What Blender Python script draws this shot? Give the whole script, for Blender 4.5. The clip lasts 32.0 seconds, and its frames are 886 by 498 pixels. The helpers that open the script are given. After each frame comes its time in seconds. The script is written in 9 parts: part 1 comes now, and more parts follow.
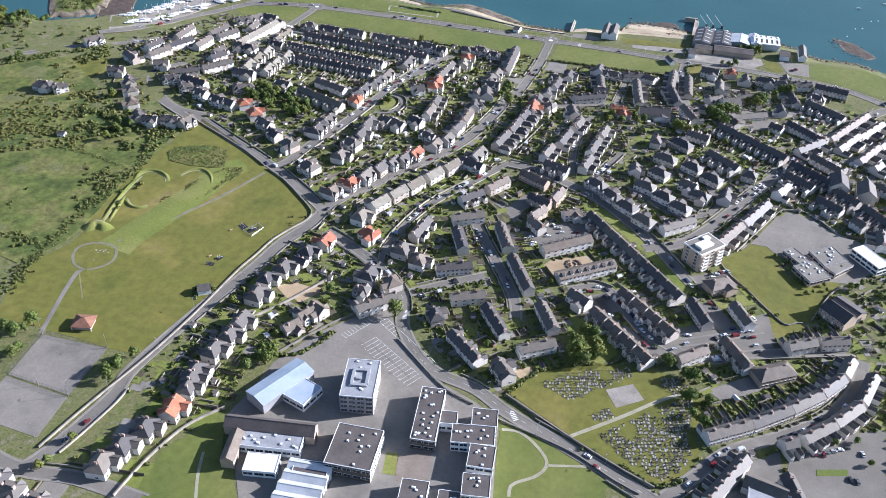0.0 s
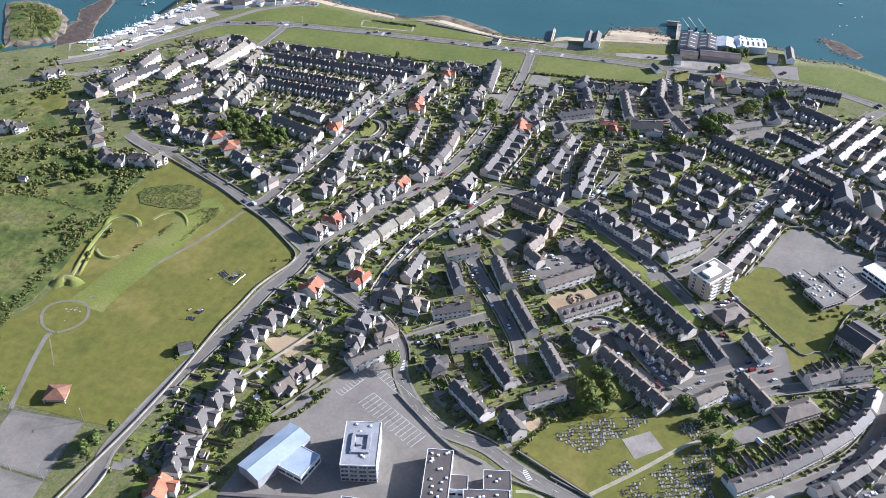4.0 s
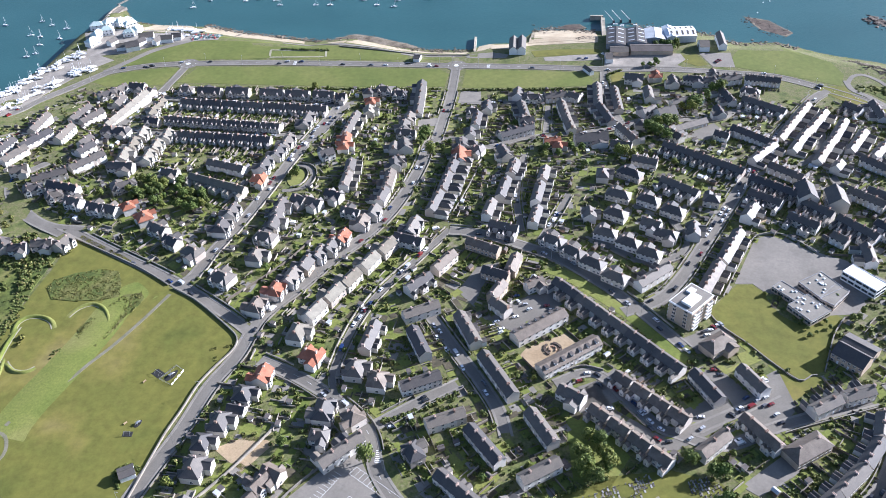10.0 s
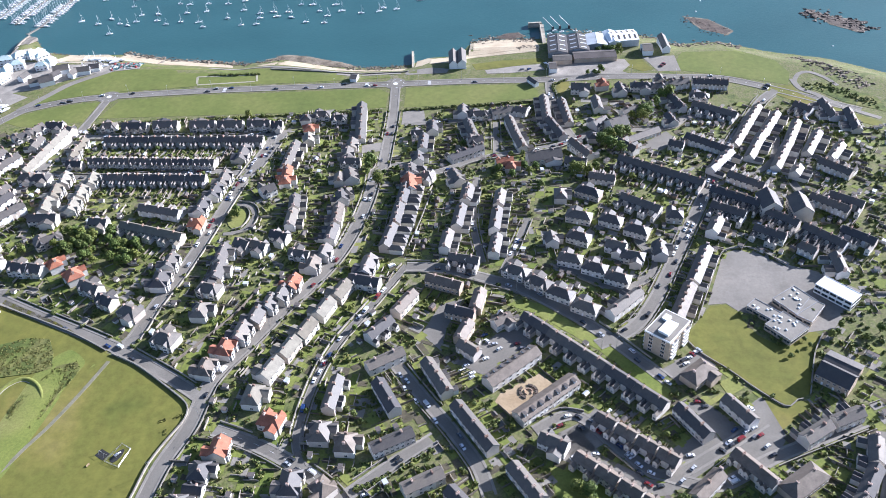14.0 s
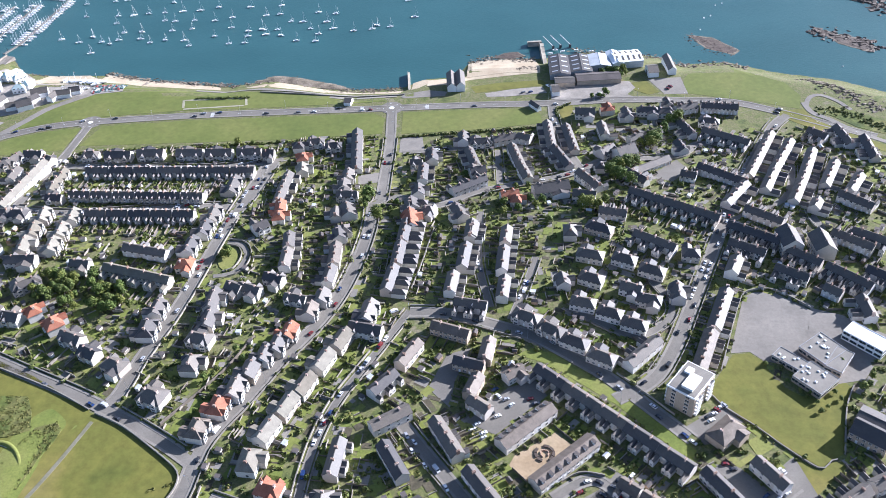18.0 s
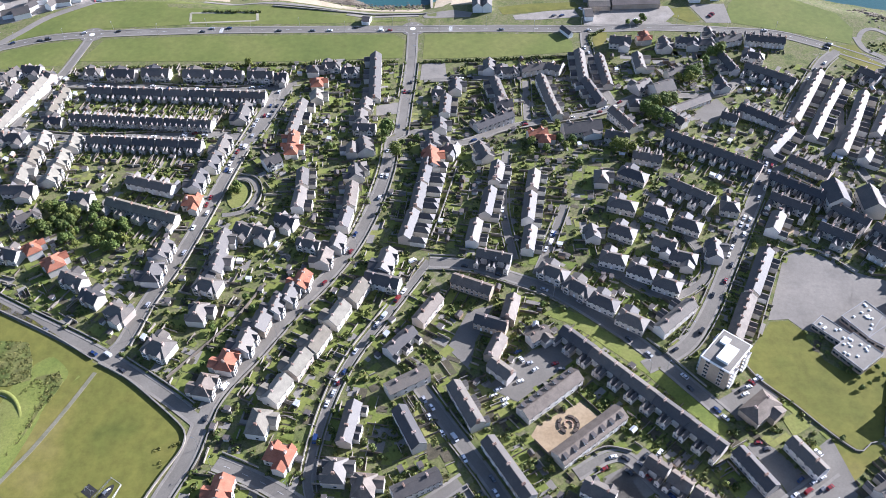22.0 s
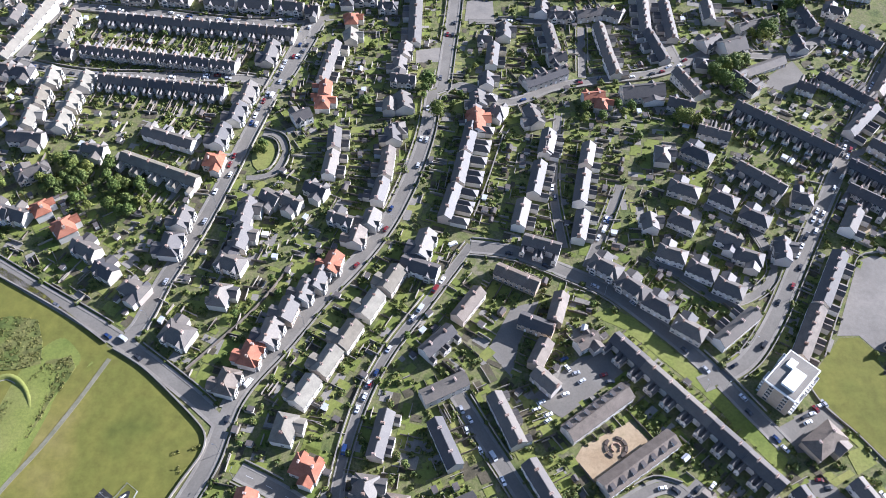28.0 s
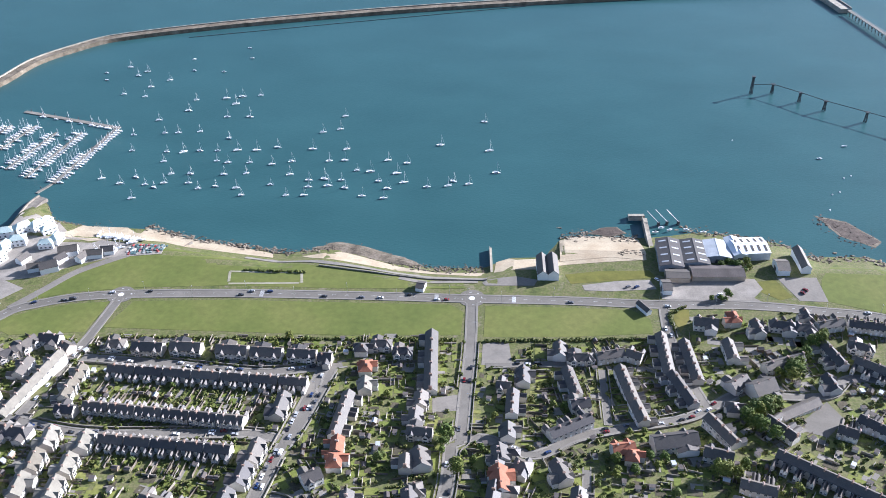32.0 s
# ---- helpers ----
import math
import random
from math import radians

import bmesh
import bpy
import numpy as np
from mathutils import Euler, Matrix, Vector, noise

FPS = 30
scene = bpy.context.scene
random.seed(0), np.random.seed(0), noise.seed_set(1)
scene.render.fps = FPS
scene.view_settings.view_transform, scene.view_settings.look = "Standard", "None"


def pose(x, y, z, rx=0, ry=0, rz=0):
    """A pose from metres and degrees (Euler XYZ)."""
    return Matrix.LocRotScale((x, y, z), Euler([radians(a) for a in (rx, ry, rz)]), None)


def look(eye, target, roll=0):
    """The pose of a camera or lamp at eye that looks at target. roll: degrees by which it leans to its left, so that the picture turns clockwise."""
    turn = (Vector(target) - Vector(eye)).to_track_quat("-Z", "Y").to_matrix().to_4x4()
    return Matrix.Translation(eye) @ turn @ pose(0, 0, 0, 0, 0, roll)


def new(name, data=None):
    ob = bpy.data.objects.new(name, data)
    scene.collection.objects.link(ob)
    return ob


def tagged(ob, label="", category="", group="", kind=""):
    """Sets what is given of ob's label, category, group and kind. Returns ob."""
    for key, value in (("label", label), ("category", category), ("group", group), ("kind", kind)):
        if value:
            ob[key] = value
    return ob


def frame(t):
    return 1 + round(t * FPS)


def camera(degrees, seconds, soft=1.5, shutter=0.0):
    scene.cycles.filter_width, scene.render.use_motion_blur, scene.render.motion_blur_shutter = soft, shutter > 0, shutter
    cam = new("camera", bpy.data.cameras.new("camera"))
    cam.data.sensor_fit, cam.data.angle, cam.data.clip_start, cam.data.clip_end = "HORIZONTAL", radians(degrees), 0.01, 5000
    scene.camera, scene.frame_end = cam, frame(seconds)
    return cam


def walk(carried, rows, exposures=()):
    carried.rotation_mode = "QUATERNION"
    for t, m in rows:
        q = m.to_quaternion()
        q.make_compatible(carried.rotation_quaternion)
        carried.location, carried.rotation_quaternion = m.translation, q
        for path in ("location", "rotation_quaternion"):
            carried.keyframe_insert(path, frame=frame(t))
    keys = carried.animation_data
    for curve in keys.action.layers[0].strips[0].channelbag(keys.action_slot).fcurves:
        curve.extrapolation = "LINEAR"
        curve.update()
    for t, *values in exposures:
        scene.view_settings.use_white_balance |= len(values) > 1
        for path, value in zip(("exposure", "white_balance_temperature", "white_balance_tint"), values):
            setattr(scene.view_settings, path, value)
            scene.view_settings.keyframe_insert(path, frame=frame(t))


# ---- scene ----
cam = camera(54.0, 32.0, soft=0.8)
PATH = [
    (0, (146.93, -751.58, 339.55), (122.40, -675.92, 278.94), 2.01),
    (0.5, (144.39, -747.20, 340.02), (119.51, -671.68, 279.37), 2.03),
    (1, (141.73, -742.90, 340.45), (117.90, -667.09, 279.75), 1.70),
    (1.5, (138.85, -738.68, 340.94), (116.25, -662.55, 280.17), 1.40),
    (2, (135.65, -734.39, 341.53), (113.03, -658.31, 280.71), 1.32),
    (2.5, (132.33, -730.41, 341.92), (109.15, -654.53, 281.05), 1.34),
    (3, (129.18, -726.42, 341.99), (106.22, -650.48, 281.12), 1.16),
    (3.5, (126.25, -722.17, 342.02), (104.14, -646.04, 281.07), 0.93),
    (5.5, (114.73, -704.41, 343.01), (94.36, -628.32, 281.39), 0.11),
    (6, (111.86, -699.85, 343.33), (92.20, -623.70, 281.57), -0.17),
    (6.5, (109.29, -695.53, 343.64), (90.13, -619.36, 281.74), -0.43),
    (7, (106.84, -691.08, 344.01), (88.35, -614.80, 282.04), -0.73),
    (7.5, (104.56, -686.50, 344.41), (86.94, -610.09, 282.35), -1.10),
    (8, (102.56, -681.83, 344.81), (85.90, -605.29, 282.65), -1.46),
    (8.5, (100.69, -677.04, 344.85), (84.75, -600.40, 282.63), -1.83),
    (9, (98.83, -672.04, 344.35), (83.60, -595.22, 282.16), -2.20),
    (9.5, (97.08, -666.76, 343.99), (82.72, -589.83, 281.72), -2.48),
    (10, (95.11, -661.76, 343.91), (81.95, -584.69, 281.57), -2.76),
    (10.5, (93.15, -657.15, 343.93), (81.07, -579.97, 281.48), -2.99),
    (11, (91.29, -652.62, 343.90), (80.13, -575.39, 281.37), -3.16),
    (11.5, (89.42, -648.18, 343.78), (79.26, -570.86, 281.18), -3.33),
    (12, (87.48, -643.72, 343.67), (78.30, -566.32, 281.02), -3.46),
    (12.5, (85.53, -639.19, 343.60), (77.19, -561.77, 280.85), -3.49),
    (13, (83.50, -634.59, 343.63), (76.03, -557.14, 280.81), -3.42),
    (13.5, (81.30, -630.01, 343.85), (74.64, -552.56, 280.95), -3.42),
    (14, (79.16, -625.42, 343.91), (73.23, -547.95, 280.96), -3.37),
    (14.5, (77.23, -620.71, 343.85), (71.90, -543.25, 280.84), -3.31),
    (16.5, (70.37, -602.29, 343.71), (66.89, -524.69, 280.74), -3.20),
    (17, (68.92, -597.77, 343.90), (65.81, -520.17, 280.90), -3.25),
    (17.5, (67.67, -593.05, 344.28), (64.34, -515.46, 281.28), -3.08),
    (18, (66.50, -588.13, 344.68), (62.34, -510.59, 281.67), -2.86),
    (18.5, (65.47, -583.46, 344.88), (61.61, -505.93, 281.83), -2.87),
    (19, (64.69, -579.11, 344.95), (61.09, -501.50, 281.99), -2.70),
    (19.5, (64.08, -574.74, 345.08), (60.46, -497.08, 282.19), -2.69),
    (20, (63.45, -569.81, 345.21), (60.01, -492.27, 282.16), -2.59),
    (20.5, (62.45, -564.85, 345.21), (59.24, -490.29, 278.64), -2.54),
    (21, (61.21, -559.79, 345.20), (57.66, -487.62, 276.07), -2.50),
    (21.5, (59.66, -554.86, 345.36), (55.59, -482.76, 276.19), -2.36),
    (22, (57.72, -549.61, 345.65), (52.66, -479.96, 274.07), -1.76),
    (22.5, (55.25, -543.89, 346.39), (48.07, -479.30, 270.39), -1.02),
    (23, (52.74, -538.73, 347.21), (45.37, -476.37, 269.39), -0.61),
    (23.5, (50.37, -533.89, 347.88), (43.61, -473.34, 268.58), -0.45),
    (24, (48.24, -528.85, 348.43), (42.05, -469.67, 268.06), -0.26),
    (24.5, (46.34, -523.75, 349.02), (40.49, -465.58, 267.89), -0.03),
    (26.5, (39.81, -502.52, 350.85), (34.35, -445.15, 269.12), 0.83),
    (27, (38.51, -497.28, 351.11), (33.24, -440.05, 269.27), 0.85),
    (27.5, (37.85, -492.26, 351.37), (32.47, -433.86, 270.37), 0.63),
    (28, (38.21, -487.50, 351.55), (32.60, -428.57, 270.95), 0.23),
    (28.5, (39.83, -483.06, 351.90), (33.45, -422.07, 272.91), -0.47),
    (29, (42.15, -479.65, 352.89), (34.15, -413.36, 278.45), -1.64),
    (29.5, (41.96, -474.74, 352.50), (33.75, -402.96, 283.36), -1.80),
    (30, (40.09, -469.15, 352.13), (31.93, -393.76, 286.93), -1.80),
    (30.5, (37.17, -463.93, 352.56), (28.91, -386.64, 289.65), -1.72),
    (31, (34.20, -459.14, 353.15), (25.65, -379.83, 292.86), -1.41),
    (31.5, (31.60, -454.63, 353.60), (22.98, -373.49, 295.80), -1.26),
    (32, (29.06, -450.11, 354.10), (20.57, -367.86, 297.85), -1.23),
]
walk(cam, [(t, look(eye, target, roll)) for t, eye, target, roll in PATH], [(0, 1.3, 5350, 16), (7, 1.38, 5350, 16), (12, 1.54, 5300, 16), (18, 1.58, 5300, 17), (23, 1.5, 5350, 18), (28, 1.52, 5300, 17), (32, 1.46, 5350, 16)])

# ---- daylight ----
SUN_TO = Vector((0.80, 0.47, 0.385)).normalized()
world = bpy.data.worlds.new("sky")
scene.world = world
world.use_nodes = True
sky = world.node_tree.nodes.new("ShaderNodeTexSky")
sky.sky_type, sky.sun_disc = "NISHITA", False
sky.sun_elevation = math.asin(SUN_TO.z)
sky.sun_rotation = math.atan2(SUN_TO.x, SUN_TO.y)
sky.dust_density = 1.2
back = world.node_tree.nodes["Background"]
back.inputs["Strength"].default_value = 0.06
world.node_tree.links.new(sky.outputs["Color"], back.inputs["Color"])
sun = new("sun", bpy.data.lights.new("sun", "SUN"))
sun.data.energy, sun.data.angle, sun.data.color = 5.0, radians(0.55), (1.0, 0.915, 0.81)
sun.matrix_basis = look((0, 0, 300), Vector((0, 0, 300)) - SUN_TO)

# ---- materials ----
M = {}


def nodes_of(name):
    mat = bpy.data.materials.new(name)
    mat.use_nodes = True
    nt = mat.node_tree
    return mat, nt, nt.nodes["Principled BSDF"]


def tex(nt, kind, scale, vec=None, detail=4.0, rough=0.6):
    n = nt.nodes.new("ShaderNodeTexNoise" if kind == "noise" else "ShaderNodeTexVoronoi")
    n.inputs["Scale"].default_value = scale
    if kind == "noise":
        n.inputs["Detail"].default_value = detail
        n.inputs["Roughness"].default_value = rough
    if vec is not None:
        nt.links.new(vec, n.inputs["Vector"])
    return n


def ramp(nt, src, stops):
    r = nt.nodes.new("ShaderNodeValToRGB")
    e = r.color_ramp.elements
    e[0].position, e[0].color = stops[0][0], (*stops[0][1], 1)
    e[1].position, e[1].color = stops[-1][0], (*stops[-1][1], 1)
    for p, c in stops[1:-1]:
        k = e.new(p)
        k.color = (*c, 1)
    nt.links.new(src, r.inputs["Fac"])
    return r.outputs["Color"]


def mix(nt, a, b, fac, how="MIX"):
    n = nt.nodes.new("ShaderNodeMix")
    n.data_type, n.blend_type = "RGBA", how
    for k, v in ((6, a), (7, b)):
        if isinstance(v, tuple):
            n.inputs[k].default_value = (*v, 1)
        else:
            nt.links.new(v, n.inputs[k])
    if isinstance(fac, float):
        n.inputs[0].default_value = fac
    else:
        nt.links.new(fac, n.inputs[0])
    return n.outputs[2]


def bumped(nt, b, src, strength, dist):
    n = nt.nodes.new("ShaderNodeBump")
    n.inputs["Strength"].default_value, n.inputs["Distance"].default_value = strength, dist
    nt.links.new(src, n.inputs["Height"])
    nt.links.new(n.outputs["Normal"], b.inputs["Normal"])


def place(nt, world=True):
    """Coordinates in metres: of the world, or of the object."""
    if world:
        return nt.nodes.new("ShaderNodeNewGeometry").outputs["Position"]
    return nt.nodes.new("ShaderNodeTexCoord").outputs["Object"]


def surface(key, stops, big=0.05, small=1.5, rough=0.85, bump=0.3, dist=0.03, spread=None, metal=0.0, fine=(0.75, 1.15), spec=0.3):
    """A weathered surface: a large-scale ramp of colours, fine grain over it, bump, and for spread a tone that differs from object to object."""
    mat, nt, b = nodes_of(key)
    pos = place(nt)
    large = tex(nt, "noise", big, pos, 3, 0.55)
    col = ramp(nt, large.outputs["Fac"], stops)
    grain = tex(nt, "noise", small, pos, 5, 0.7)
    lo, hi = fine
    col = mix(nt, col, ramp(nt, grain.outputs["Fac"], [(0.25, (lo,) * 3), (0.75, (hi,) * 3)]), 1.0, "MULTIPLY")
    if spread:
        info = nt.nodes.new("ShaderNodeObjectInfo")
        tone = ramp(nt, info.outputs["Random"], spread)
        col = mix(nt, col, tone, 1.0, "MULTIPLY")
    nt.links.new(col, b.inputs["Base Color"])
    b.inputs["Roughness"].default_value, b.inputs["Metallic"].default_value = rough, metal
    b.inputs["Specular IOR Level"].default_value = spec
    if bump:
        bumped(nt, b, grain.outputs["Fac"], bump, dist)
    M[key] = mat
    return mat


def hues(*cs):
    """Steps of colour for a random value: each gets an equal share."""
    n = len(cs)
    return [(i / n, c) for i, c in enumerate(cs)] if n > 1 else [(0, cs[0]), (1, cs[0])]


surface("earth", [(0.3, (0.0726, 0.0913, 0.0264)), (0.42, (0.121, 0.134, 0.0407)), (0.5, (0.149, 0.141, 0.0638)), (0.58, (0.11, 0.124, 0.0363)), (0.7, (0.182, 0.163, 0.101))], 0.11, 0.9, 0.95, 0.5, 0.2, fine=(0.48, 1.42))
surface("grass", [(0.3, (0.106, 0.137, 0.0246)), (0.5, (0.157, 0.177, 0.0381)), (0.7, (0.213, 0.207, 0.0627))], 0.03, 0.8, 0.95, 0.4, 0.08, fine=(0.7, 1.25))
surface("park_grass", [(0.28, (0.0972, 0.106, 0.0189)), (0.4, (0.137, 0.133, 0.0252)), (0.5, (0.119, 0.121, 0.0225)), (0.6, (0.162, 0.146, 0.0324)), (0.72, (0.196, 0.164, 0.054))], 0.022, 0.22, 0.95, 0.3, 0.08, fine=(0.74, 1.22))
surface("short_grass", [(0.3, (0.098, 0.122, 0.026)), (0.5, (0.122, 0.142, 0.032)), (0.7, (0.15, 0.158, 0.042))], 0.02, 0.25, 0.95, 0.3, 0.08, fine=(0.78, 1.18))
surface("heath", [(0.3, (0.05, 0.072, 0.016)), (0.42, (0.105, 0.125, 0.027)), (0.5, (0.15, 0.145, 0.045)), (0.57, (0.09, 0.11, 0.025)), (0.68, (0.06, 0.085, 0.02))], 0.028, 0.22, 0.97, 0.8, 0.5, fine=(0.4, 1.5))
surface("dark_panel", [(0.3, (0.07, 0.06, 0.055)), (0.7, (0.12, 0.105, 0.095))], 0.2, 1.5, 0.6, 0.1, 0.01)
surface("soil", [(0.3, (0.055, 0.05, 0.03)), (0.6, (0.10, 0.085, 0.055)), (0.75, (0.08, 0.09, 0.035))], 0.15, 1.2, 0.95, 0.5, 0.1, fine=(0.6, 1.3))
surface("hard_ground", [(0.3, (0.21, 0.19, 0.16)), (0.7, (0.32, 0.29, 0.25))], 0.12, 1.0, 0.92, 0.3, 0.02)
surface("weed", [(0.3, (0.06, 0.045, 0.036)), (0.7, (0.115, 0.088, 0.068))], 0.2, 1.0, 0.8, 0.6, 0.1, fine=(0.5, 1.4))
surface("pale_stone", [(0.3, (0.28, 0.27, 0.25)), (0.7, (0.42, 0.41, 0.38))], 0.4, 3.0, 0.8, 0.2, 0.02)
surface("brown_yard", [(0.3, (0.18, 0.15, 0.122)), (0.7, (0.25, 0.21, 0.172))], 0.1, 1.0, 0.92, 0.2, 0.01)
surface("asphalt", [(0.3, (0.142, 0.130, 0.110)), (0.6, (0.175, 0.161, 0.137)), (0.75, (0.21, 0.193, 0.165))], 0.06, 1.2, 0.9, 0.2, 0.01, fine=(0.82, 1.14))
surface("yard", [(0.3, (0.155, 0.142, 0.122)), (0.45, (0.195, 0.178, 0.152)), (0.6, (0.22, 0.20, 0.17)), (0.75, (0.175, 0.162, 0.14))], 0.05, 0.6, 0.9, 0.2, 0.01, fine=(0.82, 1.14))
surface("paving", [(0.3, (0.185, 0.17, 0.146)), (0.7, (0.255, 0.235, 0.20))], 0.1, 1.5, 0.9, 0.2, 0.01, fine=(0.75, 1.15))
surface("sand", [(0.3, (0.34, 0.27, 0.18)), (0.55, (0.44, 0.37, 0.26)), (0.75, (0.30, 0.25, 0.18))], 0.05, 0.8, 0.95, 0.3, 0.05)
surface("dry_earth", [(0.3, (0.30, 0.22, 0.13)), (0.6, (0.38, 0.29, 0.18)), (0.75, (0.24, 0.2, 0.11))], 0.08, 0.9, 0.95, 0.3, 0.05)
surface("rock", [(0.3, (0.09, 0.075, 0.055)), (0.5, (0.17, 0.14, 0.10)), (0.7, (0.25, 0.21, 0.16))], 0.12, 0.9, 0.9, 0.8, 0.3, fine=(0.5, 1.4))
surface("stone_wall", [(0.3, (0.17, 0.155, 0.135)), (0.7, (0.30, 0.28, 0.24))], 0.2, 1.8, 0.9, 0.5, 0.05, spread=hues((0.8, 0.8, 0.8), (1.1, 1.05, 1.0), (1.5, 1.48, 1.4)))
surface("white_line", [(0.3, (0.6, 0.6, 0.58)), (0.7, (0.78, 0.78, 0.76))], 0.3, 3.0, 0.8, 0)
surface("render", [(0.3, (0.92, 0.91, 0.9)), (0.7, (1.0, 1.0, 0.99))], 0.25, 1.2, 0.85, 0.15, 0.01, fine=(0.88, 1.05),
        spread=hues((0.68, 0.66, 0.62), (0.56, 0.53, 0.48), (0.72, 0.71, 0.69), (0.50, 0.45, 0.38), (0.56, 0.53, 0.49), (0.66, 0.63, 0.59), (0.42, 0.36, 0.31), (0.62, 0.58, 0.52), (0.67, 0.66, 0.65), (0.55, 0.51, 0.465)))
surface("brown_render", [(0.3, (0.36, 0.29, 0.22)), (0.7, (0.46, 0.38, 0.30))], 0.2, 1.2, 0.88, 0.2, 0.01, fine=(0.85, 1.1))
surface("slate", [(0.3, (0.85, 0.85, 0.88)), (0.7, (1.12, 1.1, 1.08))], 0.3, 2.2, 0.56, 0.35, 0.03, fine=(0.7, 1.25), spec=0.4,
        spread=hues((0.06, 0.057, 0.058), (0.10, 0.089, 0.078), (0.053, 0.052, 0.054), (0.16, 0.14, 0.114), (0.075, 0.07, 0.066), (0.125, 0.111, 0.093)))
surface("brown_tile", [(0.3, (0.105, 0.086, 0.069)), (0.7, (0.165, 0.138, 0.113))], 0.3, 2.2, 0.62, 0.4, 0.03, fine=(0.7, 1.25), spec=0.4, spread=hues((0.75, 0.75, 0.75), (1.0, 0.98, 0.95), (1.12, 1.08, 1.03)))
surface("cream_tile", [(0.3, (0.21, 0.195, 0.165)), (0.7, (0.29, 0.27, 0.23))], 0.3, 2.2, 0.75, 0.3, 0.03, fine=(0.75, 1.15), spread=hues((0.85, 0.85, 0.8), (1.0, 1.0, 0.98), (0.66, 0.63, 0.57)))
surface("track", [(0.3, (0.17, 0.165, 0.08)), (0.7, (0.23, 0.21, 0.12))], 0.2, 1.2, 0.95, 0.2)
surface("rust_tile", [(0.3, (0.19, 0.095, 0.06)), (0.7, (0.27, 0.14, 0.09))], 0.3, 2.2, 0.8, 0.4, 0.03, fine=(0.75, 1.2))
surface("worn_path", [(0.3, (0.15, 0.145, 0.09)), (0.7, (0.21, 0.195, 0.14))], 0.2, 1.2, 0.95, 0.2)
surface("orange_tile", [(0.3, (0.30, 0.115, 0.065)), (0.7, (0.42, 0.18, 0.105))], 0.3, 2.2, 0.8, 0.4, 0.03, fine=(0.75, 1.2), spread=hues((0.66, 0.62, 0.62), (1.0, 0.98, 0.95), (0.85, 0.85, 0.88)))
surface("flat_roof", [(0.3, (0.082, 0.072, 0.066)), (0.7, (0.125, 0.108, 0.10))], 0.12, 1.0, 0.9, 0.2, 0.02, fine=(0.8, 1.15))
surface("grey_roof", [(0.3, (0.26, 0.265, 0.28)), (0.7, (0.36, 0.365, 0.38))], 0.15, 1.0, 0.7, 0.1, 0.02, fine=(0.75, 1.12))
surface("pale_roof", [(0.3, (0.40, 0.42, 0.44)), (0.7, (0.56, 0.58, 0.60))], 0.15, 1.0, 0.6, 0.1, 0.02, fine=(0.85, 1.05))
surface("blue_roof", [(0.3, (0.28, 0.34, 0.41)), (0.7, (0.38, 0.44, 0.51))], 0.1, 1.0, 0.7, 0.1, 0.02, fine=(0.9, 1.05))
surface("white_paint", [(0.3, (0.74, 0.74, 0.73)), (0.7, (0.82, 0.82, 0.81))], 0.3, 2.0, 0.6, 0.05, 0.01, fine=(0.92, 1.03))
surface("brick", [(0.3, (0.24, 0.13, 0.09)), (0.7, (0.36, 0.20, 0.14))], 0.4, 3.0, 0.9, 0.3, 0.02, spread=hues((0.8, 0.95, 1.1), (1.15, 1.5, 1.7), (1.7, 2.4, 3.0)))
surface("clay_pot", [(0.3, (0.34, 0.22, 0.15)), (0.7, (0.45, 0.33, 0.24))], 1.0, 4.0, 0.85, 0.1)
surface("wood", [(0.3, (0.16, 0.11, 0.075)), (0.7, (0.27, 0.20, 0.145))], 0.3, 3.0, 0.85, 0.2, 0.02, spread=hues((0.7, 0.7, 0.7), (1.0, 1.0, 1.0), (1.5, 1.5, 1.5), (0.9, 1.2, 0.9)))
surface("timber_fence", [(0.3, (0.12, 0.10, 0.075)), (0.7, (0.22, 0.19, 0.155))], 0.2, 2.0, 0.9, 0.2, 0.02)
surface("metal", [(0.3, (0.45, 0.46, 0.47)), (0.7, (0.6, 0.6, 0.6))], 0.5, 3.0, 0.4, 0.1, 0.01, metal=0.8)
surface("dark_metal", [(0.3, (0.06, 0.06, 0.065)), (0.7, (0.1, 0.1, 0.1))], 0.5, 3.0, 0.55, 0.1, 0.01)
surface("bark", [(0.3, (0.07, 0.05, 0.035)), (0.7, (0.13, 0.1, 0.075))], 0.8, 5.0, 0.95, 0.6, 0.03)
surface("gravestone", [(0.3, (0.15, 0.14, 0.115)), (0.5, (0.25, 0.235, 0.20)), (0.7, (0.38, 0.36, 0.32))], 0.4, 3.0, 0.8, 0.2, 0.02)
surface("rubber", [(0.3, (0.02, 0.02, 0.02)), (0.7, (0.035, 0.035, 0.035))], 1.0, 5.0, 0.85, 0)
surface("copper_green", [(0.3, (0.50, 0.60, 0.56)), (0.7, (0.62, 0.71, 0.67))], 0.2, 2.0, 0.6, 0.1)
surface("path_dust", [(0.3, (0.27, 0.25, 0.17)), (0.7, (0.36, 0.34, 0.25))], 0.2, 1.5, 0.95, 0.2)


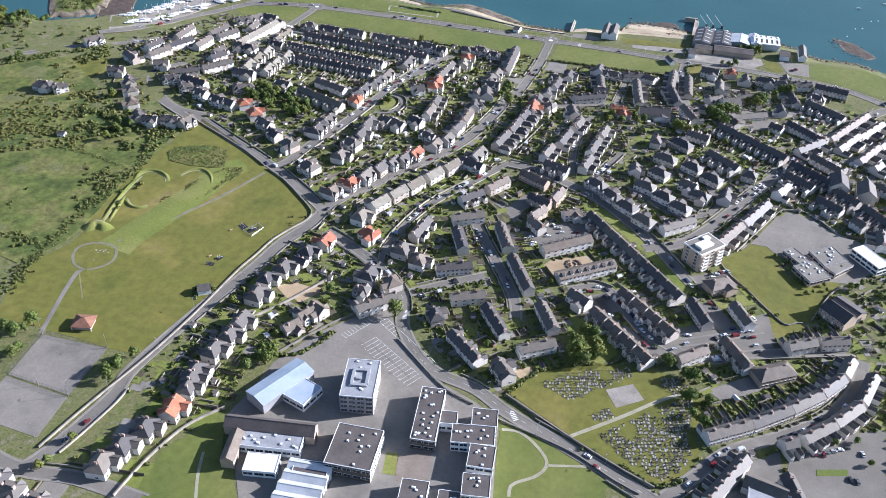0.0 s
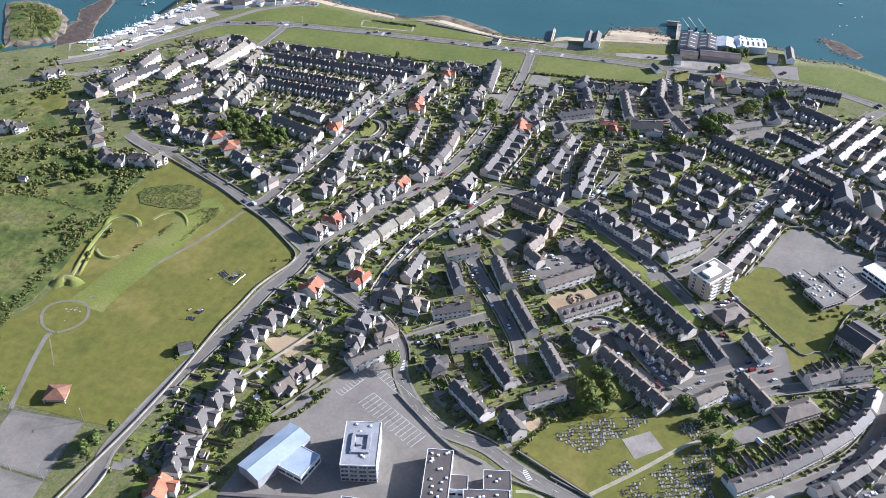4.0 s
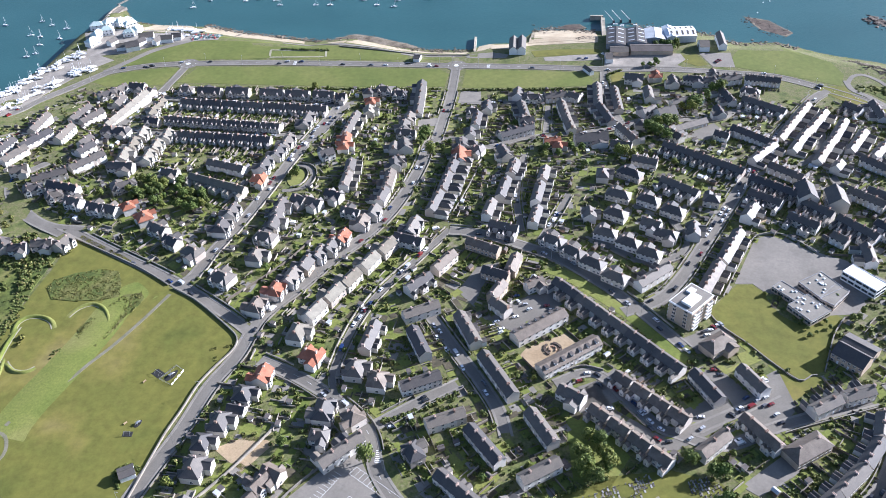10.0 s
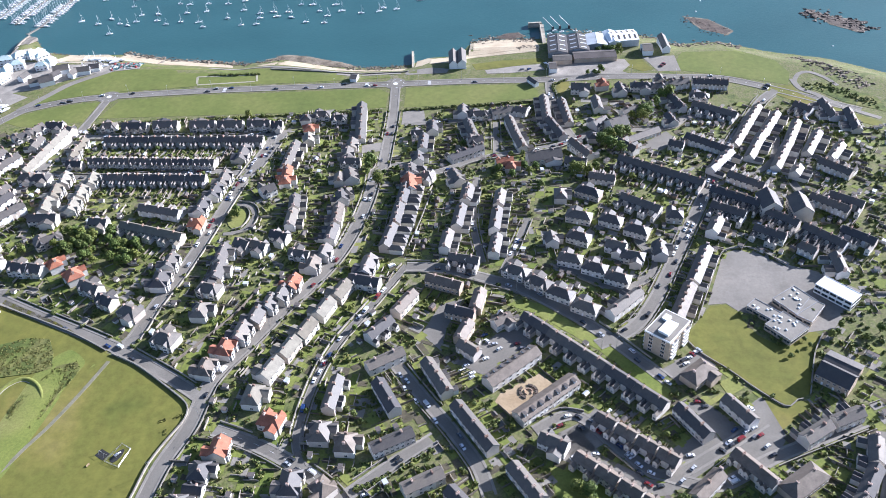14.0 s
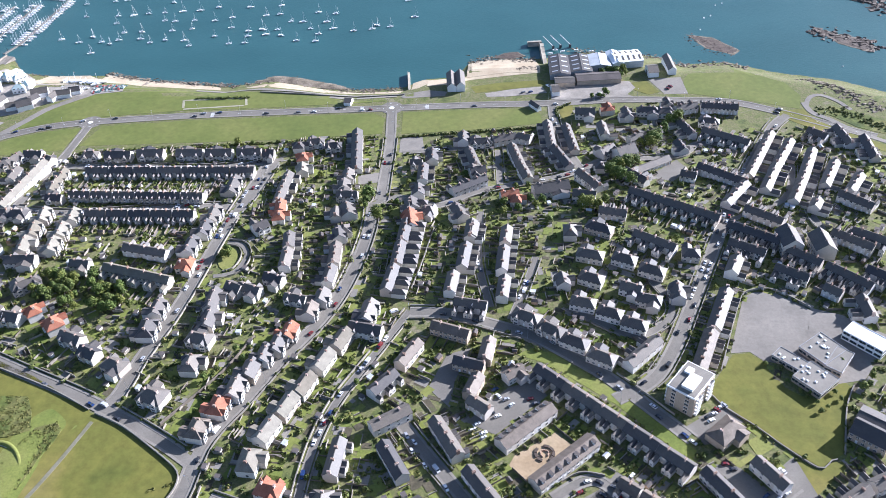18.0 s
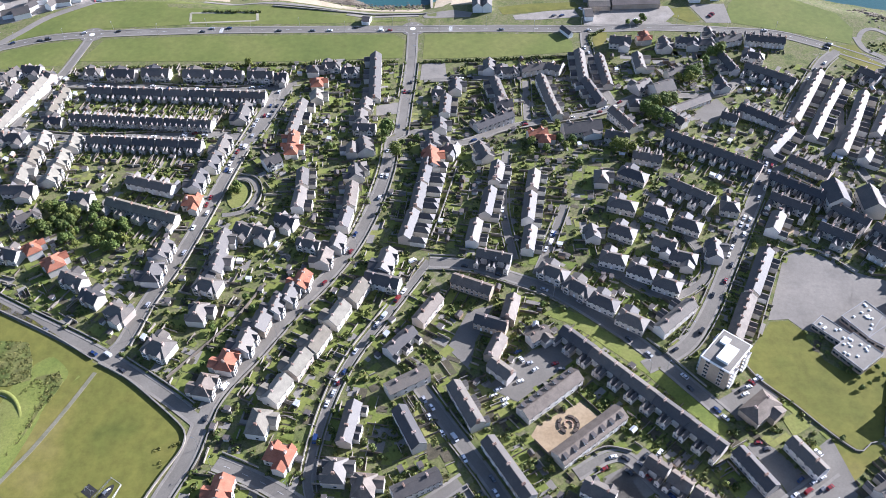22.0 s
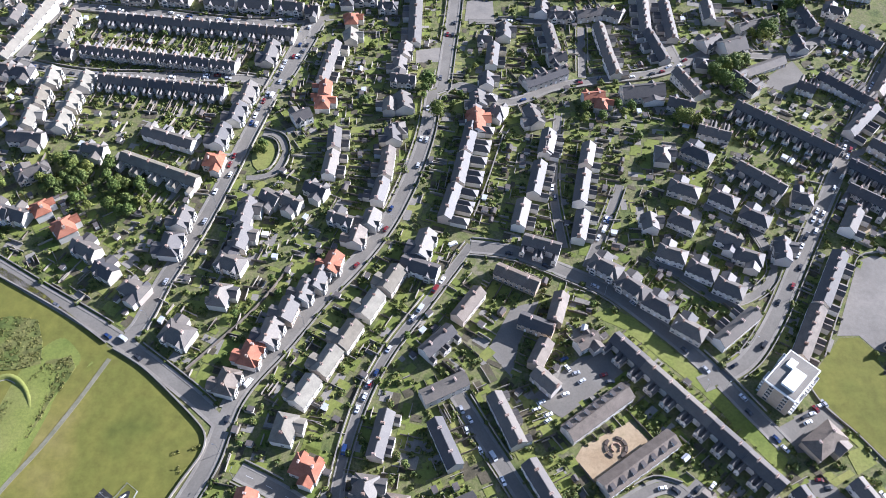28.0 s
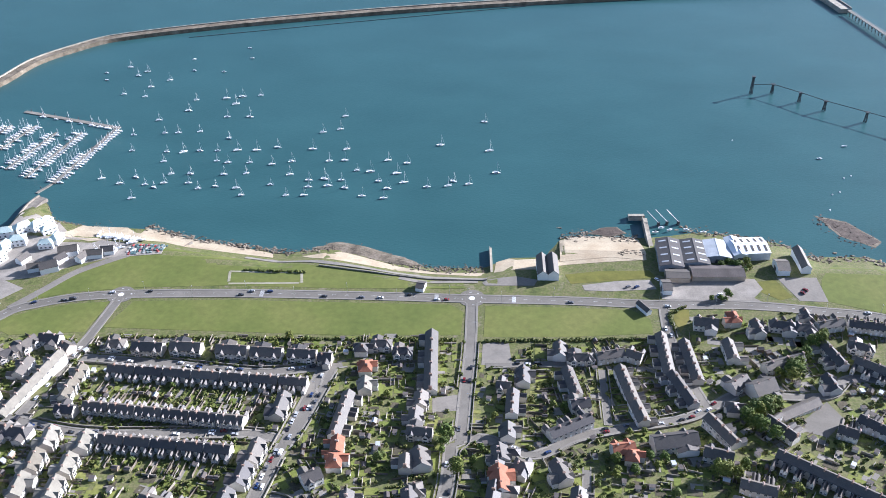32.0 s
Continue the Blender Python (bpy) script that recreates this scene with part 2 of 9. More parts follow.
def leafy(key, stops, spread):
    """Leaves: a tone for each clump and each plant."""
    mat, nt, b = nodes_of(key)
    g = nt.nodes.new("ShaderNodeNewGeometry")
    col = ramp(nt, g.outputs["Random Per Island"], stops)
    info = nt.nodes.new("ShaderNodeObjectInfo")
    col = mix(nt, col, ramp(nt, info.outputs["Random"], spread), 1.0, "MULTIPLY")
    nt.links.new(col, b.inputs["Base Color"])
    b.inputs["Roughness"].default_value = 0.7
    b.inputs["Specular IOR Level"].default_value = 0.2
    M[key] = mat


leafy("leaf", [(0.0, (0.056, 0.082, 0.02)), (0.5, (0.112, 0.145, 0.036)), (1.0, (0.19, 0.21, 0.062))], hues((0.7, 0.8, 0.7), (1.0, 1.0, 1.0), (1.3, 1.15, 0.9), (0.85, 0.95, 0.8)))
leafy("shrub", [(0.0, (0.042, 0.062, 0.015)), (0.4, (0.085, 0.11, 0.026)), (0.8, (0.15, 0.165, 0.042)), (1.0, (0.23, 0.185, 0.08))], hues((1.0, 1.0, 1.0), (1.0, 1.0, 1.0)))
leafy("tuft", [(0.0, (0.09, 0.098, 0.022)), (0.5, (0.13, 0.13, 0.032)), (1.0, (0.18, 0.165, 0.055))], hues((1.0, 1.0, 1.0), (1.0, 1.0, 1.0)))


leafy("dinghy_hull", [(0.0, (0.04, 0.09, 0.09)), (0.35, (0.10, 0.17, 0.17)), (0.6, (0.5, 0.5, 0.48)), (0.8, (0.08, 0.12, 0.13)), (1.0, (0.4, 0.05, 0.04))], hues((1.0, 1.0, 1.0), (1.0, 1.0, 1.0)))


def car_paint():
    mat, nt, b = nodes_of("car_paint")
    info = nt.nodes.new("ShaderNodeObjectInfo")
    r = nt.nodes.new("ShaderNodeValToRGB")
    r.color_ramp.interpolation = "CONSTANT"
    cs = [(0.75, 0.75, 0.75), (0.03, 0.03, 0.035), (0.35, 0.36, 0.38), (0.8, 0.8, 0.8), (0.02, 0.04, 0.12), (0.12, 0.12, 0.13), (0.16, 0.015, 0.015), (0.6, 0.6, 0.62), (0.5, 0.51, 0.52), (0.03, 0.03, 0.03)]
    e = r.color_ramp.elements
    e[0].position, e[0].color = 0.0, (*cs[0], 1)
    e[1].position, e[1].color = 0.1, (*cs[1], 1)
    for i, c in enumerate(cs[2:]):
        e.new((i + 2) / 10).color = (*c, 1)
    nt.links.new(info.outputs["Random"], r.inputs["Fac"])
    nt.links.new(r.outputs["Color"], b.inputs["Base Color"])
    b.inputs["Roughness"].default_value = 0.25
    b.inputs["Coat Weight"].default_value = 0.5
    M["car_paint"] = mat


car_paint()


def glass_like(key, colour, rough):
    mat, nt, b = nodes_of(key)
    n = tex(nt, "noise", 0.8, place(nt), 2)
    col = mix(nt, colour, tuple(c * 1.8 + 0.01 for c in colour), n.outputs["Fac"])
    nt.links.new(col, b.inputs["Base Color"])
    b.inputs["Roughness"].default_value = rough
    b.inputs["Specular IOR Level"].default_value = 0.6
    M[key] = mat


glass_like("window_glass", (0.02, 0.025, 0.03), 0.08)
glass_like("wet_rock", (0.06, 0.045, 0.03), 0.5)


def sea_water():
    mat, nt, b = nodes_of("sea")
    pos = place(nt)
    sc = nt.nodes.new("ShaderNodeMapping")
    sc.inputs["Scale"].default_value = (1.0, 1.6, 1.0)
    sc.inputs["Rotation"].default_value = (0, 0, 0.5)
    nt.links.new(pos, sc.inputs["Vector"])
    w = tex(nt, "noise", 0.35, sc.outputs["Vector"], 6, 0.6)
    big = tex(nt, "noise", 0.012, sc.outputs["Vector"], 3, 0.5)
    col = ramp(nt, big.outputs["Fac"], [(0.3, (0.028, 0.080, 0.083)), (0.7, (0.036, 0.097, 0.100))])
    nt.links.new(col, b.inputs["Base Color"])
    b.inputs["Roughness"].default_value = 0.3
    b.inputs["IOR"].default_value = 1.33
    bumped(nt, b, w.outputs["Fac"], 0.22, 0.6)
    M["sea"] = mat


sea_water()
# ---- the lie of the land ----
def smooth(a, b, v):
    u = min(1.0, max(0.0, (v - a) / (b - a)))
    return u * u * (3 - 2 * u)


COAST_X = (-3000, -520, -455, -430, -400, -380, -366, -360, -356, -350, -328, -297, -250, -217, -184, -139, -104, -82, -55, -30, 6, 25, 49, 61, 102, 126, 160, 188, 218, 234, 274, 309, 354, 400, 520, 3000)
COAST_Y = (-190, -150, -135, -138, -104, -66, -30, 30, 110, 118, 88, 80, 80, 69, 63, 54, 66, 59, 49, 43, 46, 60, 62, 88, 90, 92, 101, 99, 90, 74, 77, 57, 42, 10, -40, -60)


def coast(x):
    """The y of the water's edge at x; the sea lies beyond it."""
    for i in range(len(COAST_X) - 1):
        if x <= COAST_X[i + 1]:
            u = (x - COAST_X[i]) / (COAST_X[i + 1] - COAST_X[i]) if COAST_X[i + 1] != COAST_X[i] else 0
            return COAST_Y[i] + max(0.0, min(1.0, u)) * (COAST_Y[i + 1] - COAST_Y[i])
    return COAST_Y[-1]


def upland(x, y):
    return 7 + 13 * smooth(40, 190, -y) - 0.02 * min(250, max(-200, x)) * smooth(100, 250, -y)


def land(x, y):
    """Height of the ground: a level sea front, then a slow rise inland, and a beach down to the sea."""
    s = coast(x) - y
    if s >= 30:
        return upland(x, y)
    if s <= 0:
        return max(-4.0, s * 0.12)
    w = 1.6 * smooth(0, 14, s) + 0.04 * s
    u = smooth(10, 30, s)
    return w * (1 - u) + upland(x, y) * u


# ---- mesh helpers ----
def geo():
    return {"v": [], "f": [], "m": []}


def add_faces(g, vs, fs, m=0):
    k = len(g["v"])
    g["v"].extend(vs)
    g["f"].extend([tuple(i + k for i in f) for f in fs])
    g["m"].extend([m] * len(fs))


BOX_FACES = [(0, 3, 2, 1), (4, 5, 6, 7), (0, 1, 5, 4), (1, 2, 6, 5), (2, 3, 7, 6), (3, 0, 4, 7)]


def add_box(g, x, y, z, sx, sy, sz, m=0, turn=0.0, taper=1.0):
    """A box that stands on z, sx by sy by sz, turned about its own upright axis."""
    c, s = math.cos(turn), math.sin(turn)
    vs = []
    for zz, k in ((z, 1.0), (z + sz, taper)):
        for ax, ay in ((-1, -1), (1, -1), (1, 1), (-1, 1)):
            px, py = ax * sx / 2 * k, ay * sy / 2 * k
            vs.append((x + px * c - py * s, y + px * s + py * c, zz))
    add_faces(g, vs, BOX_FACES, m)


def add_tube(g, x, y, z, r, h, n=8, m=0, r2=None):
    r2 = r if r2 is None else r2
    vs = [(x + r * math.cos(2 * math.pi * i / n), y + r * math.sin(2 * math.pi * i / n), z) for i in range(n)]
    vs += [(x + r2 * math.cos(2 * math.pi * i / n), y + r2 * math.sin(2 * math.pi * i / n), z + h) for i in range(n)]
    fs = [(i, (i + 1) % n, n + (i + 1) % n, n + i) for i in range(n)] + [tuple(range(n, 2 * n)), tuple(reversed(range(n)))]
    add_faces(g, vs, fs, m)


def add_bar(g, a, b, r, m=0, n=5):
    """A round bar from a to b."""
    a, b = Vector(a), Vector(b)
    w = (b - a).normalized()
    p = w.orthogonal().normalized()
    q = w.cross(p)
    vs = []
    for c in (a, b):
        for i in range(n):
            t = 2 * math.pi * i / n
            vs.append(tuple(c + r * (math.cos(t) * p + math.sin(t) * q)))
    fs = [(i, (i + 1) % n, n + (i + 1) % n, n + i) for i in range(n)] + [tuple(range(n, 2 * n)), tuple(reversed(range(n)))]
    add_faces(g, vs, fs, m)


def mesh_of(name, g, mats, smooth_shade=False):
    me = bpy.data.meshes.new(name)
    me.from_pydata(g["v"], [], g["f"])
    for mat in mats:
        me.materials.append(mat)
    if len(mats) > 1:
        me.polygons.foreach_set("material_index", g["m"])
    if smooth_shade:
        me.polygons.foreach_set("use_smooth", [True] * len(g["f"]))
    me.update()
    return me


def part(name, me, parent, at=None, label=""):
    """Links one mesh as a part under its thing."""
    ob = new(name, me)
    ob.parent = parent
    if at is not None:
        ob.matrix_basis = at
    return tagged(ob, label)


def thing(name, label, category, at, group="", kind="", me=None):
    ob = new(name, me)
    ob.matrix_basis = at
    return tagged(ob, label, category, group, kind)


# ---- taken ground ----
GX, GY, GW, GH = -620, -720, 1100, 900
taken = np.zeros((GH, GW), np.uint8)


def claim(x, y, ang, sx, sy, v=1):
    """Marks a turned rectangle of ground as taken."""
    r = math.hypot(sx, sy) / 2 + 1
    i0, i1 = max(0, int(y - r - GY)), min(GH, int(y + r - GY) + 1)
    j0, j1 = max(0, int(x - r - GX)), min(GW, int(x + r - GX) + 1)
    if i1 <= i0 or j1 <= j0:
        return
    yy, xx = np.mgrid[i0:i1, j0:j1]
    dx, dy = xx + 0.5 + GX - x, yy + 0.5 + GY - y
    c, s = math.cos(ang), math.sin(ang)
    inside = (abs(dx * c + dy * s) <= sx / 2) & (abs(-dx * s + dy * c) <= sy / 2)
    taken[i0:i1, j0:j1][inside] = v


def claim_area(points, v):
    ps = np.array(points, float)
    j0, j1 = max(0, int(ps[:, 0].min() - GX)), min(GW, int(ps[:, 0].max() - GX) + 1)
    i0, i1 = max(0, int(ps[:, 1].min() - GY)), min(GH, int(ps[:, 1].max() - GY) + 1)
    if i1 <= i0 or j1 <= j0:
        return
    yy, xx = np.mgrid[i0:i1, j0:j1]
    xx, yy = xx + 0.5 + GX, yy + 0.5 + GY
    inside = np.zeros(xx.shape, bool)
    for (x0, y0), (x1, y1) in zip(ps, np.roll(ps, -1, 0)):
        if y0 != y1:
            inside ^= ((y0 > yy) != (y1 > yy)) & (xx < (x1 - x0) * (yy - y0) / (y1 - y0) + x0)
    taken[i0:i1, j0:j1][inside] = v


def free(x, y, r=0):
    i, j = int(y - GY), int(x - GX)
    r = int(r)
    if i - r < 0 or j - r < 0 or i + r >= GH or j + r >= GW:
        return False
    return not taken[i - r:i + r + 1, j - r:j + r + 1].any()


# ---- ground, sea and sheets laid on the ground ----
def build_ground():
    fx = [-3000, -2200, -1600, -1200, -900, -750] + list(np.arange(-640, 481, 6.0)) + [540, 620, 750, 950, 1300, 1900, 3000]
    fy = [-3000, -2000, -1400, -1050, -850] + list(np.arange(-740, 201, 6.0)) + [260, 400, 700]
    g = geo()
    for y in fy:
        for x in fx:
            z = land(x, y)
            if x < -190 and y < -60 and coast(x) - y > 40:
                z += 1.5 * noise.noise((x / 30, y / 30, 0)) * smooth(190, 260, -x)
            g["v"].append((float(x), float(y), z))
    n = len(fx)
    for i in range(len(fy) - 1):
        for j in range(n - 1):
            k = i * n + j
            g["f"].append((k, k + 1, k + n + 1, k + n))
    g["m"] = [0] * len(g["f"])
    tagged(new("ground", mesh_of("ground", g, [M["earth"]], True)), "green and grey town ground sloping down to the sea", "ground", kind="structure")


def build_sea():
    g = geo()
    xs = [-4500, -2000, -900, -500, -250, 0, 250, 500, 900, 2000, 4500]
    ys = [-400, -150, 0, 60, 120, 200, 300, 450, 700, 1200, 2400, 4500]
    g["v"] = [(x, y, 0.0) for y in ys for x in xs]
    n = len(xs)
    g["f"] = [(i * n + j, i * n + j + 1, (i + 1) * n + j + 1, (i + 1) * n + j) for i in range(len(ys) - 1) for j in range(n - 1)]
    g["m"] = [0] * len(g["f"])
    tagged(new("water", mesh_of("water", g, [M["sea"]])), "calm teal blue sea water in the harbour", "sea", kind="structure")


def sheet(name, label, category, points, mat, lift=0.1, kind="structure", mark=2, edge=0.0):
    """A flat-lying sheet with the given outline, cut into strips so that it follows the ground; its rim reaches down."""
    bm = bmesh.new()
    bm.faces.new([bm.verts.new((x, y, 0)) for x, y in points])
    xs, ys = [p[0] for p in points], [p[1] for p in points]
    for axis, lo, hi in ((0, min(xs), max(xs)), (1, min(ys), max(ys))):
        k = math.floor(lo / 9) * 9 + 9
        while k < hi:
            co, no = [0, 0, 0], [0, 0, 0]
            co[axis], no[axis] = k, 1
            bmesh.ops.bisect_plane(bm, geom=bm.verts[:] + bm.edges[:] + bm.faces[:], plane_co=co, plane_no=no)
            k += 9
    bmesh.ops.recalc_face_normals(bm, faces=bm.faces)
    if sum(f.normal.z for f in bm.faces) < 0:
        bmesh.ops.reverse_faces(bm, faces=bm.faces[:])
    rim = [e for e in bm.edges if len(e.link_faces) == 1]
    out = bmesh.ops.extrude_edge_only(bm, edges=rim)
    low = {v for v in out["geom"] if isinstance(v, bmesh.types.BMVert)}
    for v in bm.verts:
        v.co.z = land(v.co.x, v.co.y) + (lift if v not in low else -0.4)
    me = bpy.data.meshes.new(name)
    bm.to_mesh(me)
    bm.free()
    me.materials.append(mat)
    if mark:
        claim_area(points, mark)
    return tagged(new(name, me), label, category, kind=kind)


def along(points, step):
    """Points every step metres along a line through the given points, rounded at the corners, each with its heading."""
    ps = [Vector(p) for p in points]
    fine = []
    for i in range(len(ps) - 1):
        a, b = ps[i], ps[i + 1]
        ta = (ps[i + 1] - ps[max(0, i - 1)]) * 0.5
        tb = (ps[min(len(ps) - 1, i + 2)] - ps[i]) * 0.5
        lim = (b - a).length
        ta, tb = ta * min(1, lim / max(ta.length, 1e-6)), tb * min(1, lim / max(tb.length, 1e-6))
        n = max(2, int(lim / 2))
        for k in range(n):
            u = k / n
            fine.append(a * (2 * u**3 - 3 * u * u + 1) + ta * (u**3 - 2 * u * u + u) + b * (3 * u * u - 2 * u**3) + tb * (u**3 - u * u))
    fine.append(ps[-1])
    out, gone, need = [], 0.0, 0.0
    for a, b in zip(fine, fine[1:]):
        d = (b - a).length
        while d > 1e-9 and gone + d >= need:
            out.append((a + (b - a) * ((need - gone) / d), math.atan2(b.y - a.y, b.x - a.x)))
            need += step
        gone += d
    return out


ROADS = []


def ribbon(g, line, off, width, lift, m=0, skirt=0.0):
    """A strip of that width along a line, shifted sideways by off, lying on the ground."""
    k = len(g["v"])
    n = 0
    for p, a in line:
        nx, ny = -math.sin(a), math.cos(a)
        for s in (-0.5, 0.5):
            x, y = p.x + nx * (off + s * width), p.y + ny * (off + s * width)
            g["v"].append((x, y, land(x, y) + lift))
        n += 1
    for i in range(n - 1):
        g["f"].append((k + 2 * i + 1, k + 2 * i, k + 2 * i + 2, k + 2 * i + 3))
        g["m"].append(m)
    if skirt:
        j = len(g["v"])
        for i in range(2 * n):
            x, y, z = g["v"][k + i]
            g["v"].append((x, y, z - skirt))
        for i in range(n - 1):
            a, b = k + 2 * i, k + 2 * i + 2
            g["f"].append((a, j + 2 * i, j + 2 * i + 2, b))
            g["f"].append((b + 1, j + 2 * i + 3, j + 2 * i + 1, a + 1))
            g["m"] += [m, m]


lane = np.zeros((GH, GW), np.uint8)


def on_lane(x, y):
    i, j = int(y - GY), int(x - GX)
    return 0 <= i < GH and 0 <= j < GW and lane[i, j]


def road(points, width=7.0, paved=1.3, lined=True, name="road", label="grey asphalt street with parked cars between pavements"):
    """An asphalt carriageway, with a broken white line where it is a main road."""
    global taken
    k = len(ROADS)
    g = geo()
    ribbon(g, along(points, 5.0), 0, width, 0.12 + 0.0025 * k, 0, 0.5)
    tagged(new(name, mesh_of(name, g, [M["asphalt"]])), label, "road", kind="structure")
    if lined:
        g = geo()
        dash = along(points, 1.0)
        for i in range(4, len(dash) - 6, 9):
            ribbon(g, dash[i:i + 4], 0, 0.12, 0.215)
        tagged(new("road_line", mesh_of("road_line", g, [M["white_line"]])), "broken white centre line painted on asphalt", "road marking", kind="structure")
    for p, a in along(points, 2.0):
        claim(p.x, p.y, a, 3, width + 2 * paved, 3)
    keep, taken = taken, lane
    for p, a in along(points, 1.0):
        claim(p.x, p.y, a, 2, width - 0.4, 1)
    taken = keep
    ROADS.append((points, width, paved))


def pavements():
    """Raised pavements with kerbs beside every street, broken where another street comes in."""
    for k, (points, width, paved) in enumerate(ROADS):
        g = geo()
        for s in (-1, 1):
            o = s * (width / 2 + paved / 2)
            run = []
            for p, a in along(points, 2.5) + [(None, 0)]:
                if p is not None and not on_lane(p.x - math.sin(a) * o, p.y + math.cos(a) * o):
                    run.append((p, a))
                    continue
                if len(run) > 1:
                    ribbon(g, run, o, paved, 0.26 - 0.0015 * k, 0, 0.6)
                run = []
        if g["f"]:
            tagged(new("pavement", mesh_of("pavement", g, [M["paving"]])), "pale grey concrete pavement with a raised kerb", "pavement", kind="structure")

# ---- the setting ----
build_ground()
build_sea()
road([(-366, -167), (-350, -149), (-335, -112), (-327, -82), (-299, -33), (-284, -24), (-264, -16), (-233, -10), (-162, -4), (-85, -1), (1, 1), (65, 3), (124, 3), (175, 6), (220, 3), (266, -4), (350, -56)], 6.5)
road([(1, 1), (3, -49), (3, -94), (3, -134), (-1, -135), (-1, -167), (-5, -199), (-13, -231), (-24, -256), (-38, -280), (-50, -304), (-64, -331), (-68, -361), (-75, -385), (-79, -414), (-88, -457), (-95, -507), (-93, -524), (-101, -570), (-117, -594)], 5.3, lined=False)
road([(-232, -11), (-235, -51), (-237, -82), (-238, -120), (-239, -156), (-236, -182)], 4.3, lined=False)
road([(-81, -63), (-85, -104), (-89, -148), (-97, -213), (-103, -249), (-110, -277), (-114, -302), (-118, -310)], 5.0, lined=False)
road([(-209, -268), (-169, -287), (-122, -309), (-83, -332), (-63, -346)], 5.0, lined=False)
road([(-245, -134), (-198, -143), (-145, -139), (-106, -136), (-88, -140)], 4.6, lined=False)
road([(-230, -75), (-175, -77), (-121, -81), (-85, -74), (-67, -68)], 4.6, lined=False)
road([(28, -241), (10, -277), (-4, -305), (-12, -333), (-15, -369), (-8, -386)], 3.0, paved=0.6, lined=False)
road([(28, -242), (49, -243), (75, -252), (95, -261), (124, -284), (138, -298), (152, -314), (165, -329)], 5.3, lined=False)
road([(132, -304), (152, -291), (167, -268), (182, -236), (203, -191), (223, -148), (246, -100), (280, -39), (296, -21)], 5.3, lined=False)
road([(83, -248), (93, -218), (100, -194)], 3.3, paved=0.6, lined=False)
road([(2, -131), (17, -129), (41, -140), (62, -125), (87, -115), (125, -102), (160, -76), (174, -80)], 4.3, lined=False)
road([(124, 3), (124, -26), (128, -56), (135, -88), (138, -96)], 4.3, lined=False)
road([(-55, -363), (-32, -372), (-8, -386), (10, -402), (21, -427), (43, -449), (71, -455), (90, -464), (121, -474), (150, -484), (171, -492)], 5.3)
road([(11, -400), (34, -379), (52, -364)], 4.3, lined=False)
road([(25, -315), (44, -342), (60, -364), (71, -382), (76, -398)], 4.6, lined=False)
road([(97, -361), (117, -351), (137, -372), (154, -385), (179, -372), (207, -352)], 4.0, lined=False)
road([(154, -385), (176, -390), (203, -375), (231, -362), (253, -352)], 4.3, lined=False)
road([(164, -495), (181, -470), (195, -449), (220, -428), (240, -408), (254, -382), (259, -358)], 4.6, lined=False)
road([(-76, -69), (-82, -117), (-87, -147)], 4.0, lined=False)
road([(72, -238), (66, -199), (68, -144)], 3.3, paved=0.6, lined=False)
road([(-210, -274), (-247, -255), (-273, -223), (-261, -194)], 4.0, lined=False)
road([(-412, -259), (-374, -213), (-337, -186), (-305, -152), (-294, -116)], 4.0, lined=False)
road([(13, -64), (47, -60), (74, -59)], 3.3, paved=0.6, lined=False)
road([(81, -63), (81, -82), (81, -114)], 3.3, paved=0.6, lined=False)
road([(172, -80), (204, -77), (222, -60), (246, -63)], 3.6, lined=False)
road([(282, -78), (260, -137), (216, -163)], 3.3, paved=0.6, lined=False)
road([(303, -79), (271, -150), (272, -172)], 3.3, paved=0.6, lined=False)
road([(161, -209), (171, -240), (150, -260), (128, -248), (112, -236)], 3.3, paved=0.6, lined=False)
road([(219, -163), (245, -187), (262, -214), (280, -236)], 4.0, lined=False)
road([(-130, -573), (-103, -576), (-77, -571), (-42, -571)], 5.3, lined=False)
road([(-199, -267), (-221, -266), (-241, -256), (-265, -234), (-281, -214)], 3.6, lined=False)
road([(-85.5, -180.0), (-77.5, -181.5), (-72.0, -190.0), (-72.2, -201.0), (-77.0, -209.5), (-88.0, -212.0)], 2.6, paved=0.4, lined=False)
pavements()

# ---- buildings ----
def tilted(x, y, ang, dz=0.0):
    return pose(x, y, land(x, y) + dz, 0, 0, math.degrees(ang))


def gable_walls(w, d, he, rise, base=-1.6):
    """Walls with gables at the ends of the ridge, which runs along x."""
    g = geo()
    vs = []
    for x in (-w / 2, w / 2):
        vs += [(x, -d / 2, base), (x, d / 2, base), (x, d / 2, he), (x, 0, he + rise), (x, -d / 2, he)]
    add_faces(g, vs, [(0, 4, 3, 2, 1), (5, 6, 7, 8, 9), (0, 5, 9, 4), (1, 2, 7, 6), (2, 3, 8, 7), (3, 4, 9, 8)])
    return g


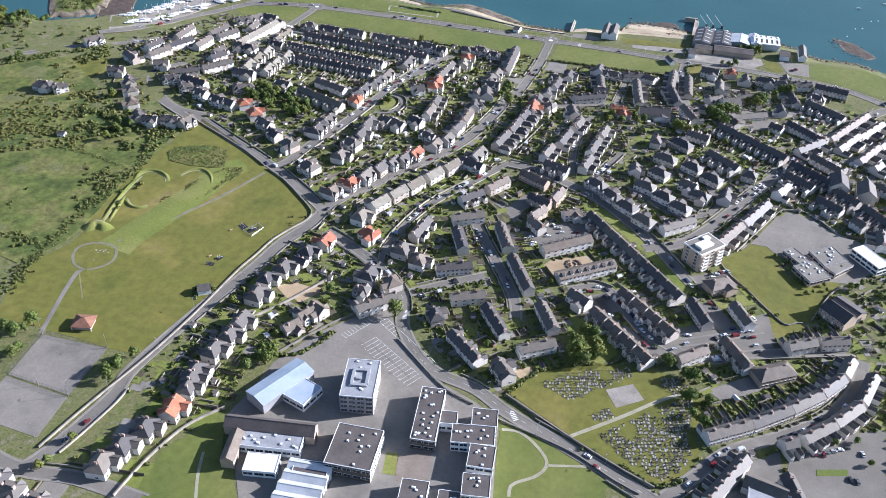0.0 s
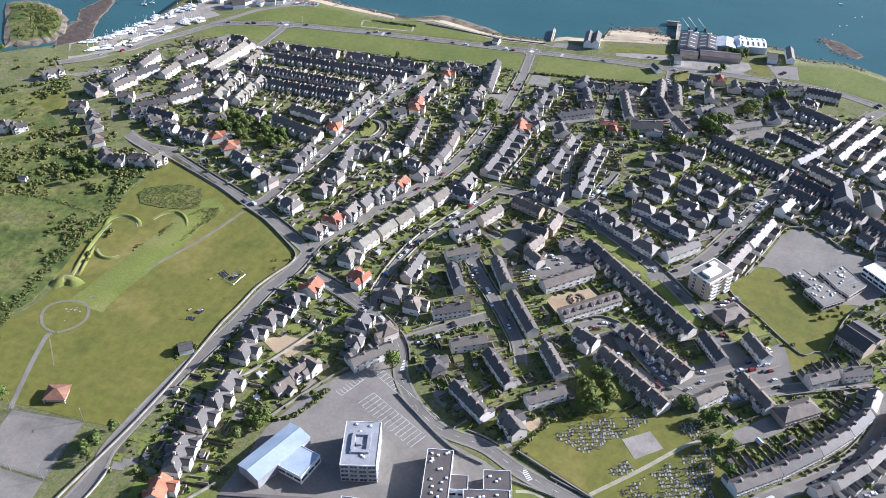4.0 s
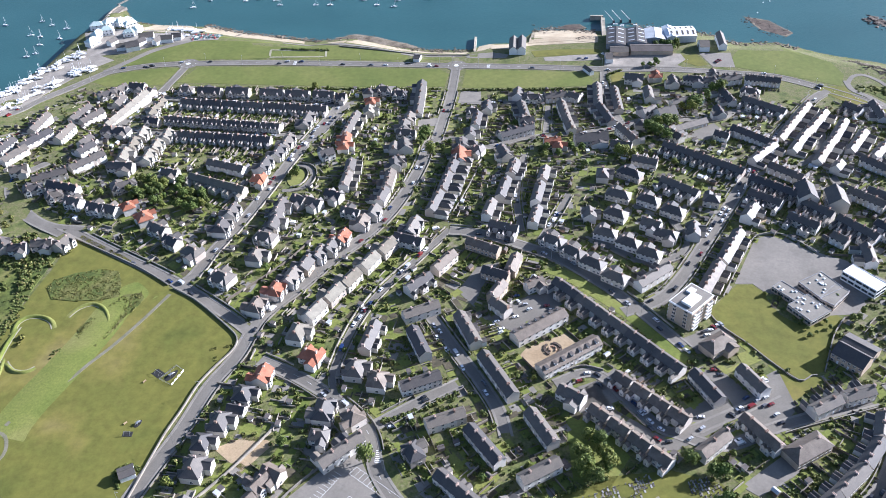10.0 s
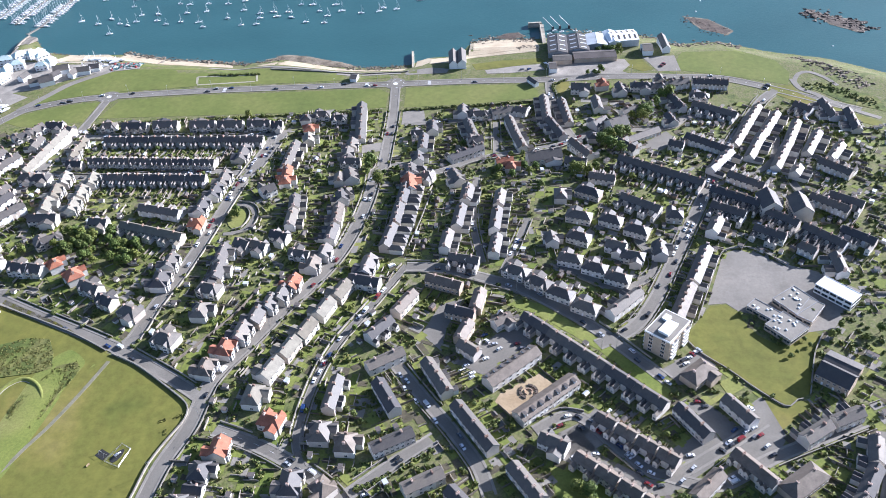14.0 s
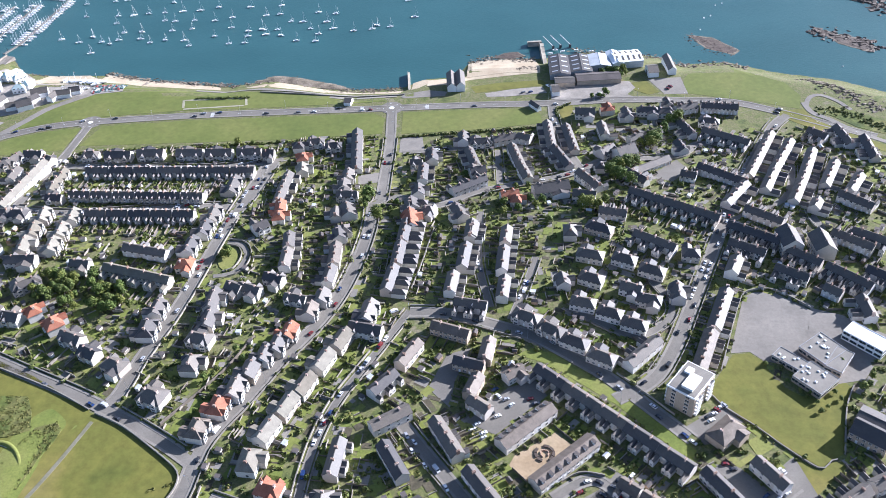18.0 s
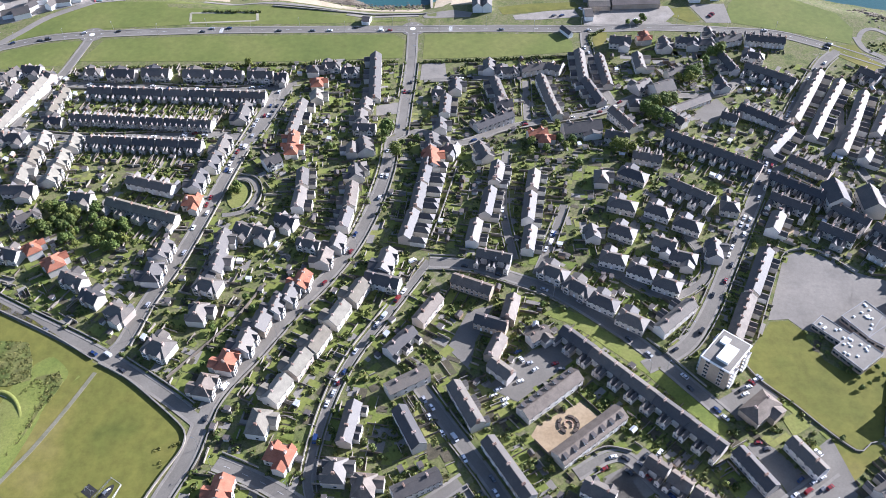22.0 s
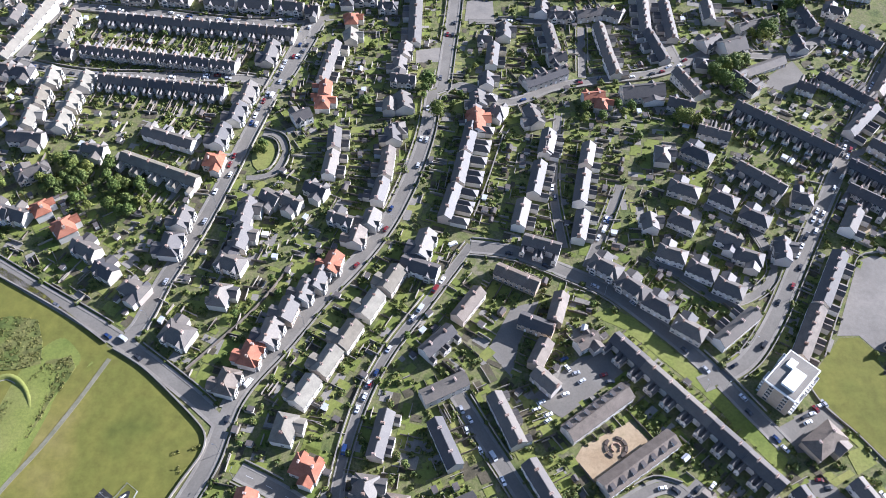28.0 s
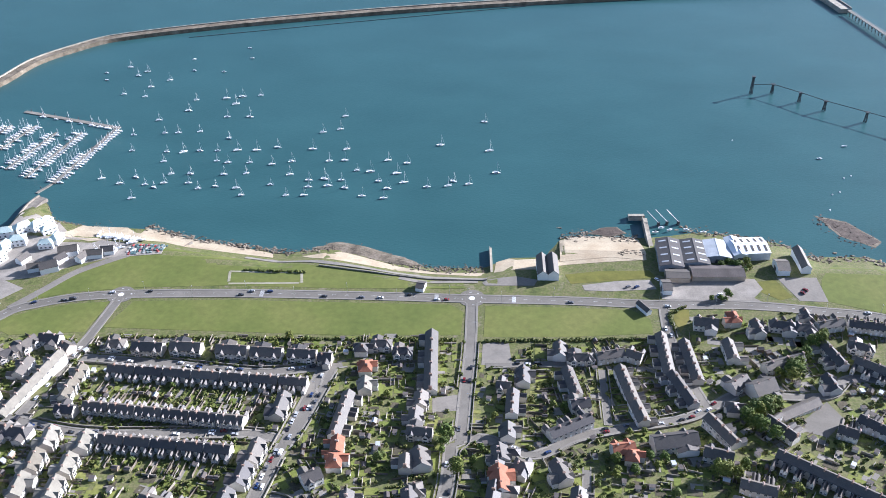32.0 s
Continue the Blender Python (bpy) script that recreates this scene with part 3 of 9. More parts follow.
def gable_roof(w, d, he, rise, over=0.35, thick=0.2, end=0.2):
    """Two slopes with eaves that stand proud of the walls, and a ridge of tiles."""
    g = geo()
    k = rise / (d / 2)
    sec = [(-d / 2 - over, he - over * k + 0.05), (0, he + rise + 0.05), (d / 2 + over, he - over * k + 0.05)]
    ring = sec + [(y, z + thick) for y, z in reversed(sec)]
    n = len(ring)
    vs = [(x, y, z) for x in (-w / 2 - end, w / 2 + end) for y, z in ring]
    fs = [(i, (i + 1) % n, n + (i + 1) % n, n + i) for i in range(n)]
    fs += [tuple(reversed((0, 1, 4, 5))), tuple(reversed((1, 2, 3, 4))), (n, n + 1, n + 4, n + 5), (n + 1, n + 2, n + 3, n + 4)]
    add_faces(g, vs, fs)
    add_box(g, 0, 0, he + rise + thick, w + 2 * end, 0.3, 0.14)
    return g


def hip_roof(w, d, he, rise, over=0.4, hip=None):
    """Four slopes: the ends of the ridge lean in."""
    g = geo()
    hip = d / 2 * 0.95 if hip is None else hip
    a, b = w / 2 + over, d / 2 + over
    r = max(0.15, w / 2 - hip)
    z0, z1 = he - 0.12, he + rise
    vs = [(-a, -b, z0 - 0.12), (a, -b, z0 - 0.12), (a, b, z0 - 0.12), (-a, b, z0 - 0.12), (-a, -b, z0), (a, -b, z0), (a, b, z0), (-a, b, z0), (-r, 0, z1), (r, 0, z1)]
    add_faces(g, vs, [(0, 3, 2, 1), (0, 1, 5, 4), (1, 2, 6, 5), (2, 3, 7, 6), (3, 0, 4, 7), (4, 5, 9, 8), (5, 6, 9), (6, 7, 8, 9), (7, 4, 8)])
    add_box(g, 0, 0, z1 - 0.06, 2 * r, 0.28, 0.16)
    return g


def box_walls(w, d, he, base=-1.6):
    g = geo()
    add_box(g, 0, 0, base, w, d, he - base)
    return g


def add_window(g, x, y, z, w, h, side):
    """A white frame with a dark pane and a bar; side is the way it faces along y, or x when it is a pair."""
    sx, sy = (w, 0.12) if side[0] == 0 else (0.12, w)
    px, py = (w - 0.2, 0.16) if side[0] == 0 else (0.16, w - 0.2)
    add_box(g, x + side[0] * 0.03, y + side[1] * 0.03, z, sx, sy, h, 0)
    add_box(g, x + side[0] * 0.05, y + side[1] * 0.05, z + 0.1, px, py, h - 0.2, 1)
    bx, by = (0.08, 0.2) if side[0] == 0 else (0.2, 0.08)
    add_box(g, x + side[0] * 0.05, y + side[1] * 0.05, z + 0.1, bx, by, h - 0.2, 0)


KIT = {}


def kit(key, make):
    if key not in KIT:
        KIT[key] = make()
    return KIT[key]


def chimney_mesh(wide, tall):
    g = geo()
    add_box(g, 0, 0, -1.4, 0.75, wide, 1.4 + tall, 0)
    add_box(g, 0, 0, tall, 0.92, wide + 0.17, 0.16, 0)
    n = max(2, int(wide / 0.5))
    for i in range(n):
        add_tube(g, 0, (i + 0.5) / n * wide - wide / 2, tall + 0.16, 0.14, 0.5, 7, 1, 0.11)
    return mesh_of("chimney", g, [M["brick"], M["clay_pot"]])


def window_mesh(w, h):
    g = geo()
    add_window(g, 0, 0, 0, w, h, (0, -1))
    return mesh_of("window", g, [M["white_paint"], M["window_glass"]])


def door_mesh():
    g = geo()
    add_box(g, 0, 0, 0, 1.1, 0.14, 2.15, 0)
    add_box(g, 0, -0.04, 0.06, 0.86, 0.14, 2.0, 1)
    return mesh_of("door", g, [M["white_paint"], M["wood"]])


def add_gable_bay(g, x, y, w, deep, he, rise, mw, mr):
    """A shallow gabled bay on the front, its small roof running back into the main one."""
    y0, y1, y2 = y - deep, y + 0.1, y + 1.9
    vs = [(x - w / 2, y0, -1.5), (x + w / 2, y0, -1.5), (x + w / 2, y0, he), (x, y0, he + rise), (x - w / 2, y0, he)]
    vs += [(a, y1, c) for a, _, c in vs]
    add_faces(g, vs, [(0, 1, 2, 3, 4), (1, 6, 7, 2), (5, 0, 4, 9)], mw)
    e = 0.25
    k = rise / (w / 2)
    rs = [(x - w / 2 - e, y0 - e, he - e * k), (x, y0 - e, he + rise), (x + w / 2 + e, y0 - e, he - e * k)]
    rs = [(a, q, c + 0.04) for a, q, c in rs] + [(a, q, c + 0.18) for a, q, c in rs]
    rs += [(a, y2, c) for a, _, c in rs]
    add_faces(g, rs, [(3, 4, 10, 9), (4, 5, 11, 10), (1, 0, 6, 7), (2, 1, 7, 8), (0, 1, 4, 3), (1, 2, 5, 4), (0, 3, 9, 6), (5, 2, 8, 11)], mr)


def walls_with_panes(g, w, d, he, wall, panes=True, step=2.6, bay=None):
    """The walls of a house, with framed panes and a door set into front and back where the house stands far off."""
    if bay:
        add_gable_bay(g, -w * 0.22, -d / 2, min(2.6, w * 0.46), 0.8, he - 0.1, 1.1, 0, 3)
        add_window(g, -w * 0.22, -d / 2 - 0.8, 0.8, min(2.0, w * 0.36), 1.4, (0, -1))
        g["m"][-18:] = [m + 1 for m in g["m"][-18:]]
        if he > 4:
            add_window(g, -w * 0.22, -d / 2 - 0.8, 3.1, min(1.8, w * 0.34), 1.2, (0, -1))
            g["m"][-18:] = [m + 1 for m in g["m"][-18:]]
    storeys = 2 if he > 4 else 1
    n = max(1, int(w / step))
    for s in ((-1, 1) if panes else ()):
        for k in range(storeys):
            for i in range(n):
                x = (i + 0.5) / n * w - w / 2
                if k == 0 and i == n // 2 and s < 0:
                    add_box(g, x, s * d / 2, 0, 1.0, 0.14, 2.1, 1)
                    continue
                add_window(g, x, s * d / 2, 0.9 + k * 2.6, min(1.5, w / n * 0.55), 1.25, (0, s))
                g["m"][-18:] = [m + 1 for m in g["m"][-18:]]
    return mesh_of("wall", g, [M[wall], M["white_paint"], M["window_glass"]] + ([M[bay]] if bay else []))


ROOF_WORD = {"slate": "grey slate", "brown_tile": "brown tiled", "orange_tile": "orange tiled", "pale_roof": "pale", "cream_tile": "pale cream tiled", "flat_roof": "dark felt"}
WALL_WORD = {"render": "pale rendered", "brown_render": "brown rendered", "brick": "brick", "white_paint": "white painted"}


def bay_mesh(w=2.3, h=5.0):
    """A two-storey bay with its own small hipped roof and panes."""
    g = geo()
    vs = [(-w / 2, 0, -1), (-w / 2 + 0.5, -0.9, -1), (w / 2 - 0.5, -0.9, -1), (w / 2, 0, -1)]
    vs += [(x, y, h) for x, y, _ in vs] + [(0, 0.1, h + 0.9)]
    add_faces(g, vs, [(0, 1, 5, 4), (1, 2, 6, 5), (2, 3, 7, 6)], 0)
    add_faces(g, vs, [(4, 5, 8), (5, 6, 8), (6, 7, 8)], 2)
    for z in (0.7, 3.3):
        add_window(g, 0, -0.9, z, w - 1.15, 1.4, (0, -1))
        g["m"][-18:] = [3 if m == 0 else 1 for m in g["m"][-18:]]
    return mesh_of("bay", g, [M["render"], M["window_glass"], M["slate"], M["white_paint"]])


STREET = np.array([(p.x, p.y) for pts, w, pv in ROADS for p, a in along(pts, 4.0)])


def street_side(x, y, ang):
    """Which long side of a building looks at the nearest street: +1 or -1."""
    k = int(np.argmin((STREET[:, 0] - x) ** 2 + (STREET[:, 1] - y) ** 2))
    dx, dy = STREET[k] - np.array((x, y))
    return 1 if -dx * math.sin(ang) + dy * math.cos(ang) > 0 else -1


def house(x, y, ang, w=11.0, d=8.5, he=5.3, roof="hip", tile="slate", wall="render", near=False, wing=1, rise=None, gables=True, name="house", group="houses of the town"):
    """A detached or paired house: walls, roof, stacks, panes and, for wing, a lower part at the back (+1) or front (-1)."""
    claim(x, y, ang, w + 1, d + 1)
    side = street_side(x, y, ang)
    if side > 0:
        ang += math.pi
    rise = d / 2 * 0.74 if rise is None else rise
    shape = "hipped" if roof == "hip" else "gabled"
    top = thing(name, f"{WALL_WORD[wall]} house with a {shape} {ROOF_WORD[tile]} roof and chimneys", "house", tilted(x, y, ang), group)
    wk, dk, hk = round(w, 1), round(d, 1), round(he, 1)
    if roof == "hip":
        part("wall", kit(("bw", wk, dk, hk, wall, near), lambda: walls_with_panes(box_walls(w, d, he), w, d, he, wall, not near)), top)
        roof_part = part("roof", kit(("hr", wk, dk, hk, tile, rise), lambda: mesh_of("roof", hip_roof(w, d, he, rise), [M[tile]])), top)
    else:
        part("wall", kit(("gw", wk, dk, hk, wall, near), lambda: walls_with_panes(gable_walls(w, d, he, rise), w, d, he, wall, not near)), top)
        roof_part = part("roof", kit(("gr", wk, dk, hk, tile, rise), lambda: mesh_of("roof", gable_roof(w, d, he, rise), [M[tile]])), top)
    cm = kit(("ch", 1), lambda: chimney_mesh(1.3, 1.1))
    zc = he + rise * 0.72
    if w > 10.5:
        part("chimney", cm, roof_part, pose(-w * 0.26, 0, zc))
        part("chimney", cm, roof_part, pose(w * 0.26, 0, zc))
    else:
        part("chimney", cm, roof_part, pose(w * 0.2, d * 0.12, zc))
    if near:
        wm = kit(("wi", 1), lambda: window_mesh(1.5, 1.3))
        n = 3 if w > 9 else 2
        for s in (-1, 1):
            for k in range(2 if he > 4 else 1):
                for i in range(n):
                    px = (i + 0.5) / n * w - w / 2
                    if k == 0 and i == 1 and s < 0:
                        part("door", kit("door", door_mesh), top, pose(px, -d / 2, 0))
                        continue
                    part("window", wm, top, pose(px, s * d / 2, 0.9 + 2.55 * k, 0, 0, 0 if s < 0 else 180))
        for s in (-1, 1):
            part("window", wm, top, pose(s * w / 2, 0.8, 0.9, 0, 0, 90 * s))
    if gables and he > 4:
        def make_gable():
            g = geo()
            add_gable_bay(g, 0, 0, 3.3, 1.0, he - 0.3, 1.7, 0, 1)
            for z in (0.8, 3.0):
                add_window(g, 0, -1.0, z, 2.1, 1.3, (0, -1))
                g["m"][-18:] = [m + 2 for m in g["m"][-18:]]
            return mesh_of("front_gable", g, [M[wall], M[tile], M["white_paint"], M["window_glass"]])
        gm = kit(("fg", hk, wall, tile), make_gable)
        for px in ((-w * 0.28, w * 0.28) if w > 11.5 else (-w * 0.2,)):
            part("front_gable", gm, top, pose(px, -d / 2, 0))
    if wing:
        ww, wd = w * 0.48, 4.2

        def make_wing():
            g = gable_walls(wd, ww, 2.7 if he < 4 else 4.4, 1.5)
            r = gable_roof(wd, ww, 2.7 if he < 4 else 4.4, 1.5)
            add_faces(g, r["v"], r["f"], 1)
            return mesh_of("wing", g, [M[wall], M[tile]])
        part("wing", kit(("wing", wk, hk, wall, tile), make_wing), top, pose(-w * 0.2, wing * (d / 2 + 1.2), 0, 0, 0, 90))
        claim(x - wing * math.sin(ang) * (d / 2 + 2), y + wing * math.cos(ang) * (d / 2 + 2), ang, ww, 5)
    HOUSES.append((x, y, ang, w, d))
    return top


HOUSES = []
TERRACES = []


def terrace(x0, y0, x1, y1, units, d=8.2, he=5.4, rear=1, tile="slate", wall="render", ext=4.5, near=False, dormers=False, stacks=True, rise=None, label="", garden=11.0, bays=True):
    """A row of joined houses under one ridge from end to end; rear is the side of the back parts (+1: to the left of the way from 0 to 1)."""
    L = math.hypot(x1 - x0, y1 - y0)
    ang = math.atan2(y1 - y0, x1 - x0)
    cx, cy = (x0 + x1) / 2, (y0 + y1) / 2
    rise = d / 2 * 0.74 if rise is None else rise
    claim(cx, cy, ang, L + 1, d + 1)
    zmid = land(cx, cy)
    lab = label or f"row of {WALL_WORD[wall]} terraced houses with {ROOF_WORD[tile]} roof"
    top = thing("terrace", lab, "terraced houses", pose(cx, cy, zmid, 0, 0, math.degrees(ang)), "terraces of the town")
    u = L / units
    uk, Lk, dk, hk = round(u, 2), round(L, 1), round(d, 1), round(he, 1)
    me = kit(("tw", uk, dk, hk, wall, rise, near, bays, tile), lambda: walls_with_panes(gable_walls(u, d, he, rise, -2.6), u, d, he, wall, not near, bay=tile if bays else None))
    wm = kit(("wi", 2), lambda: window_mesh(1.4, 1.35))
    cm = kit(("ch", 2), lambda: chimney_mesh(1.7, 1.0))

    if ext and cx > 140 and cy > -245 and d < 7:
        ext = max(ext, 6.0)

    def make_ext():
        w = u * (0.52 if ext < 7 else 0.6)
        g = gable_walls(ext, w, he * 0.72, 1.2, -2.6)
        r = gable_roof(ext, w, he * 0.72, 1.2, 0.2, 0.16, 0.1) if ext < 7 else hip_roof(ext + 1.4, w + 0.8, he * 0.78, 2.0, 0.3, 2.6)
        add_faces(g, r["v"], r["f"], 1)
        add_window(g, ext / 2, 0, 0.9, 1.0, 1.2, (1, 0))
        g["m"][-18:] = [2 if m == 0 else 3 for m in g["m"][-18:]]
        return mesh_of("rear_wing", g, [M[wall], M[tile], M["white_paint"], M["window_glass"]])
    roof_part = part("roof", kit(("tr", Lk, dk, hk, tile, rise), lambda: mesh_of("roof", gable_roof(L, d, he, rise), [M[tile]])), top)
    for i in range(units):
        px = (i + 0.5) * u - L / 2
        flip = 0 if rear > 0 else 180
        part("wall", me, top, pose(px, 0, 0, 0, 0, flip))
        if near:
            for wx, wz in ((-0.24, 0.8), (-0.24, 3.3), (0.26, 3.3)):
                part("window", wm, top, pose(px + wx * u, -rear * d / 2, wz, 0, 0, flip))
            part("door", kit("door", door_mesh), top, pose(px + 0.26 * u, -rear * d / 2, 0, 0, 0, flip))
        if ext:
            o = u * 0.23 * (1 if i % 2 else -1)
            part("rear_wing", kit(("te", uk, hk, ext, wall, tile), make_ext), top, pose(px + o, rear * (d / 2 + ext / 2 - 0.3), 0, 0, 0, 90 * rear))
        if dormers:
            part("dormer", kit("dormer", dormer_mesh), roof_part, pose(px, -rear * d * 0.22, he + rise * 0.45, 0, 0, 0 if rear > 0 else 180))
        if stacks and (i % 2 == 0 or u > 5.5):
            part("chimney", cm, roof_part, pose(px + u / 2 - 0.1, 0, he + rise - 0.1))
    if ext:
        nx, ny = -math.sin(ang) * rear, math.cos(ang) * rear
        claim(cx + nx * (d / 2 + ext / 2), cy + ny * (d / 2 + ext / 2), ang, L, ext)
    TERRACES.append((cx, cy, ang, L, units, d, rear, ext, garden))
    return top


def dormer_mesh():
    g = geo()
    add_box(g, 0, 0, -0.8, 1.5, 2.4, 2.0, 0)
    add_box(g, 0, -0.1, 1.2, 1.8, 2.7, 0.16, 1)
    add_window(g, 0, -1.2, 0.0, 1.1, 1.0, (0, -1))
    g["m"][-18:] = [0 if m == 0 else 2 for m in g["m"][-18:]]
    return mesh_of("dormer", g, [M["white_paint"], M["flat_roof"], M["window_glass"]])


def slab_block(x, y, ang, w, d, h, name="school_block", label="", wall="white_paint", roof="flat_roof", skylights=0, storeys=2, parapet=0.35, bays=True, base=0.0, category="school building", front=None, rim="white_paint"):
    """A flat-roofed block: walls, a felt roof behind a parapet, bands of panes, rooflights."""
    claim(x, y, ang, w + 1, d + 1)
    top = thing(name, label, category, tilted(x, y, ang, base), "school buildings")
    g = geo()
    add_box(g, 0, 0, -1.8, w, d, h + 1.8)
    # front recolours the two y walls: dark cladding, and shade put into the colour
    g["m"] = [0, 0, 1, 0, 1, 0]
    part("wall", mesh_of("wall", g, [M[wall], M[front or wall]]), top)
    g = geo()
    add_box(g, 0, 0, h, w - 0.5, d - 0.5, 0.12)
    roof_part = part("roof", mesh_of("roof", g, [M[roof]]), top)
    g = geo()
    for sx, sy, px, py in ((w + 0.08, 0.2, 0, -d / 2 + 0.08), (w + 0.08, 0.2, 0, d / 2 - 0.08), (0.2, d - 0.3, -w / 2 + 0.08, 0), (0.2, d - 0.3, w / 2 - 0.08, 0)):
        add_box(g, px, py, h - 0.15, sx, sy, parapet + 0.15)
    part("parapet", mesh_of("parapet", g, [M[rim]]), top)
    if bays:
        for ax in (0, 1):
            span, other = (w, d) if ax == 0 else (d, w)
            n = max(1, int(span / 4.0))
            wm = kit(("wb", round(span / n, 1)), lambda: window_mesh(span / n * 0.86, 1.7))
            for s in (-1, 1):
                for k in range(storeys):
                    zz = h / storeys * k + h / storeys * 0.35
                    for i in range(n):
                        p = (i + 0.5) / n * span - span / 2
                        if ax == 0:
                            part("window", wm, top, pose(p, s * d / 2, zz, 0, 0, 0 if s < 0 else 180))
                        else:
                            part("window", wm, top, pose(s * w / 2, p, zz, 0, 0, 90 * s))
    rng = random.Random(int(x * 7 + y * 13))
    lm = kit("rooflight", rooflight_mesh)
    for i in range(skylights):
        part("rooflight", lm, roof_part, pose((rng.random() - 0.5) * (w - 3), (rng.random() - 0.5) * (d - 3), h + 0.12))
    return top


def rooflight_mesh():
    g = geo()
    add_box(g, 0, 0, -0.05, 1.3, 1.3, 0.35, 0)
    add_box(g, 0, 0, 0.3, 1.2, 1.2, 0.3, 1, 0, 0.55)
    return mesh_of("rooflight", g, [M["metal"], M["white_paint"]])


# ---- plants ----
def clump(g, rng, c, r, n, size, m=0, squash=0.8):
    """Leaf sprays over a lobe: small bent four-cornered sprays, facing mostly outward."""
    for _ in range(n):
        v = Vector((rng.gauss(0, 1), rng.gauss(0, 1), rng.gauss(0.25, 0.9))).normalized()
        p = Vector(c) + Vector((v.x, v.y, v.z * squash)) * r * rng.uniform(0.72, 1.08)
        t = v.orthogonal().normalized()
        t.rotate(Matrix.Rotation(rng.uniform(0, 6.28), 3, v))
        b = v.cross(t)
        s = size * rng.uniform(0.6, 1.3)
        k = v * s * rng.uniform(-0.35, 0.5)
        q = [p - t * s - k, p - b * s * 0.7, p + t * s + k, p + b * s * 0.7]
        add_faces(g, [tuple(a) for a in q], [(0, 1, 2), (0, 2, 3)], m)


def tree_meshes(seed, h, r):
    rng = random.Random(seed)
    trunk, crown = geo(), geo()
    prev = Vector((0, 0, -0.5))
    for i in range(4):
        nxt = Vector((rng.uniform(-0.2, 0.2), rng.uniform(-0.2, 0.2), -0.5 + (h * 0.55 + 0.5) * (i + 1) / 4))
        add_bar(trunk, prev, nxt, 0.28 * h / 8 * (1 - i * 0.2), 0, 6)
        prev = nxt
    lobes = 8 + int(r * 1.5)
    for i in range(lobes):
        a = i * 2.399 + rng.random()
        zz = h * (0.42 + 0.5 * ((i + 0.5) / lobes))
        spread = r * (0.75 - 0.6 * max(0.0, (zz / h - 0.55) / 0.45)) * rng.uniform(0.55, 1.05)
        c = Vector((math.cos(a) * spread, math.sin(a) * spread, zz))
        add_bar(trunk, (0, 0, h * 0.4), c, 0.09 * h / 8, 0, 4)
        clump(crown, rng, c, r * rng.uniform(0.34, 0.5), 80, 0.2 + r * 0.045)
    clump(crown, rng, (0, 0, h * 0.62), r * 0.55, 90, 0.25 + r * 0.05)
    return mesh_of("trunk", trunk, [M["bark"]]), mesh_of("crown", crown, [M["leaf"]])


TREES = [tree_meshes(11 + i, h, r) for i, (h, r) in enumerate(((6.5, 2.6), (8.0, 3.4), (10.0, 4.4), (5.0, 2.2), (7.2, 3.6)))]
TREE_LABEL = "leafy green broad-leaved tree with an uneven crown"


def tree(x, y, k=None, s=None, rng=random):
    k = rng.randrange(5) if k is None else k
    s = rng.uniform(0.8, 1.2) if s is None else s
    t = thing("tree", TREE_LABEL, "tree", pose(x, y, land(x, y), 0, 0, rng.uniform(0, 360)) @ Matrix.Scale(s, 4), "trees of the town", me=TREES[k][0])
    part("crown", TREES[k][1], t)
    return t


SHRUBS = geo()


def shrub(x, y, r, rng, g=None, squash=0.8):
    g = SHRUBS if g is None else g
    z = land(x, y)
    for _ in range(2 if r < 1 else 3):
        c = (x + rng.uniform(-0.5, 0.5) * r, y + rng.uniform(-0.5, 0.5) * r, z + r * rng.uniform(0.3, 0.6))
        clump(g, rng, c, r * 0.75, int(9 + 7 * r), 0.24 + 0.22 * r, 0, squash)


# ---- cars, boats and small things ----
def add_wheel(g, x, y):
    n = 10
    vs = [(x + 0.32 * math.cos(2 * math.pi * i / n), y + s * 0.1, 0.32 + 0.32 * math.sin(2 * math.pi * i / n)) for s in (-1, 1) for i in range(n)]
    add_faces(g, vs, [(i, (i + 1) % n, n + (i + 1) % n, n + i) for i in range(n)] + [tuple(range(n, 2 * n)), tuple(reversed(range(n)))], 1)


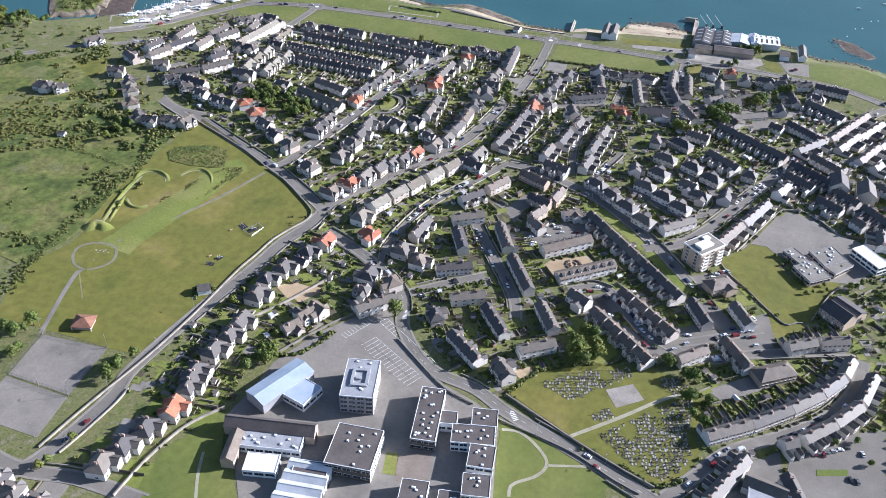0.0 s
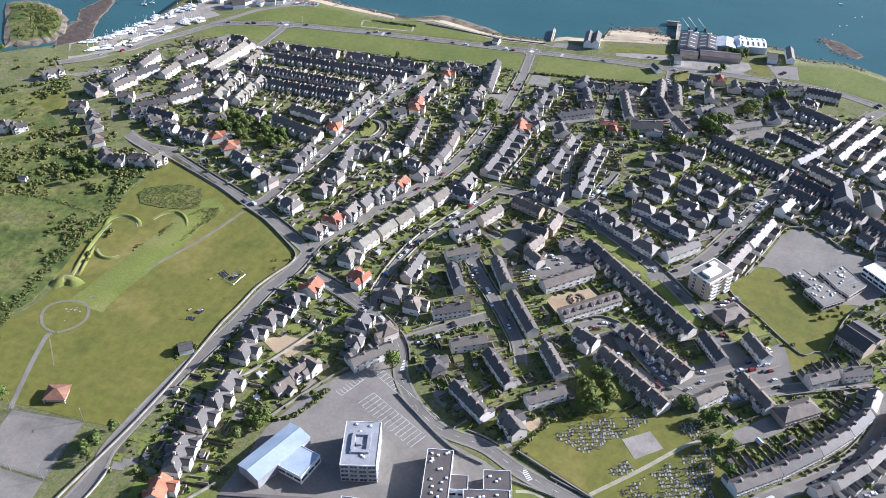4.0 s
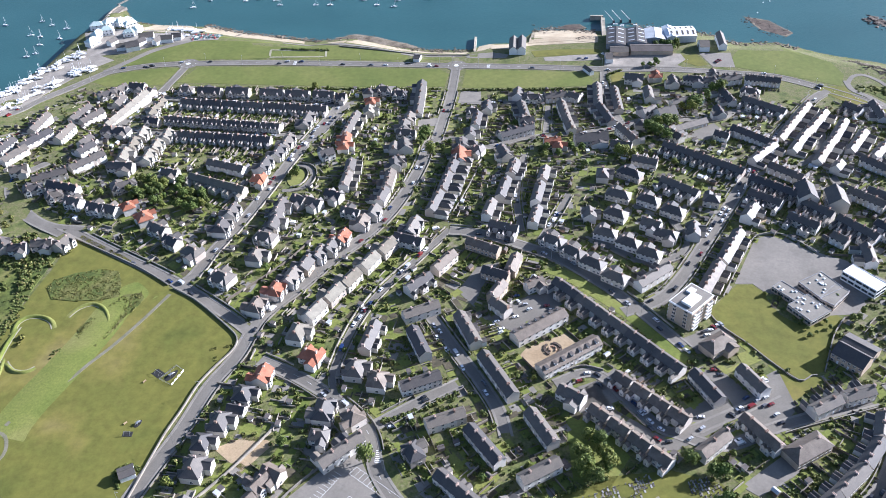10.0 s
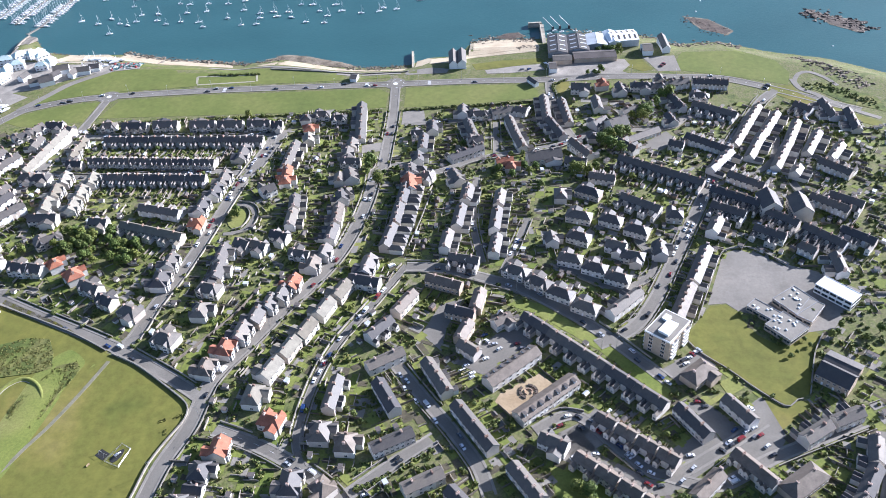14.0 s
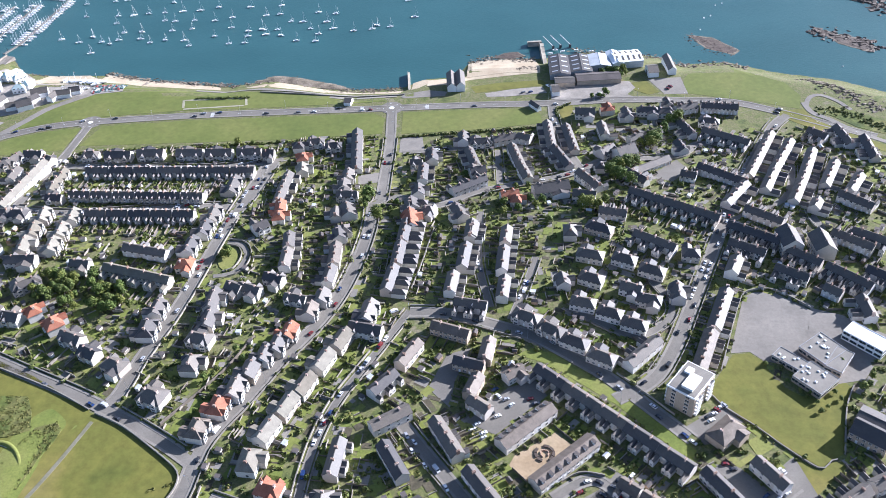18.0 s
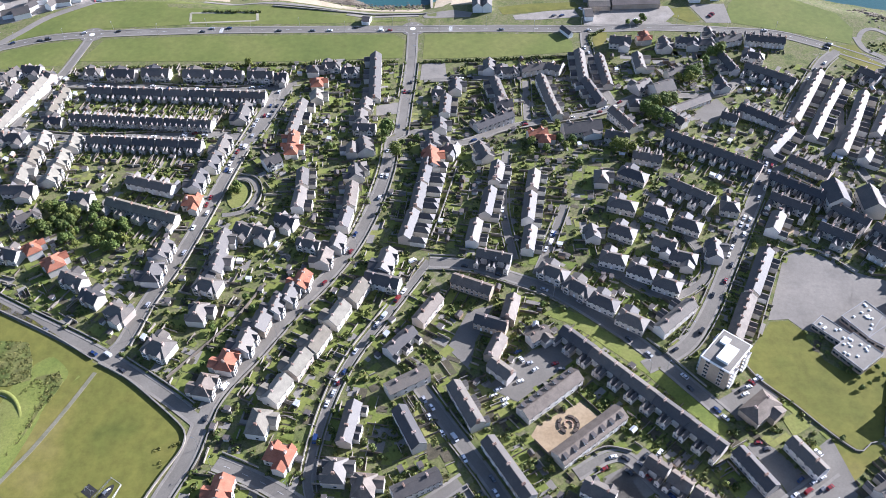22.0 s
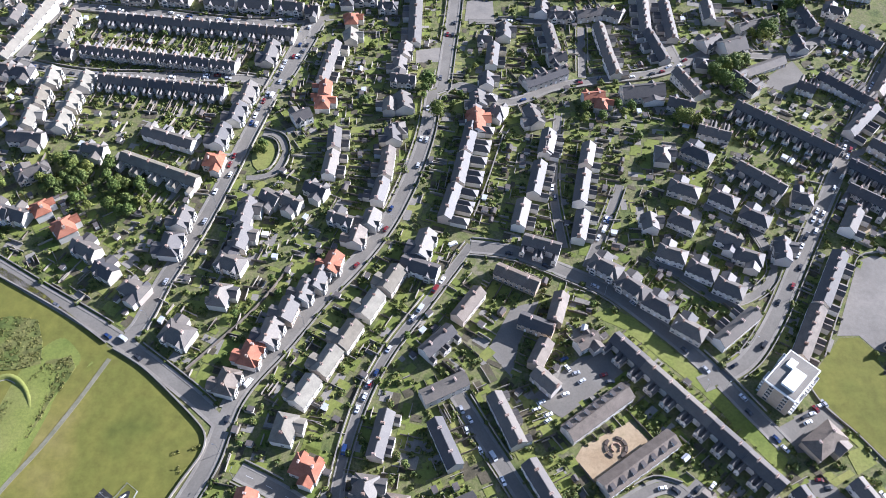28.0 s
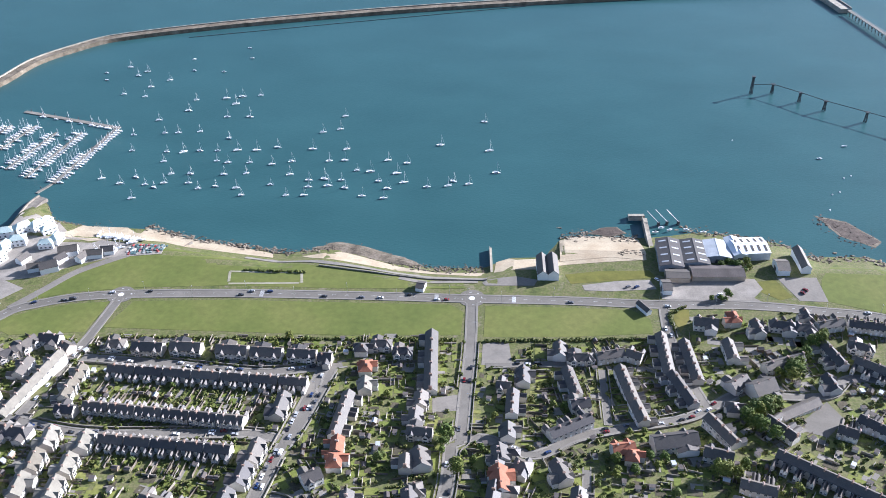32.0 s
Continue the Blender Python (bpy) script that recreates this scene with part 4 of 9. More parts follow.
def car_meshes(kind):
    L, Wd, Hh = ((4.2, 1.75, 1.45), (4.6, 1.8, 1.42), (5.2, 1.95, 2.1))[kind]
    body, glass = geo(), geo()
    prof = [(-L / 2, 0.35), (-L / 2, 0.8), (-L / 2 + 0.25, 0.95), (L * 0.2, 0.95), (L / 2 - 0.25, 0.78), (L / 2, 0.6), (L / 2, 0.35)]
    if kind == 2:
        prof = [(-L / 2, 0.4), (-L / 2 + 0.05, 1.95), (-L / 2 + 0.3, Hh), (L * 0.22, Hh), (L * 0.36, 1.15), (L / 2 - 0.1, 1.0), (L / 2, 0.7), (L / 2, 0.4)]
    n = len(prof)
    vs = [(x, -Wd / 2, z) for x, z in prof] + [(x, Wd / 2, z) for x, z in prof]
    add_faces(body, vs, [(i, n + i, n + (i + 1) % n, (i + 1) % n) for i in range(n)] + [tuple(range(n)), tuple(reversed(range(n, 2 * n)))])
    if kind < 2:
        a = [(-L * 0.42, 0.95), (L * 0.24, 0.95), (L * 0.08, Hh - 0.06), (-L * 0.3, Hh - 0.06)]
        w1, w2 = Wd / 2 - 0.06, Wd / 2 - 0.22
        vs = [(a[0][0], -w1, a[0][1]), (a[1][0], -w1, a[1][1]), (a[1][0], w1, a[1][1]), (a[0][0], w1, a[0][1]), (a[3][0], -w2, a[3][1]), (a[2][0], -w2, a[2][1]), (a[2][0], w2, a[2][1]), (a[3][0], w2, a[3][1])]
        add_faces(glass, vs, BOX_FACES)
        add_box(body, (a[2][0] + a[3][0]) / 2, 0, Hh - 0.07, a[2][0] - a[3][0] + 0.1, 2 * w2 + 0.06, 0.07)
    else:
        add_faces(glass, [(L * 0.225, -Wd / 2 + 0.12, Hh - 0.1), (L * 0.225, Wd / 2 - 0.12, Hh - 0.1), (L * 0.37, Wd / 2 - 0.1, 1.2), (L * 0.37, -Wd / 2 + 0.1, 1.2)], [(0, 3, 2, 1)])
        for s in (-1, 1):
            add_box(glass, L * 0.17, s * (Wd / 2), 1.2, 0.9, 0.03, 0.6)
    for sx in (-1, 1):
        for sy in (-1, 1):
            add_wheel(body, sx * L * 0.31, sy * (Wd / 2 - 0.08))
    return L, Wd, mesh_of("body", body, [M["car_paint"], M["rubber"]]), mesh_of("glazing", glass, [M["window_glass"]])


CARS = [car_meshes(k) for k in range(3)]
CAR_LABEL = ("small hatchback car parked on grey asphalt", "parked saloon car with dark windows", "boxy panel van parked on the street")


def car(x, y, ang, kind=0, lift=0.15):
    L, Wd, body, glass = CARS[kind]
    t = thing("van" if kind == 2 else "car", CAR_LABEL[kind], "van" if kind == 2 else "car", tilted(x, y, ang, lift) @ Matrix.Scale(0.87, 4), "parked vehicles", me=body)
    part("glazing", glass, t)
    return t


def yacht_meshes(L, mast):
    hull, rig, cab = geo(), geo(), geo()
    st = [(-0.5, 0.62), (-0.3, 0.95), (0.0, 1.0), (0.28, 0.7), (0.42, 0.3), (0.5, 0.02)]
    b = L * 0.15
    for x, k in st:
        hull["v"] += [(x * L, -b * k, 0.9), (x * L, b * k, 0.9), (x * L, b * k * 0.55, -0.3), (x * L, -b * k * 0.55, -0.3)]
    for i in range(len(st) - 1):
        k = 4 * i
        for a, c in ((0, 1), (1, 2), (2, 3), (3, 0)):
            hull["f"].append((k + a, k + c, k + 4 + c, k + 4 + a))
    hull["f"] += [(0, 3, 2, 1), (20, 21, 22, 23)]
    hull["m"] = [0] * len(hull["f"])
    add_box(cab, L * 0.02, 0, 0.85, L * 0.38, b * 1.1, 0.5, 0, 0, 0.85)
    for s in (-1, 1):
        add_box(cab, L * 0.02, s * b * 0.53, 1.0, L * 0.26, 0.05, 0.2, 1)
    if mast:
        add_bar(rig, (L * 0.08, 0, 0.9), (L * 0.08, 0, L * 1.5), 0.1, 0)
        add_bar(rig, (L * 0.08, 0, 2.1), (-L * 0.33, 0, 2.2), 0.13, 0)
        add_bar(rig, (L * 0.49, 0, 1.0), (L * 0.09, 0, L * 1.4), 0.05, 0)
    return mesh_of("hull", hull, [M["white_paint"]]), mesh_of("cabin", cab, [M["white_paint"], M["window_glass"]]), (mesh_of("mast", rig, [M["white_paint"]]) if mast else None)


YACHTS = [yacht_meshes(6.2, True), yacht_meshes(7.4, True), yacht_meshes(5.2, True), yacht_meshes(4.6, False)]


def boat(x, y, ang, k=0, z=0.0, moored="moored on calm water"):
    nm = "motor_boat" if k == 3 else "sailing_boat"
    t = thing(nm, ("white motor boat with small cabin " if k == 3 else "white sailing yacht with bare mast ") + moored, "boat", pose(x, y, z, 0, 0, ang), "boats in the harbour", me=YACHTS[k][0])
    part("cabin", YACHTS[k][1], t)
    if YACHTS[k][2]:
        part("mast", YACHTS[k][2], t)
    return t


def shed_meshes():
    g = gable_walls(3.0, 2.2, 1.9, 0.6, -0.5)
    r = gable_roof(3.0, 2.2, 1.9, 0.6, 0.15, 0.08, 0.1)
    return mesh_of("walls", g, [M["wood"]]), mesh_of("roof", r, [M["flat_roof"]]), mesh_of("roof", r, [M["pale_roof"]])


SHEDS = shed_meshes()


def shed(x, y, ang, pale=False, s=1.0):
    claim(x, y, ang, 3.4, 2.6)
    t = thing("garden_shed", "small wooden garden shed with a pitched roof", "shed", tilted(x, y, ang) @ Matrix.Scale(s, 4), "garden sheds")
    part("wall", SHEDS[0], t)
    part("roof", SHEDS[2 if pale else 1], t)


def long_wall(points, h=1.0, thick=0.35, mat="stone_wall", name="garden_wall", label="low grey stone wall with a flat coping"):
    """A wall along a line, following the ground, with a coping."""
    line = along(points, 3.0)
    g = geo()
    k = 0
    for p, a in line:
        nx, ny = -math.sin(a) * thick / 2, math.cos(a) * thick / 2
        z = land(p.x, p.y)
        g["v"] += [(p.x - nx, p.y - ny, z - 0.6), (p.x + nx, p.y + ny, z - 0.6), (p.x + nx, p.y + ny, z + h), (p.x - nx, p.y - ny, z + h)]
        if k:
            b = 4 * k
            for i, j in ((0, 1), (1, 2), (2, 3), (3, 0)):
                g["f"].append((b - 4 + i, b + i, b + j, b - 4 + j))
        k += 1
    if k < 2:
        return None
    b = 4 * (k - 1)
    g["f"] += [(0, 1, 2, 3), (b + 3, b + 2, b + 1, b)]
    g["m"] = [0] * len(g["f"])
    cop = geo()
    ribbon(cop, line, 0, thick + 0.14, h + 0.1, 0, 0.12)
    t = thing(name, label, "wall", Matrix.Identity(4))
    part("wall", mesh_of("wall", g, [M[mat]]), t)
    part("coping", mesh_of("coping", cop, [M["paving" if mat == "stone_wall" else mat]]), t)
    return t


# ---- open ground: greens, beaches, yards ----
def green(points, mat="park_grass", label="mown green grass", name="lawn", lift=0.09):
    return sheet(name, label, "grass", points, M[mat], lift)


def yard(points, mat="yard", label="worn grey asphalt yard", name="pavement", lift=0.1):
    return sheet(name, label, "yard", points, M[mat], lift)


SEA_GREEN = "wide mown grass along the sea front road"
green([(-289.3, -19.1), (-277.8, 10.6), (-243.9, 33.9), (-219.8, 48.6), (-161.9, 37.7), (-107.3, 31.3), (-50.2, 22.7), (-6.3, 20.2), (-4.5, 11.9), (-86.5, 6.5), (-164.4, 4.6), (-227.8, -2.2), (-266.5, -9.9)], "short_grass", SEA_GREEN)
green([(-307.7, -46.2), (-284.2, -31.3), (-261.0, -22.3), (-237.2, -18.2), (-240.3, -49.9), (-287.0, -56.3)], "short_grass", SEA_GREEN)
green([(-221.0, -16.5), (-159.7, -11.1), (-83.6, -8.6), (-12.4, -6.3), (-3.7, -13.6), (-4.0, -36.3), (-77.4, -41.4), (-150.3, -43.0), (-230.2, -44.4)], "short_grass", SEA_GREEN)
green([(9.9, -6.0), (65.1, -4.2), (103.3, -4.0), (114.4, -12.8), (114.6, -26.5), (64.5, -33.3), (10.3, -37.1)], "short_grass", SEA_GREEN)
green([(131.5, 0.3), (139.7, -0.4), (138.7, -11.1), (131.5, -24.2), (128.7, -11.8)], "park_grass", "small green patch beside the street")
green([(61.9, 32.0), (85.2, 37.6), (119.1, 40.4), (123.0, 32.7), (65.6, 21.7)], "park_grass", "grass bank above the beach")
green([(231.5, 37.0), (243.7, 57.6), (273.0, 53.3), (307.2, 26.3), (313.3, 5.4), (306.6, -13.9), (276.4, -1.2), (226.2, 14.4)], "short_grass", "rounded grassy headland above the shore")
green([(189.6, 32.4), (201.2, 35.1), (208.4, 16.5), (199.7, 12.8), (185.1, 23.7)], "park_grass", "small lawn behind the boatyard")
green([(-86.4, -337.2), (-75.0, -346.4), (-71.6, -350.6), (-71.5, -357.6), (-76.7, -370.3), (-81.2, -383.8), (-83.3, -400.1), (-85.9, -416.6), (-89.4, -459.5), (-93.9, -495.7), (-115.2, -498.1), (-153.5, -498.0), (-184.2, -500.0), (-199.8, -459.8), (-188.7, -432.1), (-189.1, -408.7), (-196.8, -356.9), (-198.8, -318.6), (-200.4, -277.8), (-149.2, -299.4), (-121.8, -315.2), (-106.0, -323.0)], "park_grass", "large sloping park meadow of yellow-green grass", "meadow")
green([(-231.7, -455.1), (-402.5, -264.3), (-354.1, -222.9), (-281.9, -269.2), (-243.0, -296.0), (-202.3, -282.2), (-202.1, -318.4), (-200.5, -355.4), (-193.0, -407.8), (-192.4, -432.4), (-204.1, -459.2)], "heath", "rough heath with gorse and scrub", "heath", 0.35)
green([(-360, -284), (-369, -252), (-360, -230), (-324, -213), (-311, -233), (-314, -250), (-322, -265), (-345, -274)], "park_grass", "bright green field above the inlet", "meadow", 0.14)
green([(-51.9, -581.3), (-51.6, -543.7), (-37.1, -513.4), (-26.5, -535.6), (-16.9, -542.1), (-3.0, -562.4)], "short_grass", "mown school field", "lawn")
green([(88.9, -472.8), (99.8, -466.9), (125.0, -479.2), (144.2, -488.8), (143.6, -505.8), (98.9, -523.1)], "short_grass", "mown school field with worn paths", "lawn")
green([(43.9, -508.0), (49.6, -506.9), (52.8, -519.0), (46.6, -520.1)], "grass", "small lawn between school blocks", "lawn", 0.14)
green([(84.1, -450.1), (98.6, -428.1), (122.6, -414.1), (151.3, -407.0), (172.8, -411.4), (180.7, -420.8), (178.2, -444.4), (182.4, -453.8), (175.6, -474.6), (166.2, -481.6), (148.6, -476.9), (121.6, -466.7)], "park_grass", "mown grass of the cemetery", "lawn")
green([(195.6, -273.5), (204.4, -272.4), (209.8, -278.6), (211.4, -285.7), (215.9, -295.9), (221.5, -300.8), (229.0, -303.1), (238.5, -293.1), (244.1, -289.5), (248.5, -295.8), (240.8, -308.4), (230.8, -335.9), (218.4, -343.6), (206.6, -332.2), (195.4, -319.1), (183.2, -307.4), (178.1, -298.0), (186.2, -286.4)], "park_grass", "school playing field of short grass", "lawn")
green([(208.6, -338.1), (217.9, -345.4), (224.2, -340.5), (229.7, -339.9), (230.7, -342.4), (211.8, -358.9), (209.1, -359.3), (207.8, -348.6)], "park_grass", "school playing field of short grass", "lawn")
green([(85.0, -274.0), (93.2, -269.0), (104.1, -273.4), (131.7, -297.7), (164.9, -334.4), (161.2, -341.2), (131.5, -307.0), (99.9, -280.0)], "grass", "green verge along the long terrace", "verge")
green([(-8.5, -196.4), (-1.5, -183.8), (0.3, -167.3), (-5.0, -198.8)], "grass", "green verge beside the street", "verge")
green([(-82.0 + 6.0 * math.cos(k * math.pi / 8) - 3.2 * math.sin(k * math.pi / 8) * 0.4, -196.0 + 11.0 * math.sin(k * math.pi / 8)) for k in range(16)], "grass", "round green in the bend of the street", "lawn", 0.3)
green([(103.5, -385.5), (115.5, -377.3), (133.2, -401.7), (121.7, -424.5), (107.6, -417.8)], "grass", "overgrown plot of tall weeds", "lawn")
green([(147.5, -390.3), (160.8, -376.2), (165.0, -376.7), (155.7, -388.1)], "grass", "green verge beside the street", "verge")
sheet("beach", "pale sand beach below the sea wall", "beach", [(13.8, 36.2), (14.9, 62.4), (28.5, 56.7), (50.6, 60.3), (66.8, 70.1), (103.9, 82.8), (117.6, 80.7), (118.5, 53.3), (90.0, 48.7), (62.4, 43.4), (49.8, 39.2)], M["sand"], 0.12)
SCRUB = ([(-193.9, -322.7), (-192.7, -315.6), (-183.7, -308.4), (-171.3, -303.5), (-158.7, -303.9), (-152.6, -314.5), (-149.4, -325.2), (-158.5, -328.7), (-173.1, -331.6), (-186.8, -331.5)],
         [(-152.3, -334.7), (-147.4, -323.4), (-138.0, -320.1), (-134.2, -325.0), (-135.4, -331.3), (-139.2, -342.2), (-141.1, -354.0), (-144.7, -364.2), (-149.6, -367.5), (-153.7, -366.6), (-148.4, -354.8), (-147.2, -344.6)],
         [(-161.1, -398.5), (-161.5, -389.0), (-157.1, -377.1), (-154.0, -372.4), (-153.7, -382.4), (-154.9, -395.9)],
         [(-160.3, -353.3), (-157.6, -344.3), (-152.0, -342.2), (-149.3, -349.2), (-152.1, -358.1), (-156.4, -360.0)])
for area in SCRUB:
    green(area, "heath", "patch of rough scrub in the meadow", "heath", 0.4)
sheet("beach", "pale sand beach below the sea wall", "beach", [(-311.1, 59.9), (-301.4, 84.5), (-272.7, 86.2), (-256.2, 72.7), (-225.4, 60.7), (-282.5, 51.0)], M["sand"], 0.12)
sheet("beach", "pale sand beach below the sea wall", "beach", [(-252.9, 66.7), (-250.2, 82.7), (-208.8, 69.4), (-185.1, 63.2), (-146.3, 53.6), (-144.4, 46.4), (-210.2, 54.0)], M["sand"], 0.12)
sheet("beach", "pale sand beach beside the pier", "beach", [(59.6, 83.5), (80.5, 93.1), (101.1, 94.4), (116.9, 87.9), (119.1, 60.7), (116.7, 52.3), (94.4, 54.9), (58.9, 47.1)], M["sand"], 0.25)
sheet("beach", "pale shingle beach below the sea wall", "beach", [(-124.1, 49.2), (-96.8, 58.2), (-79.1, 52.0), (-53.1, 42.2), (-27.5, 36.9), (7.3, 37.8), (5.7, 32.2), (-52.2, 35.3), (-110.3, 42.8)], M["sand"], 0.12)
yard([(4.4, 22.3), (29.2, 27.9), (43.5, 24.8), (41.3, 18.1), (8.6, 16.0)])
yard([(127.6, 18.7), (177.0, 19.4), (188.0, 10.2), (126.1, 4.8)])
yard([(202.5, 37.8), (228.9, 39.6), (229.8, 12.9), (211.9, 13.0)])
yard([(-20.8, -448.0), (-7.8, -429.2), (7.3, -413.0), (21.0, -435.8), (54.5, -457.7), (73.3, -463.3), (86.9, -469.7), (99.4, -522.9), (-1.9, -562.0), (-35.5, -513.5), (-32.7, -496.6), (-31.7, -475.1)], "yard", "wide grey school car park and yard")
yard([(-152.2, -501.9), (-115.1, -498.3), (-112.4, -532.1), (-148.4, -531.4)], "yard", "worn grey asphalt tennis court inside a fence", "court")
yard([(-148.6, -532.6), (-112.3, -533.2), (-109.1, -559.0), (-129.8, -558.8), (-146.0, -558.4)], "yard", "worn asphalt skate area beside the court", "court")
yard([(211.2, -230.0), (218.6, -225.7), (229.5, -226.5), (246.0, -241.3), (237.3, -259.2), (219.3, -280.5), (210.0, -277.7), (204.6, -271.4), (194.6, -272.6)], "yard", "grey asphalt school playground")
yard([(245.5, -238.3), (260.4, -244.2), (280.1, -261.0), (256.6, -290.5), (230.6, -295.5), (219.3, -280.5), (237.3, -259.2)], "yard", "grey asphalt school playground")
yard([(58.9, -318.4), (79.5, -296.7), (93.5, -291.0), (98.7, -301.7), (72.8, -326.0)], "asphalt", "grey asphalt parking court")
yard([(106.5, -362.7), (127.5, -350.4), (130.1, -366.9), (113.7, -378.1)], "asphalt", "grey asphalt parking court")
yard([(169.4, -314.8), (183.3, -307.0), (188.7, -312.6), (175.9, -326.4)], "asphalt", "small car park beside the tower block")
yard([(49.1, -274.1), (61.6, -269.0), (53.2, -292.3), (51.1, -309.6), (39.8, -297.1)], "asphalt", "grey asphalt parking court")
yard([(181.1, -411.8), (202.5, -392.0), (215.2, -395.7), (188.7, -416.5)], "yard", "flat grey concrete yard")
yard([(196.2, -346.9), (208.0, -337.2), (213.5, -362.6), (203.2, -377.1)], "asphalt", "small car park behind the flats")
yard([(132.4, -430.9), (144.8, -421.7), (151.9, -430.5), (139.5, -441.1)], "hard_ground", "square of pale gravel among the graves", "pavement", 0.16)
yard([(223.3, -437.8), (249.4, -416.4), (267.6, -405.7), (264.9, -456.0), (219.3, -473.4)], "asphalt", "large grey asphalt car park")
yard([(195.9, -459.2), (218.2, -439.8), (221.7, -469.3), (192.9, -483.6)], "asphalt", "grey asphalt back yard")
yard([(186.4, -99.3), (202.9, -82.5), (208.0, -97.5), (194.7, -113.3), (183.9, -109.4)], "asphalt", "grey asphalt parking court")
yard([(10.3, -43.7), (25.9, -39.3), (28.4, -60.9), (10.5, -64.0)], "yard", "empty gravel plot")
yard([(-15.2, -97.1), (-1.3, -92.7), (-0.1, -107.1), (-13.8, -109.8)], "yard", "empty grey forecourt")
yard([(78.4, -343.4), (81.3, -337.6), (100.6, -324.6), (109.8, -333.0), (108.4, -336.6), (86.6, -352.2)], "dry_earth", "bare sandy courtyard between the flats")
yard([(-59.4, -421.1), (-44.2, -410.7), (-31.9, -414.4), (-42.2, -432.4)], "dry_earth", "bare brown earth garden plot")
yard([(83.2, -434.9), (91.6, -429.2), (97.8, -434.4), (89.3, -439.4)], "dry_earth", "bare brown earth garden plot")
yard([(210.0, -200.4), (218.8, -202.7), (223.3, -209.5), (216.0, -214.0)], "dry_earth", "bare brown earth plot")
yard([(109.6, -364.1), (126.8, -346.5), (132.5, -351.2), (120.1, -363.0), (127.5, -374.7), (146.8, -387.0), (155.5, -388.4), (148.1, -396.0), (127.0, -384.4), (107.0, -376.9)], "asphalt", "worn asphalt court between the flats")
yard([(157.3, -371.5), (179.8, -356.5), (183.0, -366.2), (176.6, -379.0), (154.7, -395.3), (145.9, -396.3), (158.5, -381.0)], "asphalt", "worn asphalt court between the flats", lift=0.104)
yard([(179.8, -356.5), (193.7, -356.2), (203.3, -366.5), (202.9, -380.9), (194.7, -377.1), (184.9, -368.5)], "asphalt", "asphalt parking court beside the flats", lift=0.108)
yard([(170.0, -341.8), (181.7, -343.2), (191.6, -355.2), (179.1, -361.6)], "asphalt", "asphalt parking court beside the flats", lift=0.112)
yard([(162.9, -320.2), (181.7, -307.8), (190.3, -317.2), (176.3, -330.1), (169.0, -330.9)], "asphalt", "asphalt car park beside the tower block", lift=0.094)
green([(235.0, -444.5), (249.0, -439.0), (248.9, -442.9), (235.0, -448.3)], "grass", "planted strip in the car park", "verge", 0.2)
for spot in ([(189, -329), (196, -325), (201, -332), (192, -338)], [(180, -342), (189, -336), (191, -338), (182, -344)], [(149, -389), (164, -377), (165, -379), (153, -389)], [(100, -356), (118, -343), (120, -346), (103, -359)]):
    green(spot, "grass", "small mown lawn between the flats", "lawn", 0.15)
yard([(49.4, -507.7), (63.7, -500.3), (67.8, -519.2), (53.2, -521.5)], "brown_yard", "paved school courtyard", "pavement", 0.14)


def path(points, width, mat, label, lift=0.16):
    g = geo()
    ribbon(g, along(points, 3.0), 0, width, lift, 0, 0.3)
    return tagged(new("path", mesh_of("path", g, [M[mat]])), label, "path", kind="structure")


path([(-163.3, 42.7), (-108.3, 36.2), (-51.1, 29.4), (-11.5, 26.6), (12.7, 25.5)], 3.5, "paving", "pale concrete promenade along the shore", 0.3)
path([(-300.6, -29.9), (-287.2, -8.7), (-273.0, 13.7), (-245.0, 36.7)], 6, "yard", "grey track to the marina", 0.2)
path([(-50.0, 21.4), (-34.0, 18.4), (5.2, 21.0)], 4, "yard", "grey track along the promenade", 0.2)
path([(-153.4, -501.7), (-163.0, -472.4), (-168.1, -452.2), (-165.3, -449.9)], 2.4, "yard", "worn grey path through the meadow")
path([(-165.3, -449.9), (-173.7, -447.9), (-181.0, -439.5), (-181.0, -431.2), (-172.7, -425.4), (-162.2, -425.8), (-156.4, -435.0), (-158.5, -443.8), (-165.3, -449.9)], 1.7, "worn_path", "trodden ring path in the meadow")
green([(-165.0, -416.2), (-152.5, -376.9), (-137.9, -343.8), (-124.5, -312.0), (-161.7, -290.0), (-196.8, -273.1), (-199.9, -318.3), (-200.1, -358.9), (-195.3, -399.8), (-190.2, -417.6)], "park_grass", "darker rough grass of the upper meadow", "meadow", 0.13)
path([(-164.3, -420.6), (-158.8, -401.9), (-148.8, -390.3), (-142.5, -376.2), (-135.7, -361.8), (-128.1, -341.0), (-120.6, -316.8)], 1.9, "worn_path", "trodden path through the meadow", 0.3)
path([(-166.9, -452.8), (-150.5, -471.4)], 0.7, "track", "trodden path through the meadow", 0.14)
path([(90.2, -475.3), (98.8, -473.8), (108.6, -479.1), (115.5, -487.1), (112.8, -495.7), (103.3, -504.7), (103.9, -511.7)], 1.6, "path_dust", "trodden dusty path across the school field")
path([(115.8, -488.3), (133.6, -482.1)], 1.4, "path_dust", "trodden dusty path across the school field")
path([(122.3, -467.1), (143.1, -446.0), (162.5, -425.1), (178.3, -414.7)], 2.0, "path_dust", "worn path through the cemetery")
path([(-34.1, -538.6), (-29.7, -550.5), (-21.3, -566.4)], 1.4, "path_dust", "trodden dusty path across the school field")


